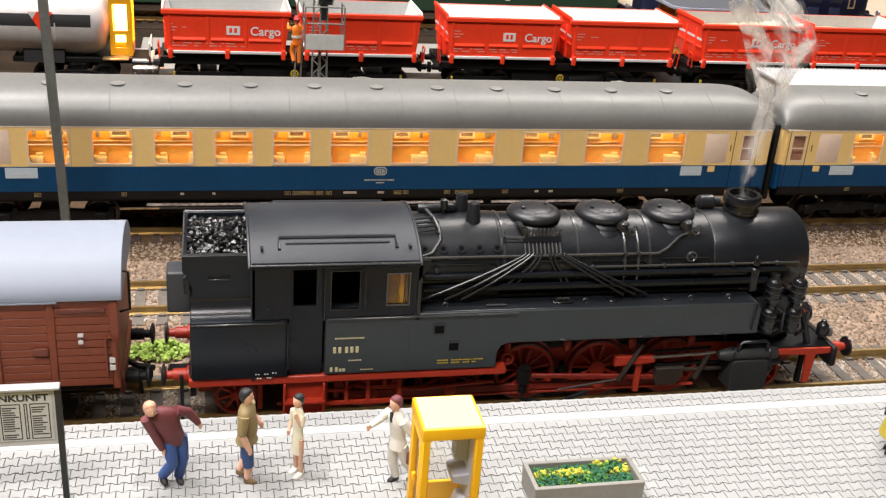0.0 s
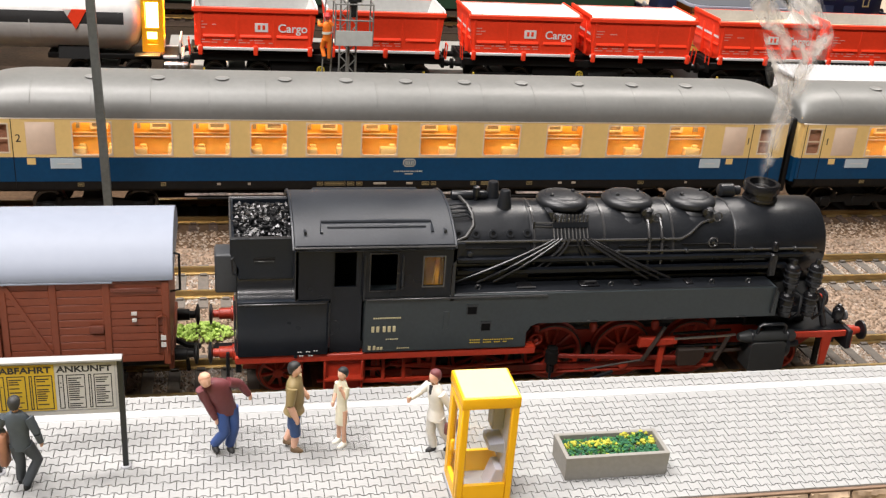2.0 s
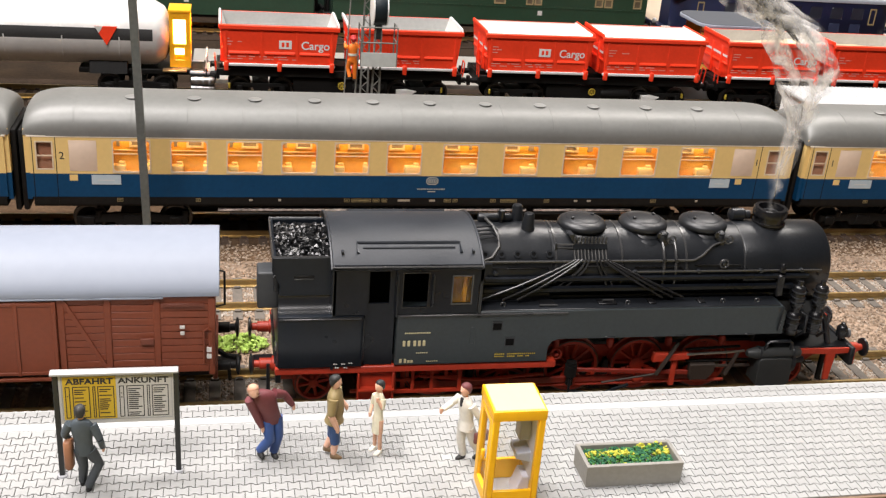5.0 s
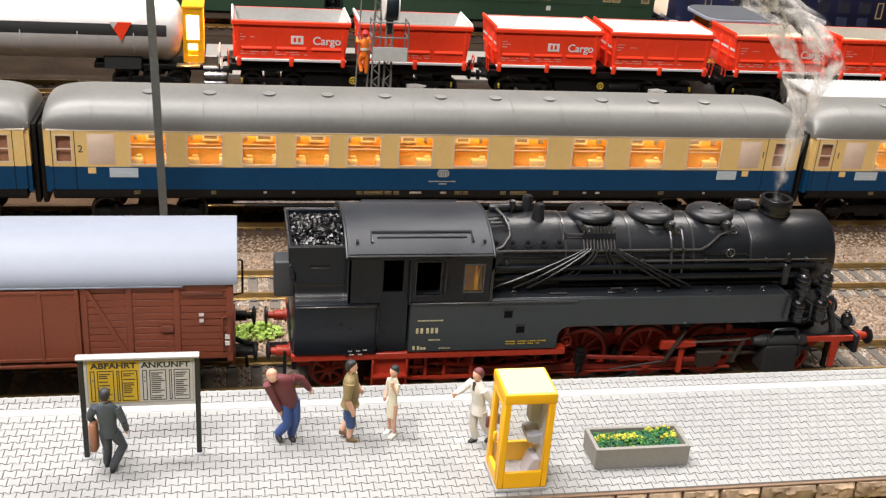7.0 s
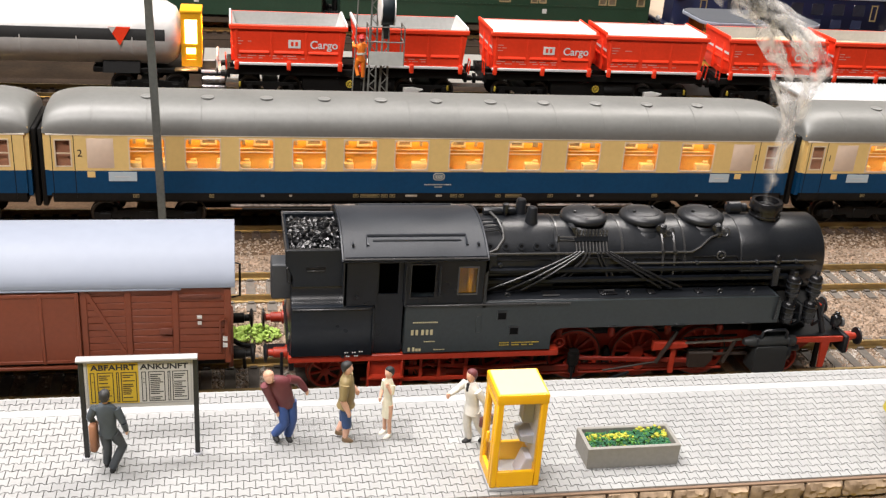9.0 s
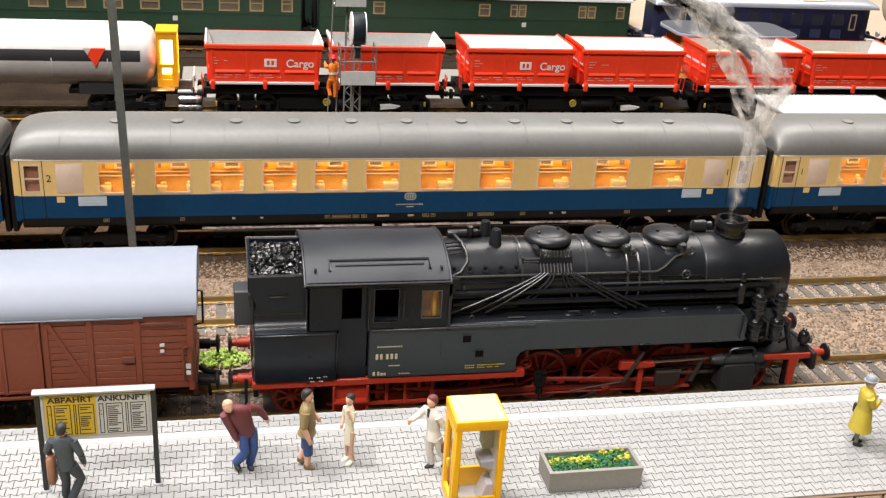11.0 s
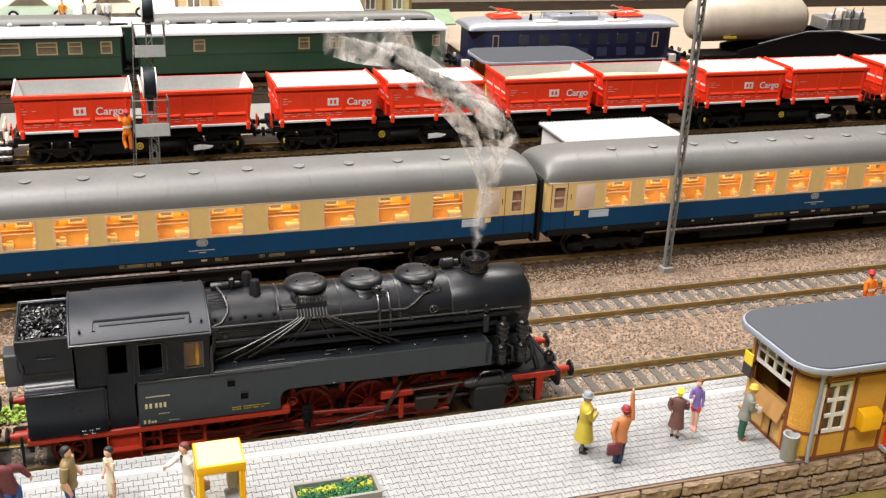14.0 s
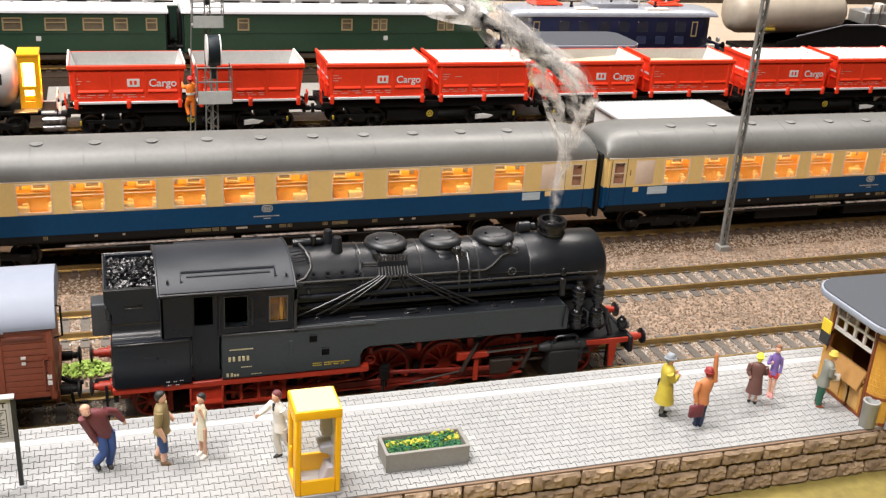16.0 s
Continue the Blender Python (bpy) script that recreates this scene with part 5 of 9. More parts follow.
    for x in (-26, -8, 12, 30, 48, 60):
        y, z = boiler_at(10, R + 0.5)
        part("rail_knob", lathe(B(), [(0.5, -0.6), (0.65, 0), (0.5, 0.6)], (x, y - 0.3, z), "y", 10), M_BLACK, t)
    for x in (20.5, 37.0):
        y, z = boiler_at(56, R + 0.8)
        v = part("feed_valve", lathe(B(), [(1.3, -1.0), (1.4, -0.2), (1.0, 0.6), (1.3, 1.2), (0.5, 1.8)], (x, y, z), "z", 14), M_BLACK, t)
        part("valve_wheel", ring_of(x + 2.2, y - 0.8, z - 0.5, 1.15, 0.26), M_BAND, v)
        part("valve_spindle", tube(B(), [(x - 1.4, y - 0.5, z + 0.9), (x + 0.2, y - 0.7, z + 0.3), (x + 2.2, y - 0.7, z - 0.5)], 0.32, 6), M_STEELDK, v)
        part("valve_flange", lathe(B(), [(0.9, -0.3), (1.0, 0), (0.9, 0.3)], (x - 1.2, y - 0.5, z + 0.7), "y", 6), M_BLACKGLOSS, v)
        part("valve_flange", lathe(B(), [(0.8, -0.3), (0.9, 0), (0.8, 0.3)], (x + 0.3, y - 0.9, z - 1.4), "y", 6), M_BLACKGLOSS, v)
        if x < 30:
            for dx in (-0.4, 3.0):
                pts = [(x + dx, *boiler_at(a, R + 0.6)) for a in (52, 40, 28, 16, 4, -8)]
                part("valve_pipe", tube(B(), pts, 0.42, 7), M_BAND, v)
                part("pipe_union", lathe(B(), [(0.7, -0.5), (0.7, 0.5)], (x + dx, *boiler_at(24, R + 0.7)), "z", 6), M_BLACKGLOSS, v)
    y, z = boiler_at(20, R + 0.3)
    part("handwheel", ring_of(37.2, y - 0.5, z, 1.2, 0.26), M_BAND, t)
    part("handwheel_hub", lathe(B(), [(0.5, -0.7), (0.55, 0.3)], (37.2, y - 0.1, z), "y", 8), M_BLACK, t)
    for k in range(9):
        part("rivet", lathe(B(), [(0.28, -0.2), (0.2, 0.25)], (46 + k * 2.8, -R - 0.4, ZC + 0.6), "y", 6), M_BLACK, t)
    # pumps beside the smokebox
    for x in (59.5, 66.2):
        p = part("air_pump", lathe(B(), [(1.4, 8.5), (1.8, 8.8), (1.9, 9.3), (1.9, 14.6), (1.6, 15.0), (1.1, 15.4), (1.1, 16.8), (1.7, 17.2), (1.8, 17.7), (1.8, 22.6), (1.5, 23.1), (0.8, 23.4), (0.7, 24.6)], (x, -13.8, 0), "z", 18), M_BLACKGLOSS, t, "glossy black air pump")
        for z in (10.2, 12, 13.8, 18.4, 20, 21.6):
            part("pump_ring", lathe(B(), [(1.7, z - 0.25), (2.08, z - 0.15), (2.08, z + 0.15), (1.7, z + 0.25)], (x, -13.8, 0), "z", 18), M_BLACK, p)
        part("pump_pipe", tube(B(), [(x + 1.5, -14.6, 16), (x + 3.0, -15.4, 15), (x + 3.2, -15.4, 10), (x + 2.4, -13, 7)], 0.45, 6), M_BLACK, p)
    for k in range(16):
        y, z = boiler_at(-24 - (k % 2) * 4, R + 0.4)
        part("rivet", lathe(B(), [(0.3, -0.2), (0.2, 0.25)], (45.5 + k * 1.45, y, z), "y", 6), M_BLACKGLOSS, t)
    for k, (xa, xb) in enumerate(((-29, -12), (-6, 9), (12, 25), (29, 42))):
        y, z = boiler_at(16 + 2 * (k % 2), R + 0.35)
        part("conduit", tube(B(), [(xa, y, z), (xb, y, z), (xb + 1.2, *boiler_at(8, R + 0.4))], 0.22, 6), M_BLACKGLOSS, t)
    part("pump_bracket", box(B(), 56.5, 69, -13, -9.5, 8.0, 9.2, 0.2), M_BLACK, t)
    part("preheater_pipe", tube(B(), [(68.5, -9, 15), (71.5, -10.5, 11), (73.5, -11.5, 4)], 0.9, 10), M_BLACK, t)
    part("valve_block", box(B(), 53.0, 55.2, -13.2, -11.5, 19.6, 26.0, 0.4), M_BLACKGLOSS, t)
    part("valve_block", lathe(B(), [(0.9, 26.8), (0.9, 28.6), (0.4, 29.2)], (54, -12.4, 0), "z", 10), M_BLACKGLOSS, t)
    # side tanks
    for s in (-1, 1):
        ya, yb = (s * 17.0, s * 9.5)
        tk = part("side_tank", prism(B(), [(-51.8, 3.7), (-11.2, 3.7), (-11.2, 7.8), (-10.3, 9.4), (-8.6, 10.1), (55.2, 10.1), (55.2, 16.8), (53.8, 18.7), (-30.4, 18.7), (-31.5, 18.4), (-51.8, 18.4)], "y", min(ya, yb), max(ya, yb), 0.25), M_TANK, t, "dark grey side water tank")
        # Black plate laid on the tank; it paints in the shade there.
        part("tank_top_shade", box(B(), -29.8, 53.2, min(s * 16.7, s * 9.6), max(s * 16.7, s * 9.6), 18.5, 18.95, 0.12), M_BLACK, tk, "black plate that paints the tank top's shade")
        part("tank_lip", box(B(), -51.5, -7.0, s * 17.25 - 0.3, s * 17.25 + 0.3, 17.9, 18.3, 0.1), M_BAND, tk)
        part("tank_end_rail", tube(B(), [(53.4, s * 17.3, 11.5), (53.4, s * 17.5, 12), (53.8, s * 17.5, 18), (53.8, s * 17.3, 18.6)], 0.3, 6), M_BLACK, tk)
        for x, z in ((-25.6, 14.6), (-21.9, 10.0)):
            part("step_recess", walled(B(), x - 1.3, x + 1.3, z - 1.3, z + 1.3, s * 17.05 - 0.15, 0.3, [(x - 0.9, x + 0.9, z - 0.9, z + 0.7)]), M_BLACK, tk)
            # Flat black plate paints in the shade of the step recess.
            part("step_hole_shade", box(B(), x - 1.1, x + 1.1, s * 17.16 - 0.06, s * 17.16 + 0.06, z - 1.1, z + 0.8), M_INKBLACK, tk)
        part("tank_panel", box(B(), -32.6, -31.2, s * 17.05 - 0.1, s * 17.05 + 0.1, 9.6, 14.4, 0.1), M_TANK, tk)
        for x, w in ((-14, 4), (2, 5), (16, 2), (30, 2)):
            part("filler_lid", box(B(), x, x + w, s * 13.6 - 1.4, s * 13.6 + 1.4, 18.9, 19.4, 0.15), M_BLACKGLOSS, tk)
        part("lid_handle", tube(B(), [(3.0, s * 14.2, 19.3), (3.2, s * 14.2, 20.1), (6.0, s * 14.2, 20.1), (6.2, s * 14.2, 19.3)], 0.22, 6), M_BAND, tk)
        part("lid_hinge", tube(B(), [(-14.4, s * 15.1, 19.3), (-9.6, s * 15.1, 19.3)], 0.25, 6), M_BAND, tk)
        for x in (-24.0, 10.0, 37.0, 47.0):
            part("tank_eye", ring_of(x, s * 14.6, 19.4, 0.6, 0.2), M_BAND, tk)
        for x in (4, 24, 44):
            part("tank_rivet", box(B(), x, x + 3, s * 17.02 - 0.12, s * 17.02 + 0.12, 10.2, 10.7, 0.1), M_BLACK, tk)
    yn = -17.1
    for x, z, w, h in ((-49.6, 12.9, 6.6, 0.3), (-46.4, 7.2, 3.0, 0.22), (-43.6, 4.7, 3.2, 0.2)):
        end, q = x + w, 0
        while x < end - 0.2:
            step = (0.42, 0.3, 0.36)[q % 3]
            part("plate_line", box(B(), x, min(x + step, end), yn - 0.12, yn + 0.05, z, z + h), M_GOLD, t)
            x, q = x + step + 0.16, q + 1
    for k in range(5):
        x = -50.0 + k * 1.2 + (0.35 if k > 1 else 0)
        part("number_bar", box(B(), x, x + 0.72, yn - 0.16, yn + 0.05, 9.3, 10.9, 0.1), M_GOLD, t, "raised brass number bar")
    for x in (-50.6, -49.4, -48.5, -47.7):
        part("plate_mark", box(B(), x, x + 0.6, yn - 0.12, yn + 0.05, 4.5, 5.6 if x < -49 else 5.2), M_GOLD, t)
    for k, x in enumerate((-25.6, -22.2, -19.4, -17.2)):
        for q in range(5):
            part("yellow_mark", box(B(), x + q * 0.55, x + q * 0.55 + 0.36, yn - 0.12, yn + 0.05, 6.2, 6.42), M_YELPRINT, t)
            if q < 5 - k:
                part("yellow_mark", box(B(), x + q * 0.55, x + q * 0.55 + 0.4, yn - 0.12, yn + 0.05, 5.5, 5.7), M_YELPRINT, t)
    for x, z in ((-67.4, 4.6), (-65.4, 4.6), (-63.6, 4.8), (-67.0, 3.5), (-64.8, 3.5)):
        part("white_mark", box(B(), x, x + 0.35, -17.32, -17.1, z, z + 0.25), M_WHITE, t)
        part("white_mark", box(B(), x + 0.55, x + 0.95, -17.32, -17.1, z, z + 0.2), M_WHITE, t)
    # cab
    for s in (-1, 1):
        ya = s * 17.0
        lo, hi = min(ya, ya - s * 0.8), max(ya, ya - s * 0.8)
        w = walled(B(), -68.0, -31.4, 18.4, 32.0, lo, hi - lo, [(-59.6, -52.6, 18.4, 30.6), (-50.8, -44.4, 20.4, 29.9), (-38.2, -33.2, 21.2, 28.9)])
        cab = part("cab_side", w, M_BLACKDIM, t, "black cab side with window openings")
        dr = part("cab_door", walled(B(), -59.8, -52.4, 3.6, 30.8, ya - s * 1.4 - 0.3, 0.6, [(-59.0, -53.9, 21.0, 29.8)]), M_BLACKDIM, t, "recessed black cab door")
        for x0, x1, z0, z1 in ((-50.8, -44.4, 20.4, 29.9), (-38.2, -33.2, 21.2, 28.9)):
            part("window_frame", walled(B(), x0 - 0.2, x1 + 0.2, z0 - 0.2, z1 + 0.2, lo - 0.25 if s < 0 else hi - 0.05, 0.3, [(x0 + 0.1, x1 - 0.1, z0 + 0.1, z1 - 0.1)]), M_BLACKGLOSS if x0 < -45 else M_STEELMID, cab)
        part("cab_front_wing", prism(B(), [(-31.4, 32.0), (-28.6, 32.0), (-28.6, 30.6), (-29.2, 29.8), (-31.4, 26.4)], "y", lo, hi), M_BLACKDIM, cab)
        p = part("window_pane", box(B(), -38.8, -32.7, ya - s * 0.45 - 0.05, ya - s * 0.45 + 0.05, 21.0, 29.1), M_CABGLASS, cab)
        p.visible_shadow = False
        part("grab_rail", tube(B(), [(-60.2, s * 17.4, 6), (-60.2, s * 17.7, 6.6), (-60.2, s * 17.7, 17), (-60.2, s * 17.4, 17.6)], 0.25, 6), M_BLACK, cab)
        part("grab_rail", tube(B(), [(-52.2, s * 17.4, 18), (-52.2, s * 17.7, 18.6), (-52.2, s * 17.7, 29), (-52.2, s * 17.4, 29.6)], 0.25, 6), M_BLACK, cab)
        part("window_rail", tube(B(), [(-43.4, s * 17.3, 20.5), (-43.2, s * 17.6, 21), (-43.2, s * 17.6, 29), (-43.4, s * 17.3, 29.4)], 0.25, 6), M_BLACK, cab)
    part("cab_front", prism(B(), [(-17, 17), (17, 17), (17, 31), *[(p, q) for p, q in reversed(roof_arc(16.9, 31.6, 36.6))][1:-1], (-17, 31)], "x", -31.2, -30.4), M_BLACK, t)
    part("cab_back", prism(B(), [(-17, 3), (17, 3), (17, 31), *[(p, q) for p, q in reversed(roof_arc(16.9, 31.6, 36.6))][1:-1], (-17, 31)], "x", -68.2, -67.4), M_BLACK, t)
    # Added dark plate that keeps the far openings from showing bright.
    part("cab_dark_plate", box(B(), -67.2, -39.0, 4.0, 4.8, 6.2, 34.0), M_UNDER, t)
    part("cab_floor", box(B(), -67, -31, -15, 15, 4, 6), M_BLACK, t)
    part("backhead", box(B(), -38.4, -31.5, -13, 13, 6, 33, 0.6), M_BRASSY, t, "ochre inner cab fittings")
    part("gauge_column", box(B(), -35.2, -33.8, -15.2, -14.0, 19.5, 30.0, 0.3), M_BRASSY, t, "bright ochre gauge column")
    outer = roof_arc(17.5, 31.7, 37.3, 24)
    inner = [(p * 0.965, q - 0.7) for p, q in reversed(outer)]
    roof = part("cab_roof", prism(B(), outer + inner, "x", -68.8, -30.6, 0.12), M_ROOFBLACK, t, "arched satin black cab roof")
    for x in (-68.6, -30.8):
        part("roof_rim", tube(B(), [(x, p, q) for p, q in outer], 0.35, 6), M_ROOFBLACK, roof)
    for s in (-1, 1):
        part("eave_strip", tube(B(), [(-68.6, s * 17.55, 31.75), (-30.8, s * 17.55, 31.75)], 0.26, 6), M_BAND, roof)
    def roof_at(k):
        return outer[k]
    for s in (0, 1):
        ks = (7, 5) if not s else (17, 19)
        (pa, qa), (pb, qb) = roof_at(ks[0]), roof_at(ks[1])
        part("rain_strip", tube(B(), [(-62.0, pb, qb + 0.1), (-62.0, pa, qa + 0.1), (-36.0, pa, qa + 0.1), (-36.0, pb, qb + 0.1)], 0.42, 6), M_ROOFBLACK, roof)
        part("rain_strip", tube(B(), [(-60.6, (pa + pb) / 2, (qa + qb) / 2 + 0.15), (-37.4, (pa + pb) / 2, (qa + qb) / 2 + 0.15)], 0.3, 6), M_ROOFBLACK, roof)
    for k in range(12):
        for j in (2,):
            p, q = roof_at(j)
            part("rivet", lathe(B(), [(0.22, -0.1), (0.16, 0.16)], (-66 + k * 3.1, p, q), "z", 6), M_ROOFBLACK, roof)
    for x in (-65.8, -33.0):
        p, q = roof_at(5)
        part("roof_hook", box(B(), x - 0.3, x + 0.3, p - 0.6, p + 0.6, q, q + 0.9, 0.1), M_ROOFBLACK, roof)
    # bunker
    bk = part("bunker_lower", box(B(), -81.4, -60.2, -17.2, 17.2, 3.7, 18.2, 0.35, 0, 2), M_BUNKERDIM, t, "glossy black lower bunker box")
    part("bunker_lip", box(B(), -81.2, -61, -17.5, -17.1, 17.35, 17.75, 0.12), M_BAND, bk)
    prof = []
    for k in range(13):
        a = math.pi / 2 * k / 12
        prof.append((-16.6 + 3.9 * math.sin(a), 18.1 + 4.4 * (1 - math.cos(a))))
    prof += [(-p, q) for p, q in reversed(prof)]
    part("bunker_skirt", prism(B(), prof, "x", -81.2, -67.8), M_SKIRT, t, "glossy black flared bunker foot")
    bn = part("bunker", box(B(), -80.2, -68, -12.4, 12.4, 22, 27), M_BLACK, t, "black coal bunker")
    for y in (-13.0, 12.2):
        part("bunker_wall", prism(B(), [(-82.8, 32.4), (-82.8, 28.6), (-80.9, 24.8), (-80.9, 22.0), (-67.6, 22.0), (-67.6, 32.4)], "y", y, y + 0.8, 0.15), M_BUNKERDIM, bn)
    part("bunker_wall", prism(B(), [(-82.6, 32.3), (-82.6, 28.6), (-80.7, 24.8), (-80.7, 22.0), (-79.9, 22.0), (-79.9, 24.9), (-81.8, 28.7), (-81.8, 32.3)], "y", -12.2, 12.2, 0.1), M_BUNKERDIM, bn)
    part("bunker_rim", tube(B(), [(-67.8, -12.7, 32.45), (-82.6, -12.7, 32.45), (-82.6, 12.7, 32.45), (-67.8, 12.7, 32.45)], 0.3, 6), M_BAND, bn)
    part("bunker_slot", box(B(), -77.5, -72.5, -13.2, -12.9, 26.8, 27.6, 0.1), M_UNDER, bn)
    part("rear_box", box(B(), -86.3, -81.0, -11.2, -4.5, 17.7, 27.6, 0.6, 0, 3), M_GREYSHEEN, t, "grey tool box behind the bunker, sheen painted in")
    part("bunker_rail", tube(B(), [(-81.4, -13.0, 23.2), (-82.2, -13.3, 23.6), (-82.4, -13.3, 27.4), (-82.0, -13.0, 27.8)], 0.25, 6), M_BLACK, bn)
    # Pale bar paints the highlight along the slot's lower side.
    part("slot_highlight", box(B(), -77.3, -72.7, -13.35, -13.0, 26.55, 26.8, 0.06), M_BAND, bn)
    rnd = random.Random(4)
    bm = B()
    for _ in range(560):
        x, y = rnd.uniform(-81.4, -68.6), rnd.uniform(-11.8, 11.8)
        z = 30.6 + 1.8 * (1 - (y / 12.5) ** 2) + rnd.uniform(-0.9, 0.5)
        lump(bm, (x, y, z), rnd.uniform(0.5, 1.0), rnd, 1, 0, (1, 1, 0.8), 0.4)
    tagged(part("coal", bm, M_COAL, bn, "heap of glossy black coal", 0), kind="stuff")
    return t


# Black that stands in for shade inside small holes.
M_INKBLACK = mat("recess_shade_black", (0.003, 0.003, 0.003), 0.8, 0, 0.2, 900, 0, spec=0.1)
M_CABGLASS = pane("ochre_tinted_window", (0.92, 0.78, 0.45), 0.45)
# Tank paint made lighter; the reflection on the rear box is in the colour.
M_GREYSHEEN = mat("sheen_grey_paint", (0.036, 0.039, 0.043), 0.5, 0, 0.15, 900, 0.1)
M_CYL = mat("cylinder_grey", (0.020, 0.022, 0.022), 0.55, 0, 0.2, 900, 0.15)
M_SKIRT = mat("gloss_black_sheet", (0.012, 0.013, 0.015), 0.24, 0, 0.3, 900, 0.05, spec=0.6)
M_RODDARK = mat("dark_brown_rod", (0.030, 0.019, 0.014), 0.5, 0.0, 0.3, 900, 0.1)
M_STEELMID = mat("window_frame_dull_steel", (0.075, 0.072, 0.066), 0.4, 0.2, 0.2, 900, 0.05)
M_GLASSY = mat("lamp_lens", (0.10, 0.10, 0.10), 0.15, 0, 0.05, 500, 0)
M_STEELDK = mat("dark_steel_pipe", (0.045, 0.044, 0.042), 0.36, 0.2, 0.2, 900, 0.1)
# Paler gloss black paints the highlights along bands, rails and edges.
M_BAND = mat("edge_highlight_black", (0.034, 0.034, 0.035), 0.27, 0, 0.3, 900, 0.05, spec=0.7)
M_DOME = mat("dome_black", (0.0130, 0.0142, 0.0165), 0.41, 0, 0.3, 1500, 0.2, wear=0.08)
# Wheel red darkened to put the shade among the rods into the colour.
M_REDSHADE = mat("shaded_wheel_red", (0.20, 0.018, 0.009), 0.45, 0, 0.3, 900, 0.1)
M_CROSSHEAD = mat("dark_brown_steel", (0.030, 0.021, 0.016), 0.5, 0.0, 0.3, 900, 0.1)
M_BLACKGLOSS = mat("gloss_black_pipe", (0.009, 0.009, 0.010), 0.26, 0, 0.3, 900, 0.05, spec=0.4)
M_BRASSY = mat("cab_fittings_ochre", (0.58, 0.36, 0.05), 0.7, 0.0, 0.3, 300, 0.1)
M_PIPE = mat("sand_pipe_black", (0.012, 0.012, 0.013), 0.32, 0.0, 0.2, 900, 0.05, spec=0.4)
engine()


# ---- platform furniture ----
def train_board():
    x0, x1, y = -128.1, -104.1, -52.8
    t = thing("timetable_board", ((x0 + x1) / 2, y, 0), "timetable board on two dark posts, yellow and white halves", "notice board")
    for x in (x0, x1):
        p = part("post", box(B(), x - 0.55, x + 0.55, y - 0.55, y + 0.55, 0.0, 25.2, 0.12), M_POST, t)
        part("foot", lathe(B(), [(1.15, 0.0), (1.05, 0.3), (0.7, 0.45)], (x, y, 0), "z", 12), M_GREYPL, p)
    part("cap", prism(B(), [(y - 1.15, 25.0), (y + 1.15, 25.0), (y + 1.1, 25.35), (y, 25.8), (y - 1.1, 25.35)], "x", x0 - 0.9, x1 + 0.5, 0.1), M_CAPGREY, t, "pale grey ridged cap")
    part("panel", box(B(), x0 + 0.5, x1 - 0.5, y - 0.35, y + 0.35, 13.0, 25.0, 0.1), M_SHEETGREY, t)
    part("border", walled(B(), x0 + 1.1, x1 - 0.9, 14.0, 24.6, y - 0.45, 0.15, [(x0 + 1.22, x1 - 1.02, 14.12, 24.48)]), M_GREYPL, t)
    m = (x0 + x1) / 2
    part("yellow_sheet", box(B(), x0 + 1.4, m - 0.1, y - 0.43, y - 0.3, 14.2, 24.3), M_SHEETYEL, t, "yellow departures sheet")
    part("white_sheet", box(B(), m + 0.1, x1 - 1.2, y - 0.43, y - 0.3, 14.2, 24.3), M_SHEETGREY, t, "greyish white arrivals sheet")
    letters("heading", "ABFAHRT", 1.8, t, (x0 + 1.4 + m) / 2, y - 0.47, 23.15, M_INK, bold=0.03, wide=1.2)
    letters("heading", "ANKUNFT", 1.8, t, (x1 - 1.2 + m) / 2, y - 0.47, 23.15, M_INK, bold=0.03, wide=1.2)
    rnd = random.Random(3)
    for a, b in ((x0 + 1.8, m - 0.5), (m + 0.5, x1 - 1.6)):
        w = (b - a)
        for c0, c1 in ((0.0, 0.1), (0.15, 0.5), (0.56, 0.62), (0.66, 1.0)):
            p0, p1 = a + w * c0, a + w * c1
            part("column_frame", walled(B(), p0, p1, 14.5, 22.0, y - 0.47, 0.06, [(p0 + 0.18, p1 - 0.18, 14.68, 21.82)]), M_INK, t)
            z = 21.3
            while z > 15.0:
                xa = p0 + 0.35
                xb = p1 - 0.35 - rnd.random() * 0.35 * (p1 - p0)
                if xb - xa > 0.2:
                    part("text_line", box(B(), xa, xb, y - 0.47, y - 0.42, z - 0.22, z), M_INK, t)
                z -= 0.48 if rnd.random() < 0.8 else 0.9
    return t


M_CAPGREY = mat("cap_pale_grey", (0.37, 0.37, 0.365), 0.4, 0, 0.1, 600, 0.05)
M_SHEETGREY = mat("timetable_paper_grey", (0.53, 0.525, 0.51), 0.6, 0, 0.05, 700, 0.05)
M_SHEETYEL = mat("timetable_paper_yellow", (0.62, 0.42, 0.03), 0.6, 0, 0.05, 700, 0.05)
train_board()


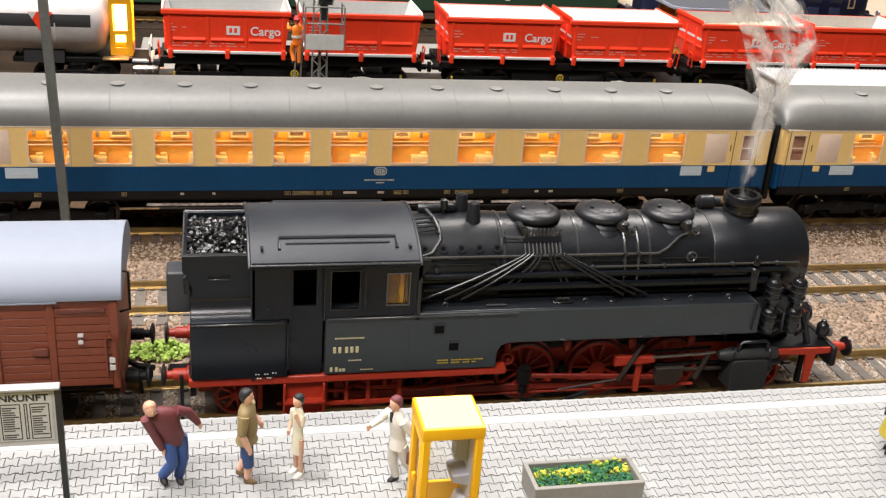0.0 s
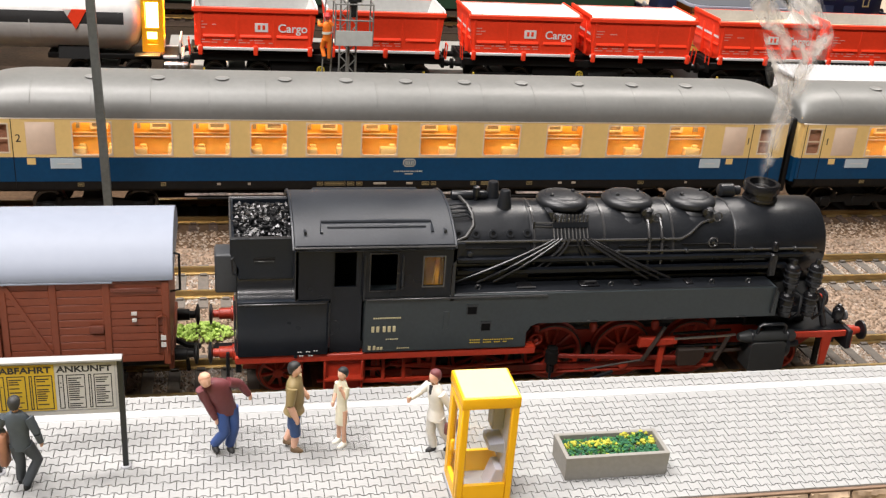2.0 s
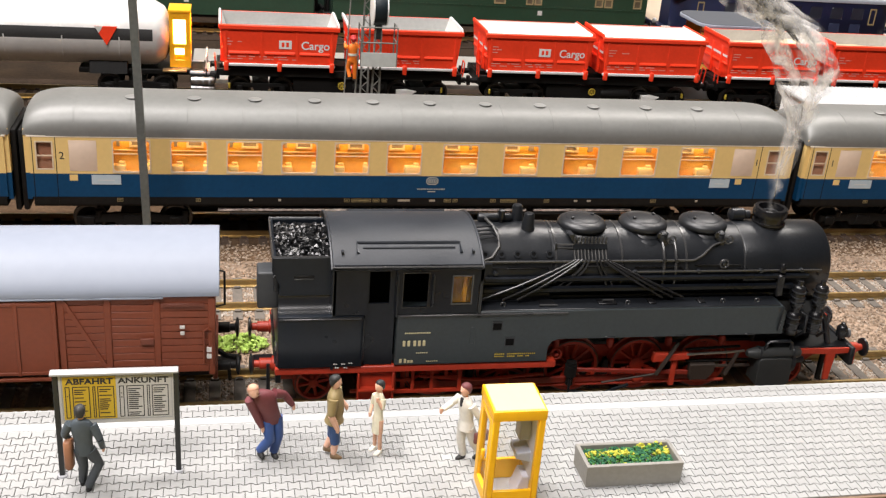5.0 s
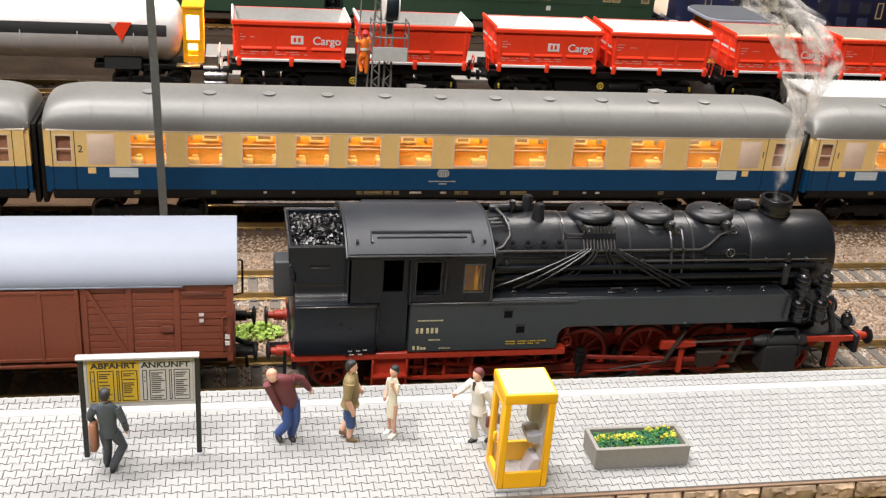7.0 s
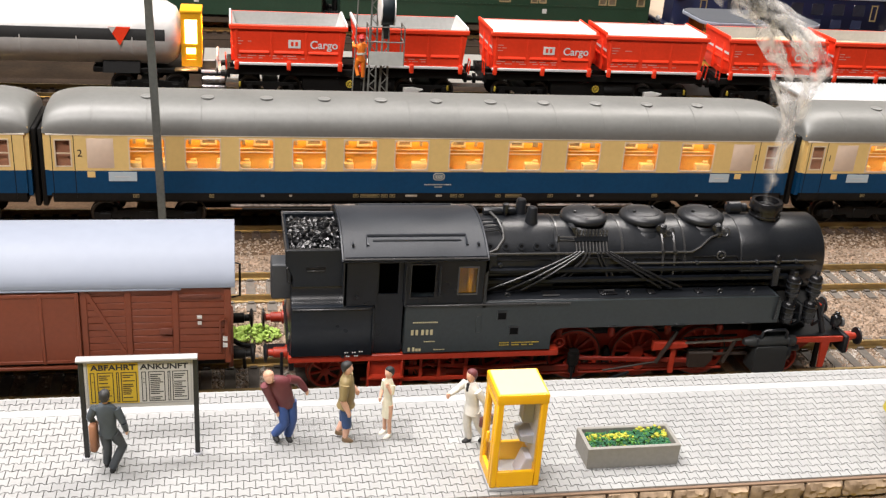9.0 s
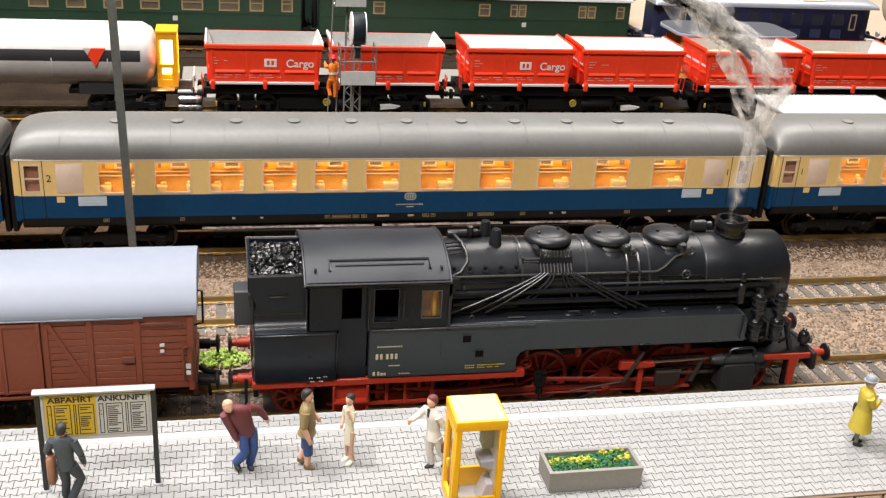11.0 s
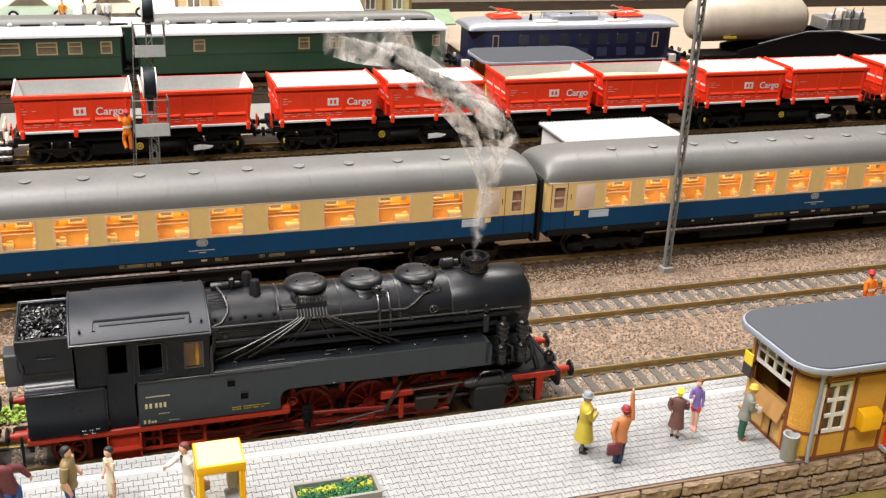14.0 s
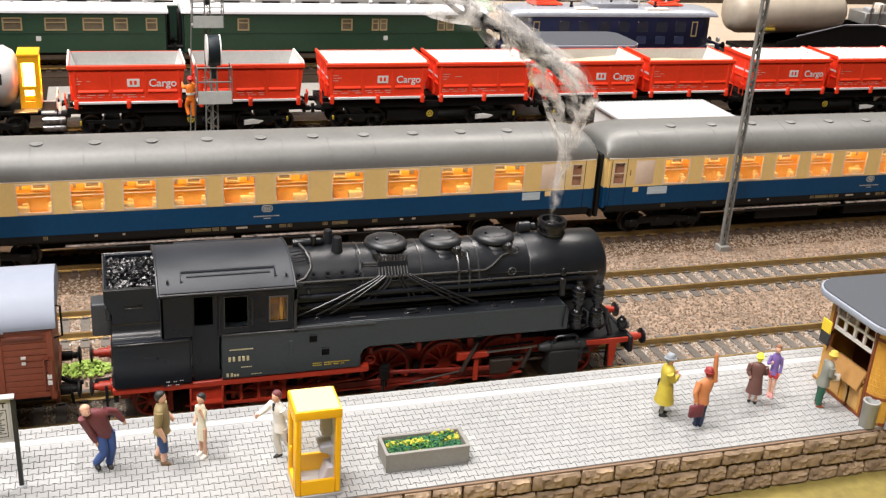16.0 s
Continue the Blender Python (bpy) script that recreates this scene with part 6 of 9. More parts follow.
def phone_booth():
    x0, x1, y0, y1 = -40.5, -29.2, -73.0, -62.0
    t = thing("phone_booth", ((x0 + x1) / 2, (y0 + y1) / 2, 0), "bright yellow plastic telephone booth on a grey base", "phone booth")
    part("base", box(B(), x0 - 0.2, x1 + 0.2, y0 - 0.2, y1 + 0.2, 0, 0.9, 0.15), M_GREYPL, t, "grey base slab")
    for x in (x0, x1 - 1.5):
        for y in (y0, y1 - 1.5):
            part("corner_post", box(B(), x, x + 1.5, y, y + 1.5, 0.9, 24.6, 0.25), M_BOOTH, t)
    part("roof", box(B(), x0 - 0.15, x1 + 0.15, y0 - 0.15, y1 + 0.15, 22.4, 24.9, 0.35, 0, 2), M_BOOTH, t, "thick yellow roof slab")
    # Paler plate paints the bright light on the yellow roof.
    part("roof_highlight", box(B(), x0 + 0.35, x1 - 0.35, y0 + 0.35, y1 - 0.35, 24.7, 25.05, 0.12), M_BOOTHTOP, t, "pale yellow roof top with painted brightness")
    part("front_panel", box(B(), x0 + 1.4, x1 - 1.4, y0 + 0.1, y0 + 0.9, 0.9, 5.0, 0.15), M_BOOTH, t)
    part("back_panel", box(B(), x0 + 1.4, x1 - 1.4, y1 - 0.9, y1 - 0.1, 0.9, 6.2, 0.15), M_BOOTH, t)
    part("side_panel", box(B(), x1 - 0.9, x1 - 0.1, y0 + 1.4, y1 - 1.4, 0.9, 5.0, 0.15), M_BOOTH, t)
    door = part("door", walled(B(), 0, 1, 0, 1, 0, 1, []), M_BOOTH, t, "yellow framed door")
    door.data = mesh_of("door", door_frame(x0, y0, y1, ORIGIN[t.name]), M_BOOTH)
    part("door_handle", box(B(), x0 - 0.9, x0 - 0.1, y0 + 3.2, y0 + 4.0, 11.0, 13.6, 0.2), M_BOOTH, door)
    for dims in ((x0 + 1.4, x1 - 1.4, y0 + 0.4, y0 + 0.55, 5.0, 22.0), (x0 + 1.4, x1 - 1.4, y1 - 0.55, y1 - 0.4, 6.2, 22.0), (x1 - 0.55, x1 - 0.4, y0 + 1.4, y1 - 1.4, 5.0, 22.0), (x0 + 0.4, x0 + 0.55, y0 + 2.4, y1 - 2.4, 4, 21)):
        g = part("pane", box(B(), *dims), M_GLASS, t)
        g.visible_shadow = False
    part("floor_plate", box(B(), x0 + 1, x1 - 1, y0 + 1, y1 - 1, 0.9, 1.3), M_GREYPL, t)
    part("back_board", box(B(), x1 - 1.3, x1 - 0.75, y1 - 9.6, y1 - 1.6, 6.0, 21.8, 0.1), M_LAVENDER, t, "pale grey board behind the telephone")
    part("telephone", box(B(), x1 - 3.8, x1 - 1.2, y1 - 6.0, y1 - 2.4, 14.2, 20.6, 0.35), M_BOOTHGREY, t, "grey wall telephone")
    part("book_shelf", prism(B(), [(x1 - 4.4, 10.6), (x1 - 0.8, 9.4), (x1 - 0.8, 12.4), (x1 - 4.4, 12.0)], "y", y1 - 7.5, y1 - 2.0, 0.2), M_BOOTHGREY, t, "grey phone book shelf")
    part("kick_box", prism(B(), [(x1 - 4.2, 1.3), (x1 - 0.8, 1.3), (x1 - 0.8, 6.0), (x1 - 2.6, 6.0)], "y", y0 + 3.5, y1 - 3.0, 0.2), M_LAVENDER, t)
    return t


def door_frame(x, y0, y1, o):
    bm = B()
    for a, b, c, d in ((y0 + 1.5, y0 + 2.5, 1.2, 21.9), (y1 - 2.5, y1 - 1.5, 1.2, 21.9), (y0 + 2.5, y1 - 2.5, 1.2, 4.0), (y0 + 2.5, y1 - 2.5, 20.9, 21.9)):
        box(bm, x - 0.1, x + 0.8, a, b, c, d, 0.12)
    bmesh.ops.transform(bm, matrix=Matrix.Scale(MM, 4) @ Matrix.Translation(-o), verts=bm.verts)
    return bm


# Booth yellow, paled for the light that falls on the roof.
M_BOOTHTOP = mat("booth_roof_lit_yellow", (0.82, 0.70, 0.31), 0.45, 0, 0.05, 400, 0.04)
M_BOOTHGREY = mat("booth_blue_grey_fittings", (0.30, 0.325, 0.41), 0.5, 0, 0.06, 400, 0.04)
M_LAVENDER = mat("booth_pale_grey_board", (0.50, 0.50, 0.58), 0.5, 0, 0.06, 400, 0.04)
phone_booth()


def planter():
    x0, x1, y0, y1 = -16.0, 6.8, -66.6, -57.4
    t = thing("planter", ((x0 + x1) / 2, (y0 + y1) / 2, 0), "grey concrete planter with green and yellow foam flowers", "planter")
    bm = B()
    outer = [(x0, y0), (x1, y0), (x1, y1), (x0, y1)]
    inner = [(x0 + 0.9, y0 + 0.9), (x1 - 0.9, y0 + 0.9), (x1 - 0.9, y1 - 0.9), (x0 + 0.9, y1 - 0.9)]
    rings = [[bm.verts.new((p * 1.0 + (0.25 if q0 else 0) * (1 if p < (x0 + x1) / 2 else -1), q, z)) for p, q in ring] for ring, z, q0 in ((outer, 0, 1), (outer, 5.5, 0), (inner, 5.5, 0), (inner, 2.5, 0))]
    bm.faces.new(rings[0][::-1])
    bm.faces.new(rings[3])
    for u, v in zip(rings, rings[1:]):
        for k in range(4):
            bm.faces.new((u[k], u[(k + 1) % 4], v[(k + 1) % 4], v[k]))
    bmesh.ops.bevel(bm, geom=[e for e in bm.edges], offset=0.12, segments=1, affect="EDGES")
    part("trough", bm, M_PLANTER, t, "grey rectangular trough")
    rnd = random.Random(9)
    bm = B()
    for _ in range(900):
        x, y = rnd.uniform(x0 + 1.4, x1 - 1.4), rnd.uniform(y0 + 1.3, y1 - 1.3)
        n = noise.noise(Vector((x * 0.22, y * 0.3, 5)))
        z = 3.5 + 1.1 * n + 0.10 * (y - y0) + rnd.uniform(0, 0.9)
        lump(bm, (x, y, z), rnd.uniform(0.2, 0.5), rnd, 1, (1 if rnd.random() < 0.7 else 2) if noise.noise(Vector((x * 0.24, y * 0.4, 1))) > 0.12 else (2 if rnd.random() < 0.3 else 0), (1, 1, 1), 0.5)
    tagged(part("flower_foam", bm, [M_FOLIAGE, M_FLOWER, M_LEAF], t, "crumbly green foam with yellow blossoms", 0), kind="stuff")
    return t


planter()


def bin_():
    o = (127.3, -72.9, 0)
    bm = lathe(B(), [(2.1, 0), (2.25, 0.2), (2.3, 7.6), (2.45, 7.8), (2.45, 8.3), (2.0, 8.4), (1.85, 8.2), (1.75, 2.2), (0.3, 2.0)], o, "z", 28)
    solid("litter_bin", bm, M_PLASTGREY, o, "round grey plastic litter bin beside the kiosk", "bin")


M_PLASTGREY = mat("bin_grey", (0.36, 0.37, 0.36), 0.5, 0, 0.08, 600, 0.06)
bin_()


# ---- kiosk ----
def rounded(x0, x1, y0, y1, r, n=8, corners=(1, 1, 1, 1)):
    """A rectangle with rounded corners, anticlockwise from the near left one."""
    pts = []
    for i, (cx, cy, a0) in enumerate(((x0 + r, y0 + r, 180), (x1 - r, y0 + r, 270), (x1 - r, y1 - r, 0), (x0 + r, y1 - r, 90))):
        if not corners[i]:
            pts.append(((x0, x1, x1, x0)[i], (y0, y0, y1, y1)[i]))
            continue
        for k in range(n + 1):
            a = radians(a0 + 90 * k / n)
            pts.append((cx + r * math.cos(a), cy + r * math.sin(a)))
    return pts


M_PANELTAN = mat("kiosk_panel_tan", (0.62, 0.36, 0.12), 0.6, 0, 0.12, 500, 0.1)


def kiosk(x0, x1, y0, y1, zb, label, detail=True, red=True):
    zt = zb + 30.0
    r = 6.5
    t = thing("kiosk", ((x0 + x1) / 2, (y0 + y1) / 2, zb), label, "kiosk", "platform kiosks")
    roof = part("roof", prism(B(), rounded(x0 - 4, x1 + 4, y0 - 4, y1 + 4, r + 3, 10), "z", zt, zt + 1.9, 0.3, 0, 2), M_KIOSKRIM, t, "rounded flat roof with a pale rim")
    part("roof_felt", prism(B(), rounded(x0 - 3.4, x1 + 3.4, y0 - 3.4, y1 + 3.4, r + 2.4, 10), "z", zt + 1.8, zt + 2.3, 0.2), M_KIOSKROOF, roof, "slate-grey roof felt")
    # walls: near side with a window, far side, end, and the counter side
    wx = x0 + 6.0
    part("front_wall", walled(B(), x0 + r, x1, zb, zt, y0, 0.9, [(wx - 0.6, wx + 9.0, zb + 8.9, zb + 25.0)]), M_KIOSK, t, "ochre front wall")
    part("back_wall", box(B(), x0 + r, x1, y1 - 0.9, y1, zb, zt), M_KIOSK, t)
    part("end_wall", box(B(), x1 - 0.9, x1, y0 + 0.9, y1 - 0.9, zb, zt), M_KIOSK, t)
    for cy, a0 in ((y0 + r, 180), (y1 - r, 90)):
        pts = [(x0 + r + q * math.cos(radians(a0 + k * 9)), cy + q * math.sin(radians(a0 + k * 9))) for q, ks in ((r, range(11)), (r - 0.9, range(10, -1, -1))) for k in ks]
        part("corner_wall", prism(B(), pts, "z", zb, zt), M_KIOSK, t, "rounded ochre corner")
    part("counter_lower_wall", box(B(), x0, x0 + 0.9, y0 + r, y1 - r, zb, zb + 11.0), M_KIOSK, t)
    part("counter_top_wall", box(B(), x0, x0 + 0.9, y0 + r, y1 - r, zb + 28.8, zt), M_KIOSK, t)
    part("floor_slab", box(B(), x0 + 1, x1 - 1, y0 + 1, y1 - 1, zb, zb + 1), M_WOODTAN, t)
    part("back_shelf", box(B(), x0 + 14, x0 + 15, y0 + 2, y1 - 2, zb + 1, zb + 29), M_KIOSKTRIM, t)
    # trims
    def band(z0, z1, name="trim_band"):
        pts = [(x0 - 0.25, y1 - r), (x0 - 0.25, y0 + r)]
        out = [(x0 + r + (r + 0.3) * math.cos(radians(180 + k * 9)), y0 + r + (r + 0.3) * math.sin(radians(180 + k * 9))) for k in range(11)] + [(x1, y0 - 0.3)]
        inn = [(x1, y0 + 0.1)] + [(x0 + r + (r - 0.1) * math.cos(radians(270 - k * 9)), y0 + r + (r - 0.1) * math.sin(radians(270 - k * 9))) for k in range(11)]
        part(name, prism(B(), out + inn, "z", z0, z1), M_KIOSKTRIM, t, "brown timber trim")
    band(zb, zb + 0.9)
    band(zb + 8.2, zb + 9.0)
    band(zb + 26.0, zb + 26.8)
    for x in (x0 + r + 0.2, x0 + 16.5, x0 + 28.5, x0 + 41, x1 - 0.8):
        part("trim_post", box(B(), x - 0.5, x + 0.5, y0 - 0.35, y0 + 0.1, zb, zt), M_KIOSKTRIM, t)
    for y in (y0 + r, y1 - r):
        part("trim_post", box(B(), x0 - 0.35, x0 + 0.2, y - 0.5, y + 0.5, zb, zt), M_KIOSKTRIM, t)
    part("trim_rail", box(B(), x0 - 0.3, x0 + 0.2, y0 + r, y1 - r, zb, zb + 0.9), M_KIOSKTRIM, t)
    part("trim_post", box(B(), x0 - 0.3, x0 + 0.2, (y0 + y1) / 2 - 3.6, (y0 + y1) / 2 - 2.8, zb, zb + 11), M_KIOSKTRIM, t)
    if not detail:
        return t
    # lattice on the rounded corner
    for k in range(12):
        for s in (-1, 1):
            pts = []
            for j in range(9):
                f = j / 8
                a = 186 + 78 * ((k / 12.0 * 1.6 - 0.3 + s * 0.3 * (f - 0.5) * 2))
                if 186 <= a <= 264:
                    pts.append((x0 + r + (r + 0.03) * math.cos(radians(a)), y0 + r + (r + 0.03) * math.sin(radians(a)), zb + 9.2 + 16.6 * f))
            if len(pts) > 2:
                part("lattice_strip", tube(B(), pts, 0.10, 5), M_KIOSK, t)
    for k in range(9):
        z = zb + 10 + k * 1.9
        part("lattice_strip", tube(B(), [(x0 + r + (r + 0.05) * math.cos(radians(a)), y0 + r + (r + 0.05) * math.sin(radians(a)), z) for a in range(186, 265, 8)], 0.09, 5), M_KIOSK, t)
    part("drain_pipe", tube(B(), [(x0 + r - 2.6, y0 - 0.8, zb), (x0 + r - 2.6, y0 - 0.8, zb + 26), (x0 + r - 3.4, y0 - 1.8, zb + 30)], 0.65, 10), M_KIOSKRIM, t, "grey drain pipe")
    # white window with six panes
    w = part("window", walled(B(), wx - 0.8, wx + 9.2, zb + 8.7, zb + 25.2, y0 - 0.35, 0.7, [(wx + 0.3 + c * 4.4, wx + 3.7 + c * 4.4, zb + 9.8 + q * 5.1, zb + 13.9 + q * 5.1) for c in (0, 1) for q in (0, 1, 2)]), M_WINWHITE, t, "white six-pane window")
    for c in (0, 1):
        for q in (0, 1, 2):
            g = part("pane", box(B(), wx + 0.2 + c * 4.4, wx + 3.8 + c * 4.4, y0 + 0.05, y0 + 0.15, zb + 9.7 + q * 5.1, zb + 14.0 + q * 5.1), M_GLASS, w)
            g.visible_shadow = False
    box_ = part("letter_box", prism(B(), [(zb + 9.3, y0 - 0.2), (zb + 9.3, y0 - 3.6), (zb + 14.2, y0 - 3.6), (zb + 15.2, y0 - 2.6), (zb + 15.2, y0 - 0.2)], "z", 0, 1), M_BOOTH, t, "yellow letter box")
    box_.data = mesh_of("letter_box", letter_box(x0 + 18.6, x0 + 25.6, y0, zb, ORIGIN[t.name]), M_BOOTH)
    if red:
        part("vending_machine", box(B(), x0 + 30.2, x0 + 39.6, y0 - 2.4, y0 - 0.2, zb + 1.5, zb + 21, 0.3), M_HOPRED, t, "red vending machine on the wall")
        part("machine_plinth", box(B(), x0 + 29.6, x0 + 40.2, y0 - 3.0, y0 - 0.1, zb, zb + 1.5, 0.2), M_GREYPL, t)
    # counter side: upper lights, open hatch, hinged flap
    ya, yb = y0 + r + 0.6, y1 - r - 0.6
    n = 4
    holes = [(ya + (yb - ya) * k / n + 0.45, ya + (yb - ya) * (k + 1) / n - 0.45, zb + 21.6, zb + 24.7) for k in range(n)] + [(ya + (yb - ya) * k / n + 0.45, ya + (yb - ya) * (k + 1) / n - 0.45, zb + 25.5, zb + 28.3) for k in range(n)]
    bm = walled(B(), ya, yb, zb + 20.6, zb + 28.8, 0, 0.7, holes)
    bmesh.ops.transform(bm, matrix=Matrix(((0, 1, 0, x0 - 0.1), (1, 0, 0, 0), (0, 0, 1, 0), (0, 0, 0, 1))), verts=bm.verts)
    bmesh.ops.reverse_faces(bm, faces=bm.faces)
    part("transom", bm, M_WINWHITE, t, "white upper window lights")
    part("counter", box(B(), x0 - 1.6, x0 + 4.5, ya, yb, zb + 10.8, zb + 11.8, 0.15), M_WOODTAN, t, "tan counter board")
    part("counter_flap", prism(B(), [(x0 - 0.5, zb + 14.6), (x0 - 2.6, zb + 9.0), (x0 - 2.0, zb + 8.8), (x0 - 0.1, zb + 14.4)], "y", ya, yb), M_WOODTAN, t, "hinged tan counter flap")
    for k in (0, 1):
        part("lower_panel", box(B(), x0 - 0.3, x0 + 0.1, ya + 0.8 + k * (yb - ya) / 2, ya - 0.9 + (k + 1) * (yb - ya) / 2, zb + 1.4, zb + 9.6, 0.1), M_PANELTAN, t)
    letters("sign_writing", "KIOSK", 3.4, t, x0 - 0.62, (ya + yb) / 2 + 4.0, zb + 27.2, M_GREYPL, 90, -90, "grey raised sign letters")
    for z, m in ((zb + 21.2, M_BOARDYEL), (zb + 17.2, M_INK)):
        part("sign", box(B(), x0 - 2.6, x0 - 2.1, y1 - 8.6, y1 - 4.4, z - 2, z + 1.9, 0.1), m, t, "small wall sign")
    part("sign_bracket", box(B(), x0 - 2.4, x0 + 0.6, y1 - 7, y1 - 6, zb + 18.6, zb + 19.4), M_POST, t)
    return t


def letter_box(xa, xb, y0, zb, o):
    bm = prism(B(), [(y0 - 0.2, zb + 9.3), (y0 - 3.4, zb + 9.3), (y0 - 3.6, zb + 14.0), (y0 - 2.8, zb + 15.0), (y0 - 0.2, zb + 15.4)], "x", xa, xb, 0.35, 0, 2)
    bmesh.ops.transform(bm, matrix=Matrix.Scale(MM, 4) @ Matrix.Translation(-o), verts=bm.verts)
    return bm


kiosk(128.0, 212.0, -74.9, -43.2, 0.0, "ochre station kiosk with rounded corners and slate-grey roof")
kiosk(176.0, 244.0, 316.0, 350.0, GZ + 10, "ochre kiosk with a grey rounded roof behind the wagons", False)
solid("platform_far", box(B(), 140, 300, 306, 360, GZ - 0.2, GZ + 10, 0.3), M_PAVER, (220, 333, GZ), "low pale platform under the far kiosk", "platform", kind="structure")


def hut():
    t = thing("hut", (188, 170, GZ), "pale hut with a white corrugated roof behind the coaches", "hut")
    part("wall", box(B(), 156, 216, 156, 184, GZ, 25.6), M_BOARDWHITE, t)
    r = part("roof", box(B(), 154.5, 218.5, 152.5, 186, 25.6, 26.8, 0.15), M_LINE, t, "white roof")
    for k in range(32):
        part("corrugation", tube(B(), [(155.4 + k * 2.0, 152.5, 26.72), (155.4 + k * 2.0, 186.4, 26.82)], 0.28, 6), M_LINE, r)
    return t


hut()


# ---- masts and signals ----
def mast_plain():
    x, y = -119.2, 86.0
    t = thing("catenary_mast", (x, y, GZ), "grey steel mast between the tracks", "mast", "masts")
    bm = B()
    tube(bm, [(x, y, GZ), (x - 3.4, y, 130)], 1.75, 4)
    part("post", bm, M_MAST, t, "", 20)
    part("foot", box(B(), x - 2.6, x + 2.6, y - 2.6, y + 2.6, GZ - 0.3, GZ + 3.0, 0.3), M_PLANTER, t, "concrete foot")
    return t


def mast_lattice():
    x, y = 176.4, 85.2
    t = thing("lattice_mast", (x, y, GZ), "grey lattice steel mast between the tracks", "mast", "masts")
    for s in (-1, 1):
        part("channel", prism(B(), [(x + s * 1.5, y - 0.9), (x + s * 0.9, y - 0.9), (x + s * 0.9, y - 0.5), (x + s * 1.2, y - 0.5), (x + s * 1.2, y + 0.5), (x + s * 0.9, y + 0.5), (x + s * 0.9, y + 0.9), (x + s * 1.5, y + 0.9)], "z", GZ, 132), M_MASTLIGHT, t, "pale steel channel")
    z, s = GZ + 3, 1
    while z < 128:
        part("lacing", tube(B(), [(x - s * 1.2, y - 0.6, z), (x + s * 1.2, y - 0.6, z + 3.6)], 0.28, 5), M_MAST, t)
        part("lacing", tube(B(), [(x + s * 1.2, y + 0.6, z), (x - s * 1.2, y + 0.6, z + 3.6)], 0.28, 5), M_MAST, t)
        z, s = z + 3.6, -s
    part("foot", box(B(), x - 2.6, x + 2.6, y - 2.4, y + 2.4, GZ - 0.3, GZ + 3.0, 0.3), M_PLANTER, t, "concrete foot")
    return t


M_MASTLIGHT = mat("mast_pale_steel", (0.24, 0.24, 0.225), 0.5, 0.3, 0.2, 500, 0.1)
mast_plain()
mast_lattice()


def signal(x, y, zp, label):
    """A disc signal: lattice post, railed platform, ladder and a thick round disc; zp is the platform's floor."""
    t = thing("disc_signal", (x, y, GZ), label, "signal", "disc signals")
    for sx in (-1, 1):
        for sy in (-1, 1):
            part("post_leg", tube(B(), [(x + sx * 1.9, y + sy * 1.4, GZ), (x + sx * 1.2, y + sy * 1.0, zp + 14)], 0.3, 5), M_SIGNAL, t)
    n = int((zp + 12 - GZ) / 3.2)
    for k in range(n):
        z = GZ + 1 + k * 3.2
        s = 1 if k % 2 else -1
        w = 1.9 - 0.7 * (z - GZ) / (zp + 14 - GZ)
        part("lacing", tube(B(), [(x - s * w, y - 1.25, z), (x + s * w, y - 1.25, z + 3.2)], 0.24, 5), M_SIGNAL, t)
    pl = part("platform", box(B(), x - 7.2, x + 7.2, y - 4.5, y + 4.5, zp, zp + 0.5), M_BOARDWHITE, t, "pale railed platform")
    part("platform_apron", prism(B(), [(y - 4.6, zp + 5.6), (y - 4.2, zp + 5.6), (y - 4.2, zp), (y - 4.6, zp)], "x", x - 7.2, x + 7.2), M_SIGNALPALE, pl)
    for sx in (-1, 1):
        for sy in (-1, 1):
            part("rail_post", tube(B(), [(x + sx * 7.1, y + sy * 4.4, zp), (x + sx * 7.1, y + sy * 4.4, zp + 15.5)], 0.3, 5), M_SIGNAL, pl)
    for z in (zp + 9.5, zp + 15.5):
        part("hand_rail", tube(B(), [(x - 7.1, y + 4.4, z), (x - 7.1, y - 4.4, z), (x + 7.1, y - 4.4, z), (x + 7.1, y + 4.4, z)], 0.3, 5), M_SIGNAL, pl)
    part("mast_top", box(B(), x - 1.4, x + 1.4, y - 1.0, y + 1.0, zp + 10, zp + 21, 0.2), M_POST, t)
    d = part("disc", lathe(B(), [(6.1, -2.6), (6.4, -2.2), (6.4, 2.4), (6.1, 2.8)], (x, y, zp + 22), "x", 40), M_SIGBLACK, t, "black signal drum")
    part("disc_face", lathe(B(), [(6.0, -2.9), (6.55, -2.8), (6.55, -2.45), (5.0, -2.4)], (x, y, zp + 22), "x", 40), M_BOARDWHITE, d, "white domed face")
    part("disc_ring", lathe(B(), [(5.0, 2.5), (6.5, 2.45), (6.55, 2.9), (6.0, 3.0)], (x, y, zp + 22), "x", 40), M_BOARDWHITE, d)
    lx = x - 8.6
    for s in (-0.8, 0.8):
        part("ladder_stile", tube(B(), [(lx - 1.6, y - 2 + s, GZ), (lx + 0.9, y - 2 + s, zp + 4)], 0.25, 5), M_SIGNAL, t)
    for k in range(int((zp - GZ) / 3)):
        f = (k + 0.5) * 3 / (zp + 4 - GZ)
        part("ladder_rung", tube(B(), [(lx - 1.6 + 2.5 * f, y - 2.8, GZ + f * (zp + 4 - GZ)), (lx - 1.6 + 2.5 * f, y - 1.2, GZ + f * (zp + 4 - GZ))], 0.2, 5), M_SIGNAL, t)
    return t


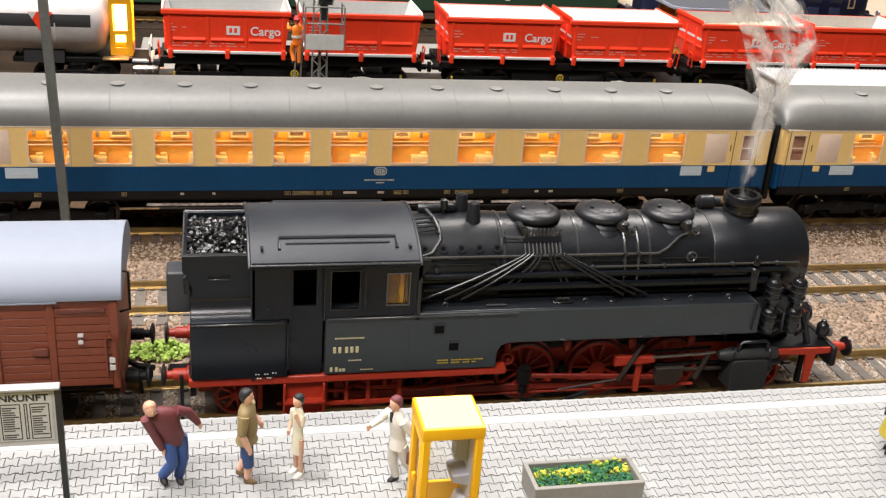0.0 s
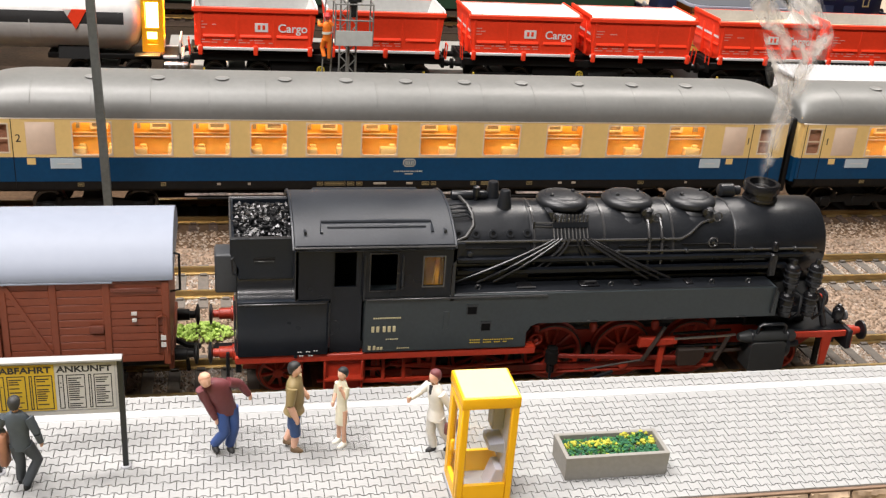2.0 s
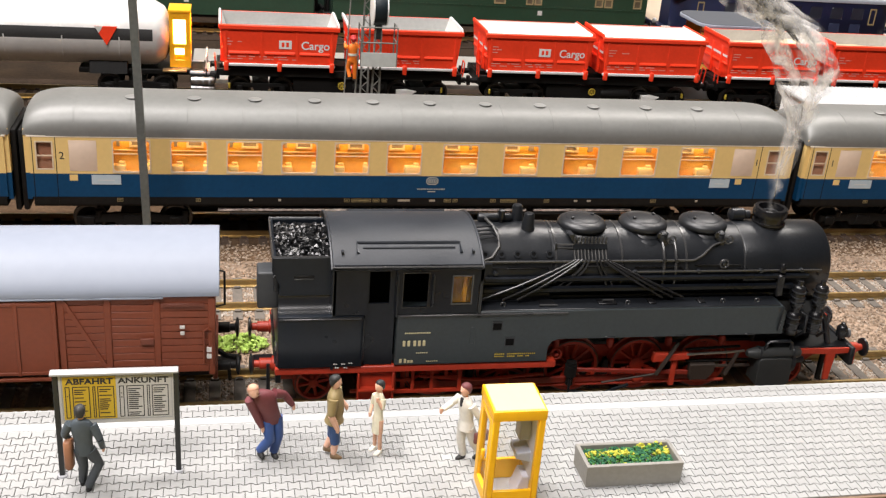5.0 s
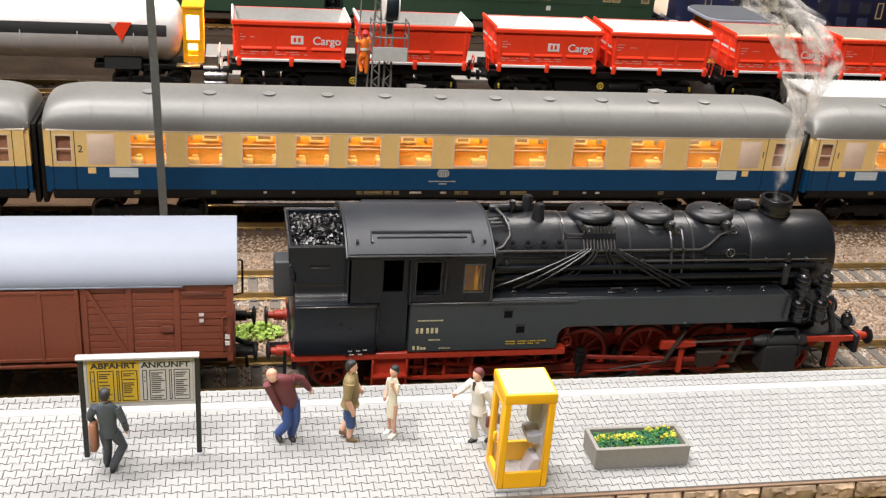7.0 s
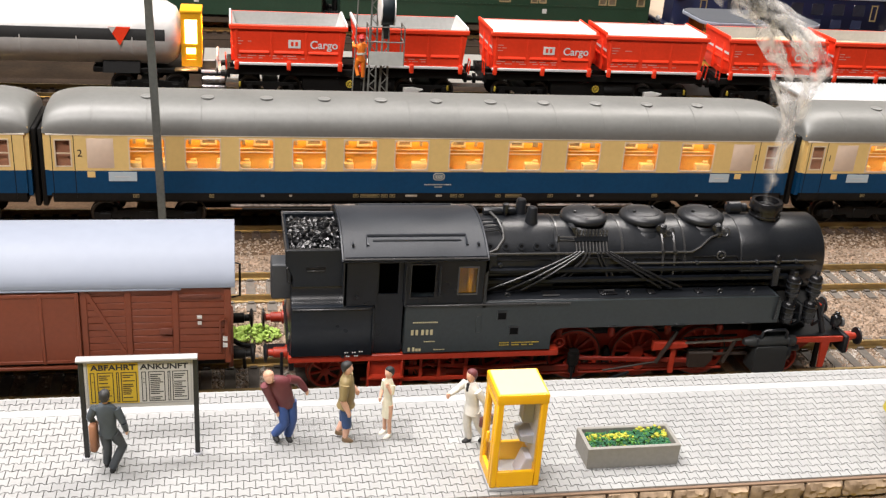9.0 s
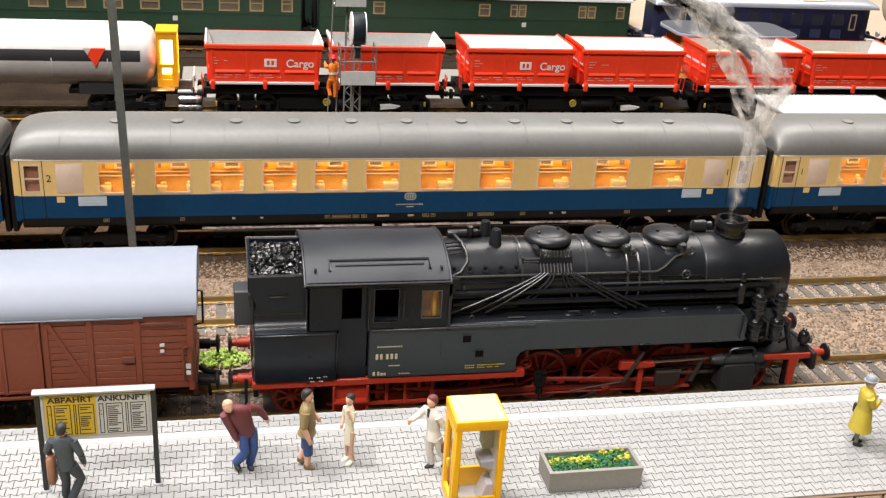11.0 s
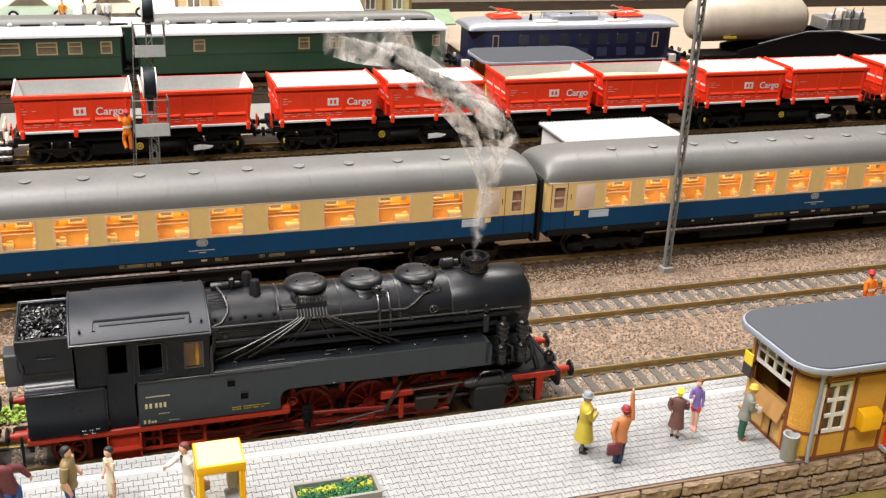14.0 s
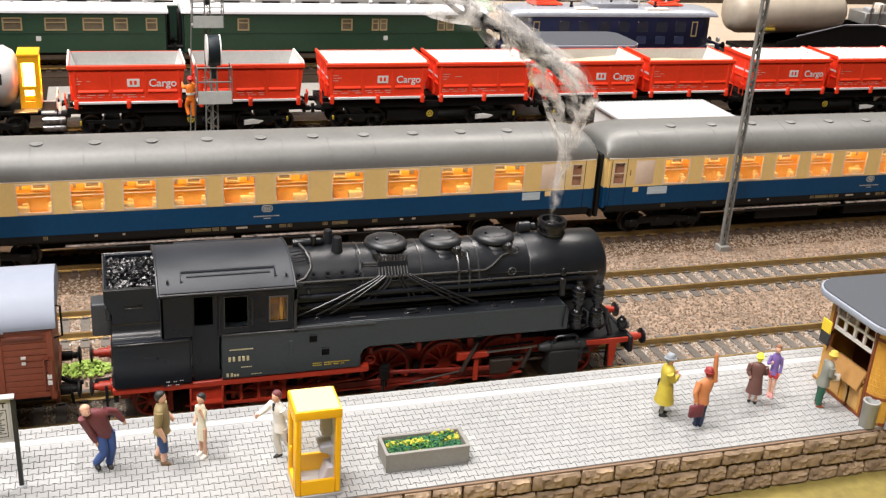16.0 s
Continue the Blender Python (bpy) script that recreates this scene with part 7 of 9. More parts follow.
M_SIGNAL = mat("signal_grey_steel", (0.22, 0.22, 0.20), 0.5, 0.3, 0.25, 500, 0.1)
M_SIGNALPALE = mat("signal_apron", (0.56, 0.58, 0.55), 0.5, 0.1, 0.12, 500, 0.1)
M_SIGBLACK = mat("signal_black_drum", (0.010, 0.016, 0.020), 0.5, 0, 0.2, 500, 0.05, spec=0.25)
signal(-34.8, 161.9, 37.4, "grey lattice signal with a black disc behind the coaches")
signal(-30.4, 231.0, 55.8, "taller grey lattice signal with a black disc")


# ---- small painted figurines, each one plain mesh ----
def loft(bm, rings, mi, n=12):
    vs = [[bm.verts.new((cx + rx * math.cos(2 * math.pi * k / n), cy + ry * math.sin(2 * math.pi * k / n), cz)) for k in range(n)] for cx, cy, cz, rx, ry in rings]
    fs = [bm.faces.new(vs[0][::-1]), bm.faces.new(vs[-1])]
    for u, v in zip(vs, vs[1:]):
        fs += [bm.faces.new((u[k], u[(k + 1) % n], v[(k + 1) % n], v[k])) for k in range(n)]
    for f in fs:
        f.material_index = mi


def limb(bm, pts, radii, mi, n=8):
    pts = [Vector(p) for p in pts]
    side, rings = None, []
    for i, p in enumerate(pts):
        d = (pts[min(i + 1, len(pts) - 1)] - pts[max(i - 1, 0)]).normalized()
        side = d.orthogonal().normalized() if side is None else (side - d * side.dot(d)).normalized()
        up = d.cross(side)
        rings.append([bm.verts.new(p + radii[i] * (math.cos(2 * math.pi * k / n) * side + math.sin(2 * math.pi * k / n) * up)) for k in range(n)])
    fs = [bm.faces.new(rings[0][::-1]), bm.faces.new(rings[-1])]
    for u, v in zip(rings, rings[1:]):
        fs += [bm.faces.new((u[k], u[(k + 1) % n], v[(k + 1) % n], v[k])) for k in range(n)]
    for f in fs:
        f.material_index = mi


PAINTS = {}


def paint(c):
    if c not in PAINTS:
        PAINTS[c] = mat("figurine_paint", c, 0.6, 0, 0.12, 900, 0.1)
    return PAINTS[c]


SKIN = (0.70, 0.41, 0.29)


def figurine(x, y, z, turn, h, label, top, legs, hair, shoes=(0.02, 0.02, 0.02), skin=SKIN, coat=0.0, lean=(0, 0), arm_l=None, arm_r=None,
             leg_l=None, leg_r=None, sleeves=1.0, hat=0.0, bag=None, bare=0.0, head=(0, 0), stoop=0.0, wide=1.0, belly=0.0, stripe=None, tie=None):
    """A standing model figure that faces -y before it is turned; lengths for a height of 20."""
    cols = [top, legs, skin, hair, shoes, bag[3] if bag else (0.1, 0.04, 0.03), stripe or tie or (0.7, 0.7, 0.65)]
    bm = B()
    lx, ly = lean
    hip = 9.4
    leg_l = leg_l or [(1.0, 0, hip), (1.1, -0.2, 5), (1.1, 0.1, 1.0)]
    leg_r = leg_r or [(-1.0, 0, hip), (-1.1, 0.3, 5), (-1.1, 0.4, 1.0)]
    q = 0.55 if coat > 3 else 0.55 + 0.45 * wide
    for lg in (leg_l, leg_r):
        if bare:
            limb(bm, [lg[0], lg[1]], [1.25 * q, 1.0 * q], 1)
            limb(bm, [lg[1], Vector(lg[1]).lerp(Vector(lg[2]), 0.4), lg[2]], [0.68 * q, 0.74 * q, 0.52 * q], 2)
        else:
            m0, m1 = Vector(lg[0]).lerp(Vector(lg[1]), 0.5), Vector(lg[1]).lerp(Vector(lg[2]), 0.5)
            limb(bm, [lg[0], m0, lg[1], m1, lg[2]], [1.3 * q, 1.2 * q, 0.98 * q, 0.95 * q, 0.85 * q], 1)
        fx, fy, fz = lg[2]
        loft(bm, [(fx, fy - 0.6, fz - 1.0, 0.62, 1.3), (fx, fy - 0.6, fz - 0.7, 0.68, 1.35), (fx, fy - 0.3, fz - 0.35, 0.6, 1.0), (fx, fy, fz + 0.1, 0.5, 0.6)], 4)
    w, u = wide, min(wide, 1.12)
    loft(bm, [(0, 0, hip - 0.9, 1.8 * w, 1.3 * w), (lx * 0.1, ly * 0.1, hip + 0.3, 1.9 * w, 1.4 * w), (lx * 0.28, ly * 0.28 - belly * 0.5, hip + 1.8, 1.8 * w, 1.3 * w + belly * 0.5), (lx * 0.5, ly * 0.5 - belly * 0.4, 12.6, 1.95 * w, 1.38 * w + belly * 0.4), (lx * 0.75, ly * 0.75, 14.3, 2.2 * w, 1.45 * w), (lx * 0.9, ly * 0.9, 15.5, 2.3 * w, 1.3 * w), (lx, ly, 16.3, 1.7 * w, 1.0 * w), (lx * 1.05, ly * 1.05, 16.9, 0.7, 0.7)], 0, 16)
    if coat:
        flare = 2.55 if coat > 4 else 2.2
        loft(bm, [(0, 0, hip - coat, flare * w, 0.82 * flare * w), (0, 0, hip - coat * 0.4, 2.15 * w, 1.7 * w), (lx * 0.15, ly * 0.15, hip + 0.6, 1.98 * w, 1.5 * w), (lx * 0.25, ly * 0.25, hip + 1.6, 1.78 * w, 1.3 * w)], 0, 16)
    if tie:
        prism(bm, [(-0.35, 16.6), (0.35, 16.6), (0.36, 14.8), (0, 14.4), (-0.36, 14.8)], "y", ly * 0.75 - 1.5 * w, ly * 0.75 - 1.1 * w, 0, 6)
    if stripe:
        loft(bm, [(lx * 0.4, ly * 0.4, 11.6, 2.2 * w, 1.6 * w), (lx * 0.5, ly * 0.5, 12.6, 2.25 * w, 1.62 * w)], 6, 14)
    hx, hy = lx * 1.25 + head[0], ly * 1.25 + head[1]
    below = set(bm.verts)
    loft(bm, [(lx * 1.05, ly * 1.05, 16.5, 0.55, 0.55), (lx * 1.15 + head[0] * 0.5, ly * 1.15 + head[1] * 0.5, 17.0, 0.55, 0.58), (hx, hy - 0.25, 17.3, 0.62, 0.72), (hx, hy - 0.12, 17.8, 0.9, 1.08), (hx, hy, 18.5, 1.02, 1.2), (hx, hy, 19.2, 0.98, 1.16), (hx, hy, 19.6, 0.6, 0.75)], 2, 14)
    loft(bm, [(hx, hy - 1.12, 18.05, 0.16, 0.2), (hx, hy - 1.2, 18.25, 0.17, 0.22), (hx, hy - 1.08, 18.7, 0.1, 0.14)], 2, 6)
    loft(bm, [(hx, hy + 0.45, 17.6, 0.75, 0.7), (hx, hy + 0.36, 18.4, 1.08, 1.02), (hx, hy + 0.16, 19.1, 1.14, 1.2), (hx, hy + 0.05, 19.6, 0.95, 1.1), (hx, hy, 20.0, 0.5, 0.6)], 3, 14)
    if hat:
        loft(bm, [(hx, hy, 19.0, 1.3 + hat, 1.5 + hat), (hx, hy, 19.25, 1.3 + hat, 1.5 + hat), (hx, hy, 19.3, 1.3, 1.45), (hx, hy, 20.3, 1.15, 1.3), (hx, hy, 20.6, 0.7, 0.8)], 3, 14)
    for v in set(bm.verts) - below:
        v.co.z -= stoop * min(1.0, (v.co.z - 16.4) / 1.2)
    for s, arm in ((1, arm_l), (-1, arm_r)):
        sh = Vector((s * 2.2 * w + lx, ly, 15.5))
        a = arm or [(s * 2.9 * w + lx * 0.6, 0.2, 12.3), (s * 2.8 * w, -0.5, 9.4)]
        e, hd = Vector(a[0]), Vector(a[1])
        limb(bm, [sh, sh.lerp(e, 0.5), e], [0.95 * u, 0.9 * u, 0.74 * u], 0)
        if sleeves > 0.6:
            limb(bm, [e, e.lerp(hd, 0.45), hd.lerp(e, 0.12)], [0.74 * u, 0.7 * u, 0.56], 0)
        else:
            limb(bm, [e, e.lerp(hd, 0.4), hd], [0.62 * u, 0.66 * u, 0.44 * u], 2)
        loft(bm, [(hd.x, hd.y, hd.z - 0.75, 0.25, 0.32), (hd.x, hd.y, hd.z - 0.1, 0.38, 0.48), (hd.x, hd.y, hd.z + 0.5, 0.32, 0.36)], 2, 8)
    if bag:
        bx, by, bz = bag[:3]
        if len(bag) > 4 and bag[4] == 2:
            box(bm, bx - 0.8, bx + 0.8, by - 1.3, by + 1.3, bz - 6.6, bz + 0.2, 0.4, 5)
        elif len(bag) > 4:
            box(bm, bx - 2.5, bx + 2.5, by - 0.7, by + 0.6, bz - 4.7, bz - 0.3, 0.4, 5)
        else:
            box(bm, bx - 0.5, bx + 0.5, by - 1.9, by + 1.9, bz - 3.0, bz - 0.3, 0.3, 5)
        tube(bm, [(bx, by - 0.7, bz - 0.4), (bx, by - 0.5, bz + 0.3), (bx, by + 0.5, bz + 0.3), (bx, by + 0.7, bz - 0.4)], 0.18, 5, 5)
    lo = min(v.co.z for v in bm.verts)
    k = h / (20.2 - lo if not hat else 20.6 - lo)
    bmesh.ops.recalc_face_normals(bm, faces=bm.faces)
    bmesh.ops.transform(bm, matrix=Matrix.Translation((x, y, z)) @ Matrix.Rotation(radians(turn), 4, "Z") @ Matrix.Scale(k, 4) @ Matrix.Translation((0, 0, -lo)), verts=bm.verts)
    return solid("figurine", bm, [paint(c) for c in cols], (x, y, z), label, "figurine", "painted platform figurines", smooth=70)


def people_on_platform():
    figurine(-122.6, -57.6, 0, 172, 20.8, "painted figurine in a dark grey suit reading the timetable", (0.062, 0.078, 0.092), (0.05, 0.058, 0.066), (0.03, 0.03, 0.03), lean=(0.2, 0.3),
             leg_l=[(0.9, 0, 9.4), (0.5, -0.4, 5.2), (1.1, -1.2, 1.0)], leg_r=[(-1.0, 0, 9.4), (-2.5, -1.0, 5.5), (-0.5, 0.8, 1.0)], arm_l=[(3.7, 0.2, 13.0), (3.0, -0.6, 11.4)], arm_r=[(-3.4, 0.7, 12.4), (-3.6, -0.4, 9.6)], bag=(3.0, 0.2, 11.6, (0.33, 0.15, 0.08), 2))
    figurine(-84.2, -48.9, 0, 22, 21.8, "painted figurine leaning over in a burgundy jumper and jeans", (0.15, 0.036, 0.042), (0.035, 0.08, 0.25), (0.66, 0.36, 0.24), lean=(-2.5, -0.8), wide=1.2, head=(-1.5, -0.6), stoop=0.9, belly=0.5,
             arm_l=[(2.6, -0.4, 14.4), (4.6, -0.8, 11.2)], arm_r=[(-3.9, -0.8, 12.0), (-2.4, -1.2, 8.0)], leg_r=[(-1.1, 0, 9.4), (-0.9, -1.5, 5.2), (-2.2, 0.6, 1.7)], leg_l=[(1.1, 0, 9.4), (1.3, -0.7, 5.2), (0.6, 0.0, 1.0)])
    figurine(-70.4, -49.9, 0, 76, 21.2, "painted figurine in an olive shirt and blue shorts", (0.26, 0.195, 0.085), (0.03, 0.07, 0.19), (0.02, 0.02, 0.02), shoes=(0.16, 0.10, 0.05), bare=0.5, sleeves=0.3, wide=1.16, belly=0.5, coat=0.4,
             arm_r=[(-3.5, 0.2, 12.2), (-3.0, -1.2, 8.6)], arm_l=[(3.4, -0.2, 12.4), (2.6, -2.2, 11.0)], leg_l=[(0.8, 0, 9.4), (0.7, 0.4, 4.6), (0.6, 1.6, 1.8)], leg_r=[(-0.8, 0, 9.4), (-0.8, -0.5, 3.8), (-0.8, -0.2, 1.0)])
    figurine(-60.4, -49.0, 0, -55, 18.9, "painted figurine in a cream dress with dark hair", (0.72, 0.68, 0.52), (0.62, 0.36, 0.24), (0.015, 0.018, 0.02), shoes=(0.7, 0.68, 0.6), coat=3.8, wide=0.7, sleeves=0.3,
             arm_r=[(-2.0, -0.2, 12.8), (-1.2, -1.6, 10.8)], arm_l=[(1.9, -0.6, 13.2), (1.0, -1.5, 15.8)])
    figurine(-41.1, -54.2, 0, -66, 20.9, "painted figurine in a white suit with a brown case", (0.70, 0.68, 0.62), (0.66, 0.64, 0.58), (0.16, 0.045, 0.05), lean=(0, -0.8), head=(0, -0.1), coat=0.9, tie=(0.02, 0.02, 0.025),
             arm_r=[(-3.0, -2.2, 13.8), (-2.4, -5.4, 13.2)], arm_l=[(3.4, 0.9, 12.6), (3.1, 1.8, 9.4)], bag=(3.2, 1.8, 9.2, (0.16, 0.05, 0.045)),
             leg_l=[(1.0, 0, 9.4), (1.1, 1.2, 5.4), (1.1, 3.6, 1.6)], leg_r=[(-1.0, 0, 9.4), (-1.1, -0.4, 5), (-1.1, 0.6, 1.0)])
    figurine(70.0, -54.8, 0, 70, 20.0, "painted figurine in a long yellow raincoat and grey hat", (0.47, 0.37, 0.04), (0.20, 0.20, 0.17), (0.26, 0.29, 0.32), hat=0.35, coat=4.6, wide=1.44,
             arm_r=[(-2.8, -1.2, 12.8), (-1.2, -3.0, 14.4)], arm_l=[(2.8, -1.0, 12.6), (1.4, -2.8, 14.0)], bag=(2.6, 0.2, 11.0, (0.015, 0.015, 0.015)))
    figurine(77.4, -62.4, 0, 176, 18.6, "painted figurine in an orange jacket waving, with a case", (0.56, 0.21, 0.08), (0.02, 0.035, 0.09), (0.28, 0.03, 0.03), shoes=(0.015, 0.02, 0.05), hat=0.3, coat=1.2, wide=1.12, lean=(-0.9, -0.3),
             arm_r=[(-3.2, -0.6, 19.6), (-3.0, -0.9, 25.4)], arm_l=[(3.0, 0.6, 12.2), (2.4, 1.6, 9.2)], bag=(2.3, 1.9, 9.0, (0.15, 0.03, 0.04), 1), leg_l=[(0.9, 0, 9.4), (0.9, -0.2, 5), (0.6, 0.1, 1.0)], leg_r=[(-0.9, 0, 9.4), (-0.8, 0.3, 5), (-0.6, 0.5, 1.0)])
    figurine(100.6, -54.2, 0, 140, 16.6, "painted figurine in a long brown coat and yellow hat", (0.125, 0.055, 0.045), (0.62, 0.36, 0.26), (0.80, 0.72, 0.05), coat=5.0, wide=1.2, hat=0.15,
             arm_r=[(-3.2, -0.8, 12.6), (-1.6, -2.6, 11.6)], arm_l=[(3.3, 0.5, 12.6), (2.0, 1.4, 11.0)])
    figurine(108.4, -51.6, 0, -40, 17.4, "painted figurine in a violet jacket and red shorts", (0.20, 0.13, 0.38), (0.62, 0.06, 0.06), (0.22, 0.09, 0.04), shoes=(0.7, 0.25, 0.22), bare=0.7, wide=0.72, coat=0.8,
             leg_l=[(1.0, 0, 9.4), (0.9, -0.2, 7.2), (0.7, 0, 1.0)], leg_r=[(-1.0, 0, 9.4), (-0.7, 0.1, 7.2), (-0.3, 0.4, 1.0)], arm_r=[(-2.4, -1.0, 12.6), (-1.0, -2.4, 14.0)])
    figurine(119.9, -59.9, 0, 72, 18.6, "painted figurine in green trousers reading a white paper", (0.20, 0.21, 0.18), (0.02, 0.10, 0.06), (0.62, 0.42, 0.06), shoes=(0.35, 0.10, 0.05), wide=1.2, hat=0.2, lean=(0, -1.0), head=(0, -0.4), coat=1.4,
             arm_r=[(-2.8, -1.0, 12.4), (-1.2, -3.2, 11.6)], arm_l=[(2.8, -1.0, 12.4), (1.2, -3.2, 11.6)], bag=(0.0, -3.4, 12.6, (0.74, 0.72, 0.68)))
    OR, RD = (0.85, 0.20, 0.015), (0.42, 0.02, 0.02)
    for x, y, turn, lean in ((237.6, 28.0, 190, (0.6, -0.6)), (246.5, 26.0, 150, (0.5, -2.0)), (256.0, 29.0, 100, (0, -1.0))):
        figurine(x, y, GZ, turn, 20.0, "painted figurine of a track worker in orange clothes", OR, OR, RD, lean=lean, stripe=(0.75, 0.72, 0.6), wide=1.1, hat=0.15, sleeves=1.0)
    figurine(-45.0, 157.6, 31.6, -160, 18.0, "painted figurine in orange clothes climbing the signal ladder", OR, OR, RD, stripe=(0.75, 0.72, 0.6), hat=0.15, arm_l=[(3.2, -1.0, 15.0), (2.8, -2.6, 16.8)], arm_r=[(-3.0, -1.4, 15.2), (-2.0, -3.0, 16.8)],
             leg_l=[(1.0, 0, 9.4), (1.4, -1.6, 5.6), (1.2, 0.2, 1.8)])


people_on_platform()


# ---- grass tufts by the couplings ----
def tuft(x, y, rx, ry, seed, label):
    rnd = random.Random(seed)
    bm = B()
    for _ in range(260):
        a, r = rnd.uniform(0, 6.28), rnd.random() ** 0.5
        px, py = x + rx * r * math.cos(a), y + ry * r * math.sin(a)
        lump(bm, (px, py, GZ + 1.0 + 2.6 * (1 - r * r) * rnd.random() + rnd.uniform(0, 0.8)), rnd.uniform(0.3, 0.8), rnd, 1, 0, (1, 1, 1), 0.5)
    solid("grass_tuft", bm, M_TUFT, (x, y, GZ), label, "plant", kind="stuff", smooth=0)


tuft(-90.5, 26.0, 8.5, 4.5, 1, "bright green foam grass tuft between the tracks")
tuft(-196, 24, 7, 4, 2, "bright green foam grass tuft between the tracks")


def bush(x, y, r, h, seed):
    rnd = random.Random(seed)
    t = thing("foam_bush", (x, y, GZ - 1), "bright green foam bush before the platform wall", "bush")
    part("stem", tube(B(), [(x, y, GZ - 1.5), (x + 0.6, y, GZ + 6), (x, y + 0.5, GZ + h * 0.7)], 1.0, 7, 0, 0.5), M_KIOSKTRIM, t)
    bm = B()
    for _ in range(420):
        a, e, q = rnd.uniform(0, 6.28), rnd.uniform(-0.6, 1.5), rnd.uniform(0.55, 1.0)
        px, py = x + r * q * math.cos(a) * math.cos(e), y + r * q * math.sin(a) * math.cos(e)
        lump(bm, (px, py, GZ + h * 0.55 + h * 0.42 * q * math.sin(e) + rnd.uniform(-0.6, 0.6)), rnd.uniform(0.35, 0.9), rnd, 1, 0, (1, 1, 1), 0.5)
    tagged(part("foliage", bm, M_TUFT, t, "crumbly green foam", 0), kind="stuff")


bush(-96.0, -83.0, 5.6, 22.0, 6)


# ---- clear plastic plates that the groups of figures stand on ----
for pts in ([(-92.4, -50.0), (-91.2, -40.4), (-53.0, -42.6), (-54.4, -52.4)], [(72.3, -65.4), (110.2, -59.4), (106.2, -45.6), (68.4, -51.4)]):
    solid("base_plate", prism(B(), pts, "z", 0.02, 0.2, 0.03), M_GLASS, (pts[0][0], pts[0][1], 0), "thin clear plastic plate under a group of figurines", "base plate", "figurine base plates")


# ---- dark green local coach coupled behind the brown wagon ----
M_LIT2 = glow("local_coach_light", (1.0, 0.55, 0.22), 2.4)


def vertical_frame(bm, a, b, z0, z1, y, w, t):
    return walled(bm, a - w, b + w, z0 - w, z1 + w, y, t, [(a, b, z0, z1)])


def local_coach(x1, length):
    x0 = x1 - length
    hw = 16.0
    t = thing("local_coach", ((x0 + x1) / 2, 0, RT), "dark green second-class local coach with lit windows, white roof", "coach")
    wins = []
    x = x1 - 13
    wins.append((x - 7, x, 13.4, 22.2))
    x -= 15
    while x > x0 + 16:
        for w in (4.2, 6.0, 4.2):
            wins.append((x - w, x, 12.6, 21.6))
            x -= w + 2.0
        x -= 4.5
    for s in (-1, 1):
        y = -hw if s < 0 else hw - 0.8
        part("side", walled(B(), x0, x1, 1.0, 24.6, y, 0.8, wins), M_GREENDK, t, "dark green side")
    for a, b, z0, z1 in wins:
        w = part("window", vertical_frame(B(), a, b, z0, z1, -hw - 0.1, 0.25, 0.25), M_GREENDK, t)
        g = part("pane", box(B(), a, b, -hw + 0.3, -hw + 0.42, z0, z1), M_FROST if a > x1 - 22 else M_GLASS, w)
        g.visible_shadow = False
    for x in (x0, x1 - 0.8):
        part("end_wall", prism(B(), [(-hw + 0.2, 1), (hw - 0.2, 1), (hw - 0.2, 24.6), (hw * 0.7, 31), (0, 34), (-hw * 0.7, 31), (-hw + 0.2, 24.6)], "x", x, x + 0.8), M_GREENDK, t)
    sec = [(-hw - 0.6, 24.2)] + [(-(hw + 0.6) * math.cos(math.pi * k / 22), 24.8 + 10.4 * math.sin(math.pi * k / 22) ** 0.8) for k in range(23)] + [(hw + 0.6, 24.2)]
    roof = part("roof", prism(B(), sec, "x", x0 - 1, x1 + 1, 0.12), M_SILVER, t, "pale silver roof")
    for k in range(int(length / 27)):
        vx = x1 - 29 - k * 27
        part("roof_vent", lathe(B(), [(0.7, 34.2), (0.7, 35.6), (1.3, 36.0), (1.0, 36.9), (0.4, 37.2)], (vx, -2.5, 0), "z", 12), M_GREYPL, roof)
    part("floor_pan", box(B(), x0 + 1, x1 - 1, -hw + 1, hw - 1, -0.6, 1.4), M_UNDER, t)
    part("floor_inside", box(B(), x0 + 2, x1 - 2, -hw + 1, hw - 1, 9, 10), M_INTERIOR, t)
    part("inner_wall", box(B(), x0 + 2, x1 - 2, 2, 2.6, 10, 24), M_INTERIOR, t)
    part("light_strip", box(B(), x0 + 8, x1 - 22, -8, 1.5, 23.6, 23.9), M_LIT2, t, "glowing warm interior lighting strip")
    k = 0
    for a, b, z0, z1 in wins[1::3]:
        part("partition", box(B(), a - 5.2, a - 4.6, -hw + 1.2, 2, 10, 23.5), M_INTERIOR, t)
        part("bench_seat", box(B(), a - 4, a - 1, -hw + 2, 1, 10, 15.5, 0.4), M_SEAT, t)
    part("waist_rail", box(B(), x0, x1, -hw - 0.2, -hw + 0.1, 11.2, 11.7), M_GREENDK, t)
    for x in (x1 - 30, x1 - 64):
        letters("class_number", "2", 2.6, t, x, -hw - 0.05, 8.6, M_WHITE)
        part("marking", box(B(), x - 12, x - 7, -hw - 0.08, -hw + 0.05, 8.4, 9.0), M_WHITE, t)
    for ex, d in ((x0, -1), (x1, 1)):
        buffers(t, ex, d, 1.4)
        part("coupling_hook", box(B(), min(ex, ex + d * 6), max(ex, ex + d * 6), -2, 2, -4.6, -2.6, 0.5), M_UNDER, t)
    for bx in (x0 + 30, x1 - 30):
        bogie(t, bx, 0, 26, 5.2)
    part("truss", tube(B(), [(x0 + 50, -13, -0.4), (x0 + 64, -13, -5), (x1 - 64, -13, -5), (x1 - 50, -13, -0.4)], 0.5, 6), M_UNDER, t)
    return t


local_coach(-201.5, 190)


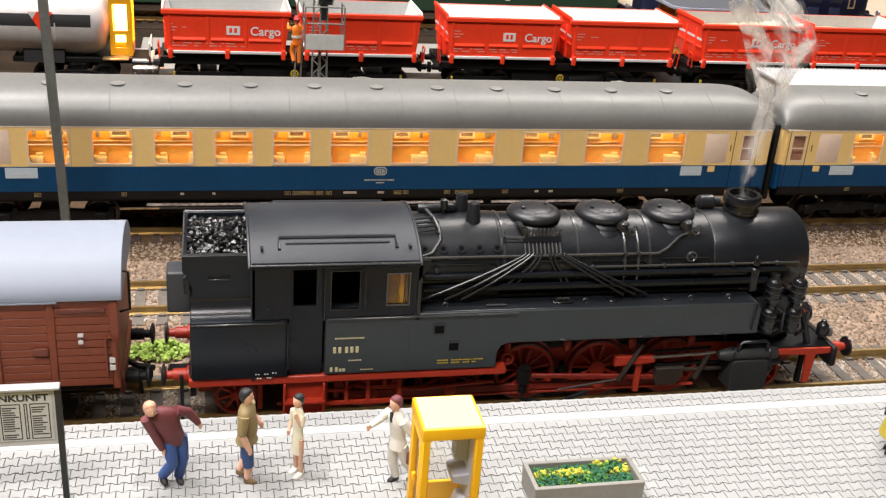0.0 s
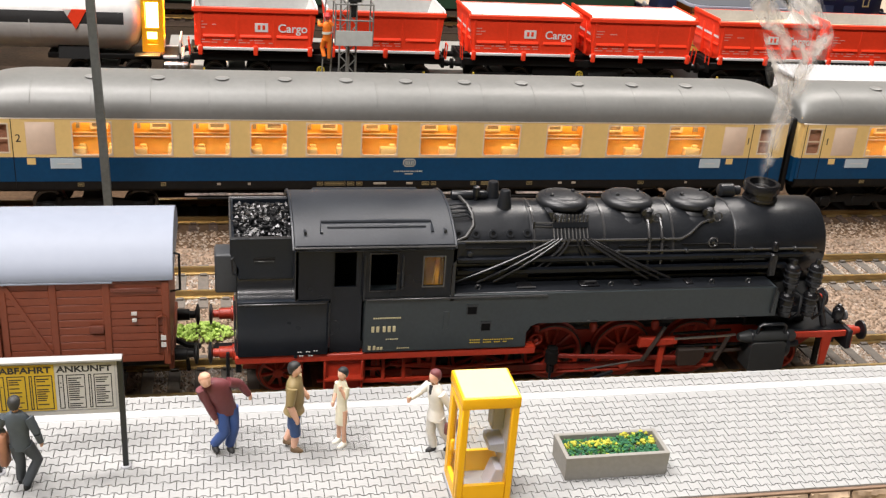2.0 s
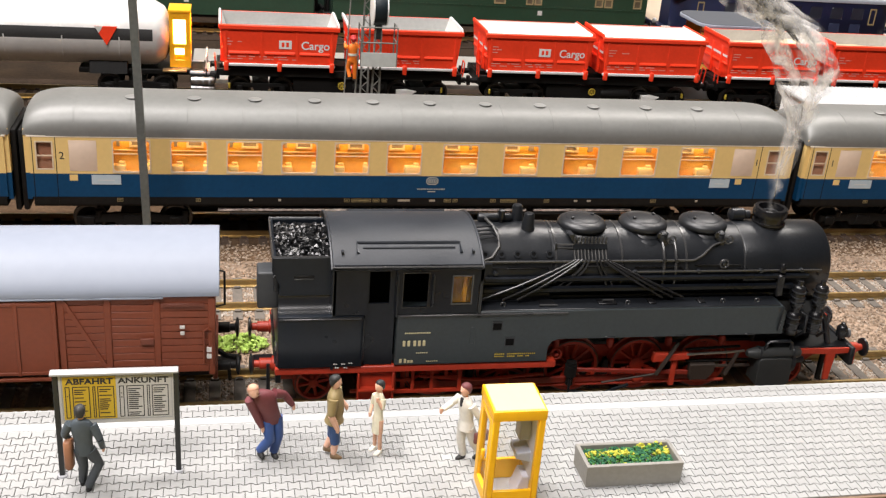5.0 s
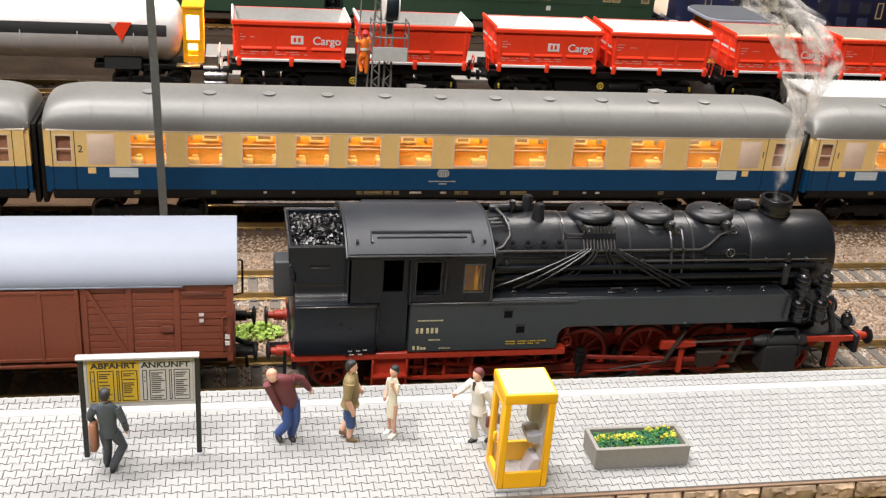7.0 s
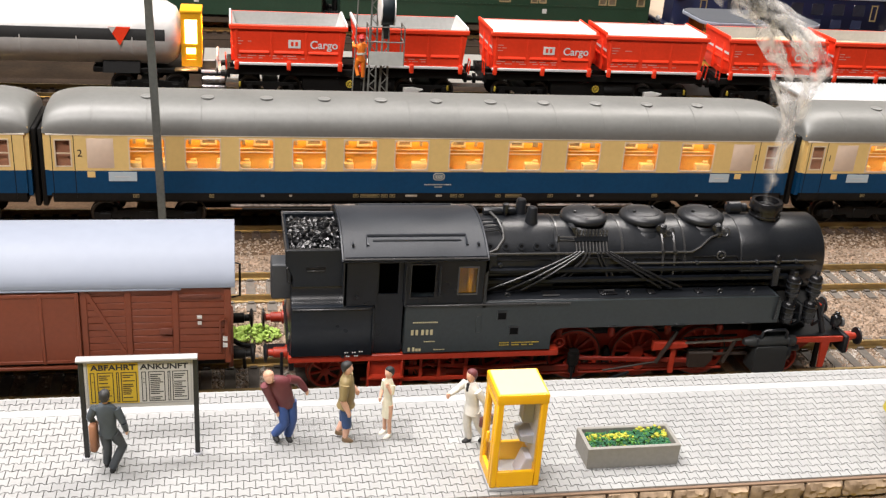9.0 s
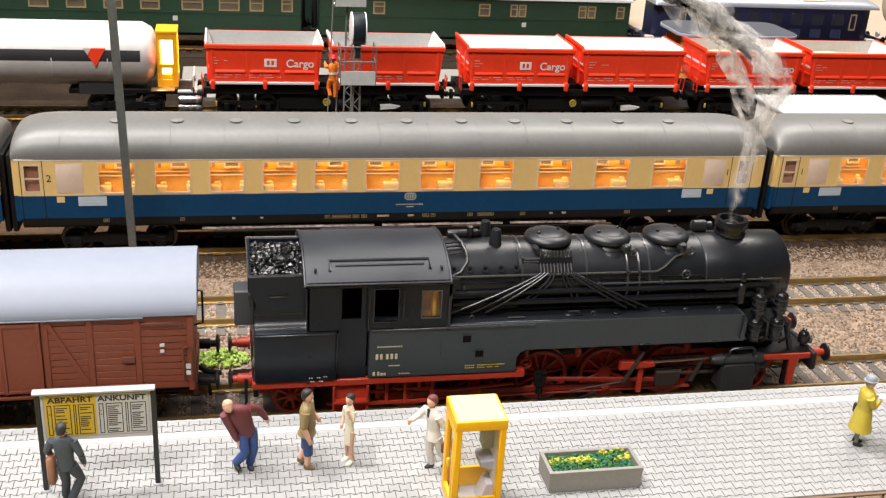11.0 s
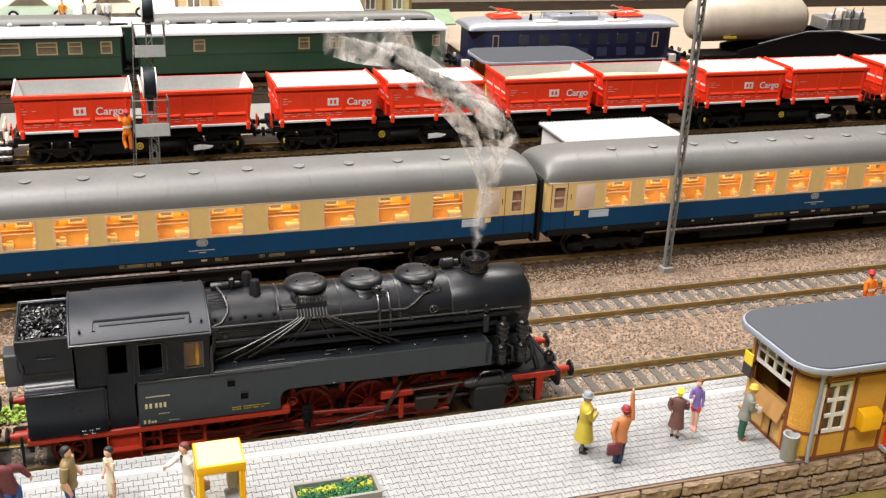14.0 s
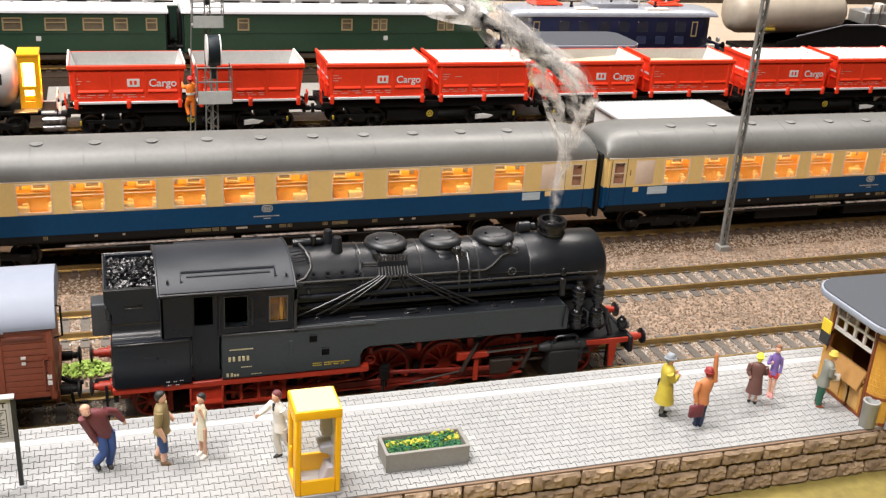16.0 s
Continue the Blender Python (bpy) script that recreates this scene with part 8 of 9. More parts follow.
# ---- long tank wagon with a lit yellow cab at its end ----
def tank_wagon():
    yc = 5 * TRACK
    x1, x0 = -119.5, -330.0
    t = thing("tank_wagon", ((x0 + x1) / 2, yc, RT), "silver tank wagon with a black band and lit yellow end cab", "wagon")
    R, zc = 15.6, 19.2
    body = part("tank", lathe(B(), [(0.5, x0), (8, x0 + 1), (13, x0 + 3.5), (R, x0 + 8), (R, x1 - 8), (13, x1 - 3.5), (8, x1 - 1), (0.5, x1)], (0, yc, zc), "x", 48), M_TANKSILVER, t, "smooth silver tank barrel")
    pts = [((R + 0.12) * math.cos(radians(a)), (R + 0.12) * math.sin(radians(a))) for a in range(168, 196, 4)]
    inn = [((R - 0.1) * math.cos(radians(a)), (R - 0.1) * math.sin(radians(a))) for a in range(192, 164, -4)]
    part("band", prism(B(), [(yc + p, zc + 1.4 + q) for p, q in pts + inn], "x", x0 + 9, x1 - 8.5), M_INK, body, "black painted band")
    tri = part("warning_triangle", prism(B(), [(-154.5, zc + 5.6), (-144.0, zc + 5.6), (-149.2, zc - 3.4)], "y", yc - R - 0.5, yc - R + 0.4), M_HOPRED, body, "red and white warning triangle")
    part("triangle_corner", prism(B(), [(-154.5, zc + 5.7), (-150.6, zc + 5.7), (-152.6, zc + 2.4)], "y", yc - R - 0.6, yc - R - 0.4), M_WHITE, tri)
    for k in range(8):
        part("tank_seam", lathe(B(), [(R, -0.3), (R + 0.14, -0.2), (R + 0.14, 0.2), (R, 0.3)], (x1 - 24 - k * 26, yc, zc), "x", 48), M_TANKSILVER, body)
    part("frame", box(B(), x1 - 44, x1 + 16, yc - 9, yc + 9, 0.4, 3.0, 0.4), M_UNDER, t)
    part("frame", box(B(), x0, x0 + 50, yc - 9, yc + 9, 0.4, 3.0, 0.4), M_UNDER, t)
    for cx in (x0 + 34, x1 - 30):
        part("saddle", prism(B(), [(yc - 12, 1), (yc + 12, 1), (yc + 9, 8), (yc - 9, 8)], "x", cx - 9, cx + 9, 0.3), M_UNDER, t)
        bogie(t, cx + (13 if cx > -200 else 0), yc, 26, 5.4)
    part("ladder_stile", tube(B(), [(-215, yc - 16.5, -2), (-215, yc - 17, 30)], 0.4, 6), M_GREYPL, t)
    part("ladder_stile", tube(B(), [(-211, yc - 16.5, -2), (-211, yc - 17, 30)], 0.4, 6), M_GREYPL, t)
    for k in range(9):
        part("ladder_rung", tube(B(), [(-215, yc - 16.8, 0 + k * 3.4), (-211, yc - 16.8, 0 + k * 3.4)], 0.3, 6), M_GREYPL, t)
    # lit cab
    a, b, y0, y1 = -120.6, -110.6, yc - 8.0, yc + 8.0
    cab = part("end_cab", walled(B(), a, b, 4.0, 31.0, y0, 0.9, [(a + 1.6, b - 2.2, 15.5, 27.5), (a + 2.4, b - 3.0, 7.5, 13.5)]), M_BOOTHLIT, t, "yellow lit cab")
    part("cab_roof", box(B(), a - 0.4, b + 0.4, y0 - 0.4, y1 + 0.4, 30.6, 32.2, 0.4, 0, 2), M_BOOTHLIT, cab)
    part("cab_back", box(B(), a, b, y1 - 0.9, y1, 4, 31), M_BOOTHLIT, cab)
    for x in (a, b - 0.9):
        part("cab_side", box(B(), x, x + 0.9, y0 + 0.9, y1 - 0.9, 4, 31 if x < b - 2 else 9), M_BOOTHLIT, cab)
        part("cab_corner", box(B(), x, x + 0.9, y0 + 0.9, y0 + 2.6, 4, 31), M_BOOTHLIT, cab)
    part("cab_lamp", box(B(), a + 2, b - 2, y0 + 4, y1 - 3, 28.6, 29.4), M_LAMP, cab, "bright lamp under the cab roof")
    part("cab_light_panel", box(B(), a + 1.4, b - 1.4, y1 - 2.0, y1 - 1.4, 7, 28), M_LAMP2, cab, "glowing panel in the cab")
    part("end_platform", box(B(), -111, -101.5, yc - 12, yc + 12, 1.8, 2.8, 0.2), M_GREYPL, t, "grey end platform")
    part("end_rail", tube(B(), [(-103, yc - 10, 2.8), (-103, yc - 10, 10), (-103, yc + 10, 10), (-103, yc + 10, 2.8)], 0.4, 6), M_TANKSILVER, t)
    for z, ya in ((-1.0, yc - 13.5), (-5.2, yc - 12.5)):
        air = part("air_tank", lathe(B(), [(0.8, -111), (1.7, -110.4), (1.9, -109.4), (1.9, -100.4), (1.7, -99.4), (0.8, -98.8)], (0, ya, z), "x", 16), M_STEEL, t, "bright silver air cylinder")
        for bx in (-108, -104.8, -101.6):
            part("strap", lathe(B(), [(1.9, bx - 0.35), (2.1, bx - 0.3), (2.1, bx + 0.3), (1.9, bx + 0.35)], (0, ya, z), "x", 16), M_GREYPL, air)
    part("tank_bracket", box(B(), -110.6, -99.2, yc - 12, yc - 8, -7.2, 1.8, 0.3), M_UNDER, t)
    part("lamp_tray", box(B(), -124, -112.5, yc - 13, yc - 8, 2.6, 3.6, 0.3), M_BRASSTRAY, t, "brass-coloured tray below the cab")
    buffers(t, -104.5, 1, 1.4)
    return t


M_TANKSILVER = mat("tank_silver", (0.76, 0.745, 0.72), 0.36, 0.2, 0.1, 300, 0.06)
M_BOOTHLIT = mat("cab_amber_plastic", (0.86, 0.42, 0.01), 0.45, 0, 0.06, 500, 0.03)
M_BRASSTRAY = mat("brass_tray", (0.55, 0.36, 0.16), 0.35, 0.7, 0.15, 400, 0.05)
M_LAMP = glow("cab_lamp_glow", (1.0, 0.84, 0.55), 45.0)
M_LAMP2 = glow("cab_panel_glow", (1.0, 0.68, 0.22), 3.6)
tank_wagon()


# ---- the row behind: green coaches, blue electric engine, cream tank wagon ----
BY = 444.5


def old_coach(x0, x1, wins, label, windows_pale=True):
    hw = 16.5
    yn = BY - hw
    t = thing("vintage_coach", ((x0 + x1) / 2, BY, RT), label, "coach", "dark green vintage coaches")
    holes = [(a, b, 14.0, 21.4) for a, b in wins]
    part("side", walled(B(), x0 + 1, x1 - 1, -0.5, 25.2, yn, 0.8, holes), M_GREEN, t, "bottle-green side")
    part("side", box(B(), x0 + 1, x1 - 1, BY + hw - 0.8, BY + hw, -0.5, 25.2), M_GREEN, t)
    for x in (x0, x1 - 1):
        part("end_wall", box(B(), x, x + 1, BY - hw + 1.5, BY + hw - 1.5, -0.5, 28, 0.3), M_GREENDK, t)
    for a, b in wins:
        w = part("window", walled(B(), a - 0.4, b + 0.4, 13.6, 21.8, yn - 0.2, 0.35, [(a + 0.5, b - 0.5, 14.4, 18.4), (a + 0.5, b - 0.5, 19.0, 21.0)]), M_WINTAN, t, "tan wooden window frame")
        part("pane", box(B(), a, b, yn + 0.4, yn + 0.5, 14, 21.4), M_WINDARK, w)
    part("waist_rail", box(B(), x0 + 1, x1 - 1, yn - 0.2, yn + 0.1, 11.8, 12.4), M_GREEN, t)
    # two-step roof with drawn-down ends
    r = part("roof", coach_roof(B(), x0 - 1, x1 + 1, BY, hw + 1.2, 24.8, 31.2, 20), M_ROOFWHITE, t, "pale silver lower roof")
    part("clerestory", coach_roof(B(), x0 + 6, x1 - 6, BY, 9.0, 29.0, 36.0, 18), M_ROOF, r, "grey raised clerestory")
    n = int((x1 - x0) / 27)
    for k in range(n):
        vx = x0 + 20 + k * 27
        part("roof_vent", lathe(B(), [(1.0, 0), (1.6, 0.6), (1.6, 1.8), (0.6, 2.6)], (vx, BY - 9.2, 30.6), "z", 12), M_SILVER, r)
        part("clerestory_light", box(B(), vx + 6, vx + 18, BY - 9.3, BY - 8.6, 30.6, 32.0, 0.1), M_UNDER, r)
    part("floor_pan", box(B(), x0 + 2, x1 - 2, BY - hw + 1.5, BY + hw - 1.5, -2.4, -0.4), M_UNDER, t)
    for bx in (x0 + 32, x1 - 32):
        bogie(t, bx, BY, 28, 5.2)
    for ex, d in ((x0, -1), (x1, 1)):
        part("gangway_bellows", box(B(), min(ex, ex + d * 2.5), max(ex, ex + d * 2.5), BY - 6, BY + 6, 0, 24, 0.6), M_UNDER, t, "black gangway bellows")
        buffers(t, ex, d, 1.4)
    part("marking", box(B(), (x0 + x1) / 2 + 30, (x0 + x1) / 2 + 33, yn - 0.1, yn + 0.05, 7, 10), M_WHITE, t)
    return t


M_WINTAN = mat("tan_window_frame", (0.34, 0.26, 0.13), 0.5, 0, 0.1, 500, 0.05)
M_WINDARK = mat("dim_window", (0.17, 0.14, 0.095), 0.2, 0, 0.3, 60, 0)
M_ROOFWHITE = mat("pale_roof", (0.66, 0.67, 0.68), 0.4, 0.15, 0.06, 400, 0.05)
old_coach(-260, -38, [(-51, -44.5), (-71, -63), (-90, -78), (-113, -100.5), (-138, -127), (-160, -149), (-182, -171), (-204, -193)], "dark green vintage coach with tan windows and pale stepped roof")
old_coach(-28, 184.5, [(8, 15), (78.5, 85.5), (100, 104.4), (105.8, 110.2), (147.5, 152.4), (154, 159), (174.5, 179.5)], "dark green vintage luggage coach with few windows")


M_ENGROOF = mat("engine_silver_roof", (0.40, 0.43, 0.48), 0.35, 0.4, 0.12, 400, 0.05)


def electric_engine():
    x0, x1, hw = 200.0, 374.0, 16.5
    yn = BY - hw
    t = thing("electric_engine", ((x0 + x1) / 2, BY, RT), "dark blue electric engine with silver roof and red pantographs", "locomotive")
    plan = [(x0 + 4, BY - 8), (x0 + 16, yn), (x1 - 16, yn), (x1 - 4, BY - 8), (x1 - 4, BY + 8), (x1 - 16, BY + hw), (x0 + 16, BY + hw), (x0 + 4, BY + 8)]
    part("body", prism(B(), plan, "z", 1.0, 24.0, 0.5, 0, 2), M_NAVY, t, "dark blue body")
    sk = [(p if abs(p - (x0 + x1) / 2) < 80 else p + (-6 if p < (x0 + x1) / 2 else 6), q) for p, q in plan]
    part("skirt", prism(B(), sk, "z", -5.0, 1.2, 0.4), M_NAVY, t)
    part("waist_stripe", box(B(), x0 + 10, x1 - 10, yn - 0.3, yn + 0.1, -0.6, 0.4), M_SILVER, t, "thin silver stripe")
    roof = part("roof", coach_roof(B(), x0 + 2, x1 - 2, BY, hw + 0.8, 23.8, 30.0, 22), M_ENGROOF, t, "silver roof")
    part("roof_hatch", box(B(), x0 + 68, x1 - 68, BY - 11, BY + 11, 27, 32.5, 1.0, 0, 2), M_ENGROOF, roof)
    for k, (a, b) in enumerate(((x0 + 20, x0 + 25), (x1 - 24, x1 - 19))):
        part("door_window", walled(B(), a, b, 9.0, 20.5, yn - 0.25, 0.4, [(a + 0.8, b - 0.8, 10, 19.5)]), M_WINTAN, t)
    for k in range(7):
        a = x0 + 40 + k * 16
        part("window", box(B(), a, a + 9, yn - 0.15, yn + 0.1, 12.5, 20.5, 0.3), M_NAVYGLASS, t, "dark side window")
        part("louvre", box(B(), a + 0.5, a + 8.5, yn - 0.15, yn + 0.1, 3.5, 9.5, 0.3), M_NAVYLT, t)
    for px in (x0 + 34, x1 - 40):
        pf = part("pantograph", box(B(), px - 12, px + 12, BY - 7, BY + 7, 30.4, 31.4, 0.3), M_HOPRED, roof, "folded red pantograph")
        for s in (-1, 1):
            part("lower_arm", tube(B(), [(px - 11, BY + s * 6, 31.6), (px + 9, BY + s * 5, 34.2)], 0.5, 6), M_HOPRED, pf)
            part("upper_arm", tube(B(), [(px + 9, BY + s * 5, 34.2), (px - 8, BY + s * 3, 36.6)], 0.45, 6), M_HOPRED, pf)
        part("contact_bow", tube(B(), [(px - 8, BY - 10, 36.0), (px - 8, BY - 6, 37.0), (px - 8, BY + 6, 37.0), (px - 8, BY + 10, 36.0)], 0.5, 6), M_STEEL, pf)
        for s in (-1, 1):
            part("insulator", lathe(B(), [(1.2, 29.0), (0.8, 29.6), (1.2, 30.1), (0.8, 30.5)], (px + s * 9, BY - 6, 0), "z", 10), M_SILVER, pf)
    for rx in range(8):
        part("roof_insulator", lathe(B(), [(1.3, 29.6), (1.3, 31.0), (0.8, 31.4), (1.2, 32.2), (0.6, 34.0)], (x0 + 52 + rx * 11.5, BY - 8.5 + 5 * (rx % 2), 0), "z", 10), M_SILVER if rx % 3 else M_UNDER, roof)
    for rx in (x0 + 54, x0 + 112):
        part("roof_grille", box(B(), rx, rx + 18, BY - 14, BY - 7, 27.4, 29.6, 0.4), M_FRAMEALU, roof)
    part("roof_line", tube(B(), [(x0 + 46, BY - 4, 33.6), (x0 + 66, BY - 4, 34), (x1 - 66, BY - 4, 34), (x1 - 52, BY - 4, 33)], 0.4, 6), M_STEEL, roof)
    for wx in (x0 + 30, x0 + 58, x0 + 92, x0 + 126, x0 + 154):
        for s in (-1, 1):
            part("wheel", wheel(B(), wx, BY + s * 8.2, RT + 7, 7.0, s), [M_UNDER, M_STEELDARK], t)
    part("underframe", box(B(), x0 + 14, x1 - 14, BY - 12, BY + 12, -8, -4.5, 0.5), M_UNDER, t)
    for ex, d in ((x0 - 4, -1), (x1 + 4, 1)):
        part("front_beam", box(B(), ex - 0.8, ex + 0.8, BY - 14, BY + 14, -3.5, 3, 0.3), M_NAVY, t)
        buffers(t, ex, d, 1.0)
        part("headlamp", lathe(B(), [(1.8, 0), (2.0, 1.2), (1.5, 1.8)] if d > 0 else [(1.5, -1.8), (2.0, -1.2), (1.8, 0)], (ex + d, BY - 8, 5), "x", 14), M_SILVER, t)
    for sx in (x0 + 2, x1 - 2):
        part("front_step", box(B(), sx - 3, sx + 3, BY - 13, BY - 9, -4, 2, 0.3), M_FRAMEALU, t)
    return t


M_NAVY = mat("engine_navy_blue", (0.012, 0.018, 0.055), 0.4, 0, 0.15, 500, 0.05)
M_NAVYLT = mat("engine_louvre_blue", (0.03, 0.042, 0.09), 0.45, 0, 0.15, 500, 0.05)
M_NAVYGLASS = mat("engine_dark_glass", (0.03, 0.034, 0.05), 0.25, 0, 0.2, 300, 0)
electric_engine()


def far_tank():
    x0, x1, zc, R = 389.0, 494.0, 26.0, 17.0
    t = thing("heavy_tank_wagon", (500, BY, RT), "cream tank on a long black girder wagon", "wagon")
    part("tank", lathe(B(), [(1, x0), (9, x0 + 1), (14.5, x0 + 4), (R, x0 + 10), (R, x1 - 8), (13, x1 - 3), (1, x1)], (0, BY, zc), "x", 40), M_CREAMTANK, t, "dull cream tank")
    part("yellow_mark", box(B(), 414, 425, BY - R + 1.0, BY - R + 4, 13.4, 15.4, 0.3), M_YELPRINT, t)
    part("girder", prism(B(), [(430, -2), (640, -2), (640, 8), (560, 9), (520, 17), (490, 17), (450, 8), (430, 4)], "y", BY - 15, BY - 12, 0.3), M_UNDER, t, "black truss girder")
    part("girder", prism(B(), [(430, -2), (640, -2), (640, 8), (560, 9), (520, 17), (490, 17), (450, 8), (430, 4)], "y", BY + 12, BY + 15, 0.3), M_UNDER, t)
    part("girder_rail", tube(B(), [(446, BY - 15.4, 9), (490, BY - 15.4, 18), (520, BY - 15.4, 18), (562, BY - 15.4, 10)], 0.5, 6), M_GREYPL, t)
    part("deck", box(B(), 400, 640, BY - 12, BY + 12, -3, 0, 0.3), M_UNDER, t)
    eq = part("machinery", box(B(), 510, 548, BY - 12, BY + 10, 17, 27, 0.8), M_MASTLIGHT, t, "grey machinery deck")
    for k in range(4):
        part("machine_box", box(B(), 513 + k * 9, 519 + k * 9, BY - 11, BY - 3 - k % 2, 26, 30.5 + 2.4 * ((k * 3) % 4) * 0.5, 0.8), (M_GREYPL, M_FRAMEALU, M_MASTLIGHT, M_GREYPL)[k], eq)
        part("machine_pipe", tube(B(), [(514 + k * 9, BY - 12.4, 18), (514 + k * 9, BY - 12.8, 30), (518 + k * 9, BY - 9, 35)], 0.5, 6), M_STEEL, eq)
    for k in range(4):
        part("rail_post", tube(B(), [(570 + k * 14, BY - 14, 8), (570 + k * 14, BY - 14, 20)], 0.4, 6), M_UNDER, t)
    part("hand_rail", tube(B(), [(570, BY - 14, 20), (612, BY - 14, 20)], 0.4, 6), M_UNDER, t)
    for bx in (420, 470, 560, 620):
        bogie(t, bx, BY, 22, 5.2)
    return t


M_CREAMTANK = mat("tank_cream", (0.50, 0.44, 0.35), 0.42, 0.05, 0.12, 200, 0.06)
far_tank()


# ---- what stands behind the last track ----
def toy_car(x, y, z, color, label):
    t = thing("model_car", (x, y, z), label, "car", "parked model cars")
    m = paint(color)
    part("body", prism(B(), [(x - 24, z + 3), (x + 24, z + 3), (x + 25, z + 7), (x + 21, z + 10), (x + 11, z + 10.5), (x + 5, z + 15.5), (x - 13, z + 15.5), (x - 21, z + 10.5), (x - 25, z + 8)], "y", y - 9, y + 9, 1.2, 0, 2), m, t)
    part("side_windows", prism(B(), [(x + 9, z + 10.6), (x + 4, z + 14.8), (x - 12, z + 14.8), (x - 18, z + 10.6)], "y", y - 9.15, y + 9.15), M_WINDARK, t)
    for dx in (-15, 15):
        for s in (-1, 1):
            w = part("wheel", lathe(B(), [(3.6, -1.3), (3.8, 0), (3.6, 1.3)], (x + dx, y + s * 8.2, z + 3.7), "y", 20), M_UNDER, t)
            part("rim", lathe(B(), [(2.1, -1.5), (2.2, 0), (2.1, 1.5)], (x + dx, y + s * 8.2, z + 3.7), "y", 16), M_SILVER, w)
    return t


solid("street", box(B(), -420, 60, 490, 700, GZ - 0.5, 20.0, 0.5), M_BOARDWHITE, (-180, 600, GZ), "raised pale street behind the coaches", "street", kind="structure")
solid("retaining_wall", box(B(), -420, 60, 487, 489.5, GZ - 0.5, 19.0, 0.3), M_GREENDK, (-180, 488, GZ), "dark wall below the raised street", "wall", kind="structure")
toy_car(-92, 520, 20, (0.45, 0.55, 0.42), "pale green model car parked on the street")
toy_car(-36, 528, 20, (0.70, 0.66, 0.52), "cream model car parked on the street")
toy_car(-150, 522, 20, (0.08, 0.30, 0.30), "teal model car parked on the street")
rr = random.Random(12)
for k, (x, c) in enumerate(((-74, (0.75, 0.30, 0.05)), (-60, (0.65, 0.62, 0.58)), (-50, (0.35, 0.33, 0.30)), (-44, (0.7, 0.68, 0.64)), (-20, (0.6, 0.58, 0.55)))):
    figurine(x, 497, 20, 60 * k, 17, "small painted figurine standing on the street", c, (0.08, 0.08, 0.1), (0.1, 0.06, 0.03))


def timber_house(x0, x1, y0, y1, h, label, roof_h=30.0):
    t = thing("timber_house", ((x0 + x1) / 2, (y0 + y1) / 2, GZ), label, "house", "timber-framed houses")
    part("wall", box(B(), x0, x1, y0, y1, GZ, GZ + h), M_HOUSE, t, "pale ochre plaster wall")
    n = max(2, int((x1 - x0) / 22))
    for k in range(n + 1):
        x = x0 + (x1 - x0) * k / n
        part("timber", box(B(), x - 1.1, x + 1.1, y0 - 0.7, y0 + 0.2, GZ, GZ + h), M_TIMBER, t)
    for z in (GZ + h * 0.45, GZ + h * 0.72, GZ + h - 1.5):
        part("timber", box(B(), x0, x1, y0 - 0.9, y0 + 0.2, z - 1.1, z + 1.1), M_TIMBER, t)
    for k in range(n):
        a = x0 + (x1 - x0) * (k + 0.3) / n
        b = x0 + (x1 - x0) * (k + 0.7) / n
        w = part("window", walled(B(), a, b, GZ + h * 0.48, GZ + h * 0.68, y0 - 0.9, 0.6, [(a + 0.8, (a + b) / 2 - 0.4, GZ + h * 0.48 + 0.8, GZ + h * 0.68 - 0.8), ((a + b) / 2 + 0.4, b - 0.8, GZ + h * 0.48 + 0.8, GZ + h * 0.68 - 0.8)]), M_WINWHITE, t)
        part("pane", box(B(), a, b, y0 - 0.3, y0 - 0.1, GZ + h * 0.48, GZ + h * 0.68), M_WINDARK, w)
    m = (y0 + y1) / 2
    part("roof", prism(B(), [(y0 - 6, GZ + h - 1), (m, GZ + h + roof_h), (y1 + 6, GZ + h - 1), (m, GZ + h + roof_h - 2.4)], "x", x0 - 5, x1 + 5), M_TILE, t, "dull tiled roof")
    return t


M_HOUSE = mat("house_plaster", (0.55, 0.42, 0.22), 0.8, 0, 0.12, 200, 0.3)
M_TIMBER = mat("house_timber", (0.24, 0.14, 0.05), 0.7, 0, 0.2, 300, 0.3)
M_TILE = mat("roof_tile", (0.22, 0.10, 0.06), 0.8, 0, 0.3, 150, 0.6)
M_BACKDROP = mat("backdrop_beige", (0.44, 0.355, 0.265), 0.85, 0, 0.1, 60, 0.2, big=8)
M_GREENROOF = mat("green_roof", (0.24, 0.34, 0.20), 0.7, 0, 0.15, 200, 0.2)
timber_house(8, 60, 560, 620, 62, "timber-framed ochre house behind the railway")
timber_house(128, 196, 560, 620, 62, "timber-framed ochre house behind the railway")
sh = thing("goods_shed", (92, 545, GZ), "low goods shed with a broad white roof", "shed")
part("wall", box(B(), 46, 140, 520, 575, GZ, 22), M_HOUSE, sh)
part("roof", prism(B(), [(512, 21), (512, 22.2), (548, 36), (584, 22.2), (584, 21)], "x", 40, 146, 0.3), M_ROOFWHITE, sh, "broad white shed roof")
pv = thing("pavilion", (196, 536, GZ), "small pavilion with a green roof", "pavilion")
for dx in (-17, 17):
    for dy in (-12, 12):
        part("post", box(B(), 196 + dx - 1, 196 + dx + 1, 536 + dy - 1, 536 + dy + 1, GZ, 12), M_KIOSK, pv)
part("railing", walled(B(), 180, 212, GZ + 2, GZ + 12, 523, 1.0, [(182 + k * 4, 184.6 + k * 4, GZ + 4, GZ + 10) for k in range(7)]), M_KIOSK, pv)
